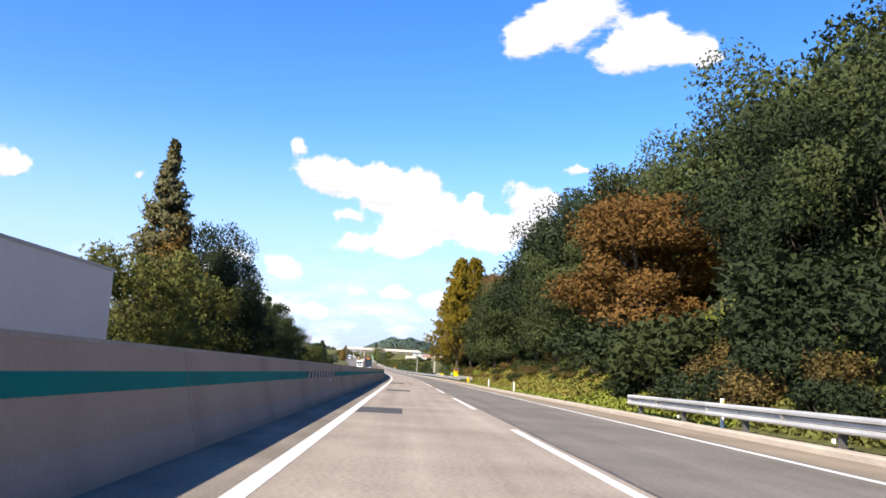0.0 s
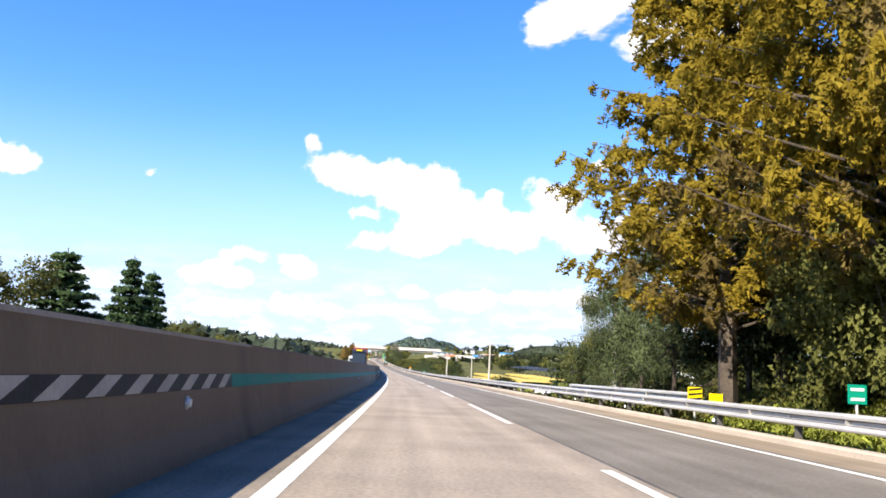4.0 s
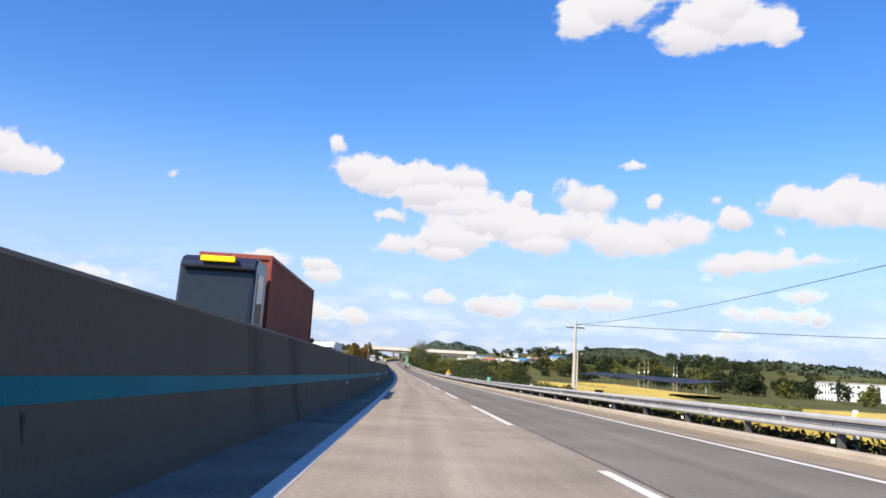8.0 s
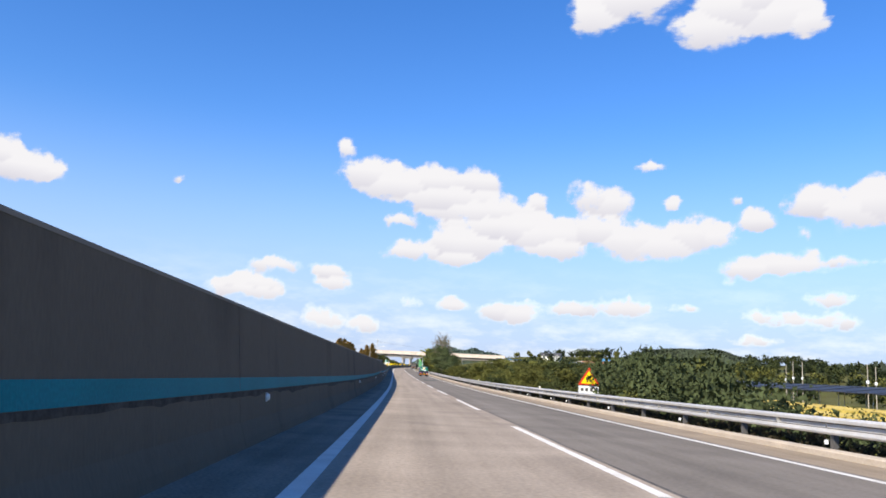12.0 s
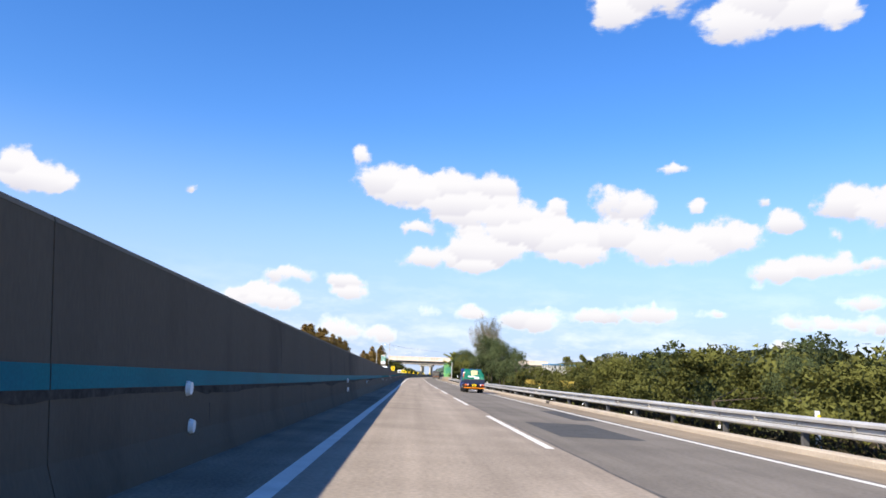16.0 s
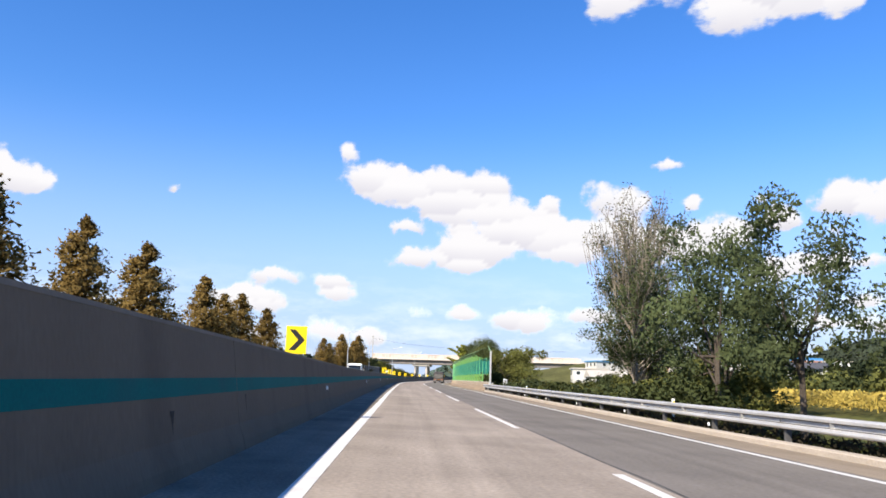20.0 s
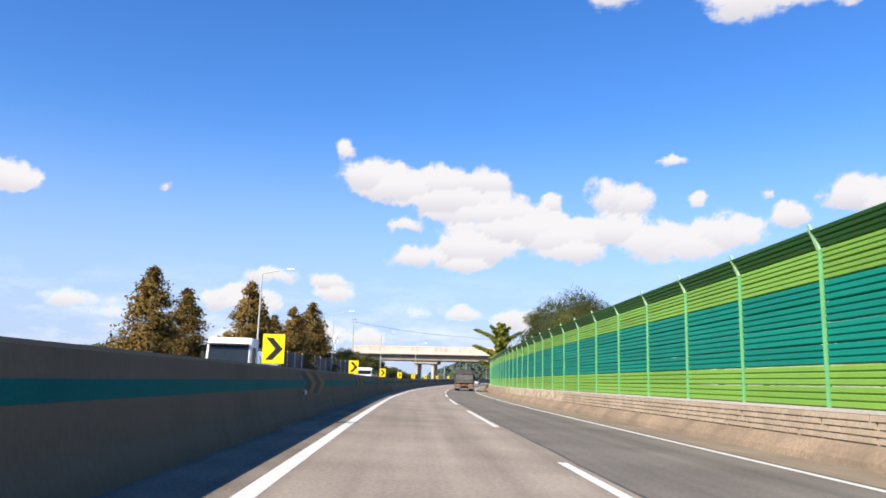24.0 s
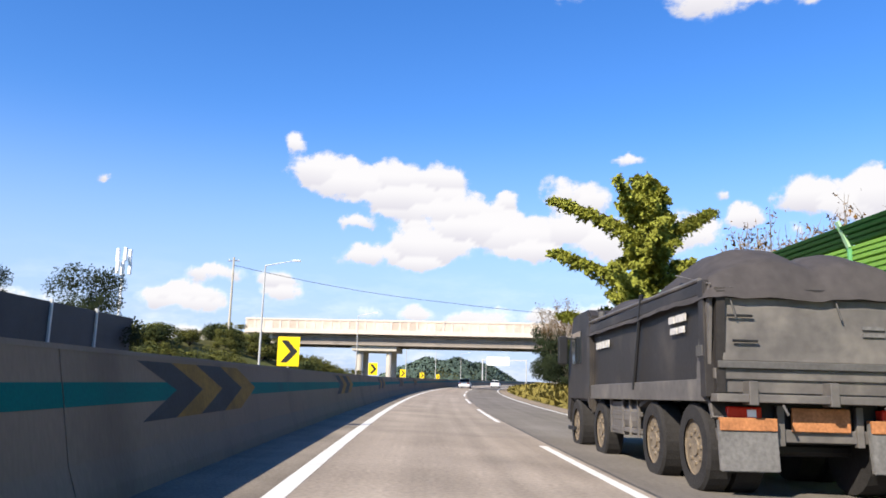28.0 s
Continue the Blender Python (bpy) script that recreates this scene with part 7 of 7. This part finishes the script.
def oncoming(s, u, paint, cargo, label, name="truck", h=3.2, length=9.0, w=2.4):
    """A cab-over lorry whose front faces back along our road."""
    t = thing(name, place(s, u, other_level(s)), label, "truck" if name != "bus" else "bus")
    hw = w / 2
    cab = part("cab", prism([(0.05, .45), (0.0, 1.5), (.18, h - .25), (.45, h), (2.1, h), (2.1, .55)], -hw, hw, bevel=.06), M[paint], t)
    part("windscreen", prism([(-.02, 1.62), (.14, h - .45), (.17, h - .45), (.01, 1.62)], -hw + .12, hw - .12), M["glass"], cab)
    part("grille", box((-hw + .35, -.03, .75), (hw - .35, .06, 1.35), .02), M["black"], cab)
    part("bumper", box((-hw, -.10, .35), (hw, .15, .72), .03), M["white"], cab)
    part("visor", prism([(-.12, h - .42), (.10, h - .34), (.12, h - .38), (-.10, h - .46)], -hw + .1, hw - .1), M["black"], cab)
    for sx in (-1, 1):
        part("side_window", box((sx * hw - .012, .55, 1.7), (sx * hw + .012, 1.45, h - .5), .005), M["glass"], cab)
        part("headlamp", box((sx * (hw - .28) - .16, -.12, .8), (sx * (hw - .28) + .16, -.02, .98), .02), M["chrome"], cab)
        part("mirror", box((sx * (hw + .18) - .08, .05, 1.6), (sx * (hw + .18) + .08, .15, 2.25), .02), M["black"], t)
        for y in (1.2, length - 2.6, length - 1.3):
            wheel(t, sx * (hw - .16), y, .5, .28, sx, y > 2)
    part("chassis", box((-.45, 1.8, .7), (.45, length, .98), .01), M["black"], t)
    if cargo == "container":
        n = int((length - 2.6) / .075)
        for sx in (-1, 1):
            vs, fs = [], []
            for i in range(n + 1):
                y = 2.6 + i * (length - 2.6) / n
                o = .0 if (i // 2) % 2 else .05
                vs += [(sx * (hw - o), y, 1.25), (sx * (hw - o), y, 4.05)]
            for i in range(n):
                fs.append((2 * i, 2 * i + 1, 2 * i + 3, 2 * i + 2))
            part("container_side", sheet(vs, fs), M["container"], t)
        part("container_body", box((-hw + .06, 2.62, 1.2), (hw - .06, length - .02, 4.07)), M["container"], t)
        for y in (2.6, length):
            part("container_frame", box((-hw, y - .06, 1.15), (hw, y + .06, 1.32), .01), M["container"], t)
            part("container_frame", box((-hw, y - .06, 3.99), (hw, y + .06, 4.15), .01), M["container"], t)
            for sx in (-1, 1):
                part("corner_post", box((sx * hw - .06, y - .07, 1.15), (sx * hw + .06, y + .07, 4.15), .01), M["container"], t)
        for sx in (-1, 1):
            part("top_rail", box((sx * hw - .05, 2.6, 4.01), (sx * hw + .05, length, 4.15), .01), M["container"], t)
        part("header_sign", box((-.55, -.02, h - .22), (.55, .22, h - .04), .02), M["yellow"], cab)
    elif cargo == "tank":
        bm = rod((0, 2.6, 1.75), (0, length, 1.75), .95, n=28)
        part("tank", bm, M["chrome"], t)
        for y in (2.7, 4.4, 6.2, length - .1):
            part("tank_band", rod((0, y - .04, 1.75), (0, y + .04, 1.75), .98, n=28), M["galv"], t)
        part("manhole", rod((0, 5, 2.65), (0, 5, 2.85), .3, n=16), M["galv"], t)
        part("catwalk", box((-.3, 3, 2.72), (.3, length - .4, 2.77), .01), M["galv"], t)
    else:
        part("cargo_box", box((-hw, 2.3, 1.0), (hw, length, h + .25 if cargo == "box" else 1.6), .03), M["grey_wall"], t)
        part("roof_edge", box((-hw - .02, 2.28, h + .18 if cargo == "box" else 1.55), (hw + .02, length + .02, h + .28 if cargo == "box" else 1.65), .01), M["galv"], t)
    return t


oncoming(272.9, -5.2, "navy", "container", "dark lorry carrying a rust-red shipping container", "container_truck", 3.75, 15.2, 2.45)
oncoming(13.0, -8.7, "white", "box", "white box lorry passing on the far carriageway", "box_truck", 3.2, 10.7, 2.45)
oncoming(334.6, -8.1, "white", "box", "white lorry with a long pale box body", "box_truck", 2.75, 12.9, 2.4)
oncoming(691, -8.75, "white", "tank", "white tanker lorry with a polished steel tank", "tanker_truck", 3.05, 10.5, 2.4)
oncoming(749, -7.2, "white", "flat", "white flatbed lorry on the far carriageway", "flatbed_truck", 2.45, 6.8, 2.2)


def car(s, u, paint, label, turn=0):
    t = thing("car", place(s, u, 0 if u > -2 else other_level(s), turn), label, "car")
    b = part("body", prism([(0, .35), (0, .85), (.25, .95), (1.2, 1.0), (3.4, .92), (4.3, .75), (4.45, .4), (4.4, .25), (.1, .25)], -.88, .88, bevel=.06), M[paint], t)
    part("cabin", prism([(.35, .95), (.75, 1.42), (2.2, 1.45), (3.05, .95)], -.74, .74, bevel=.06), M["glass"], t)
    part("roof", prism([(.78, 1.41), (.9, 1.47), (2.1, 1.49), (2.3, 1.43)], -.70, .70, bevel=.02), M[paint], t)
    for sx in (-1, 1):
        part("tail_lamp", box((sx * .65 - .18, -.02, .66), (sx * .65 + .18, .05, .80), .02), M["red_lamp"], t)
        for y in (.85, 3.55):
            wheel(t, sx * .78, y, .32, .2, sx)
    part("number_plate", box((-.26, -.02, .5), (.26, .0, .62)), M["white"], t)
    return t


car(868, 2.0, "white", "white saloon car driving ahead under the bridge")
car(905, 5.4, "white", "white saloon car far ahead on the bend")

# unused prototypes go
for kind, obs in PROTO.items():
    for i, ob in enumerate(obs):
        if (kind, i) not in first_use:
            for o in (*ob.children_recursive, ob):
                bpy.data.objects.remove(o)
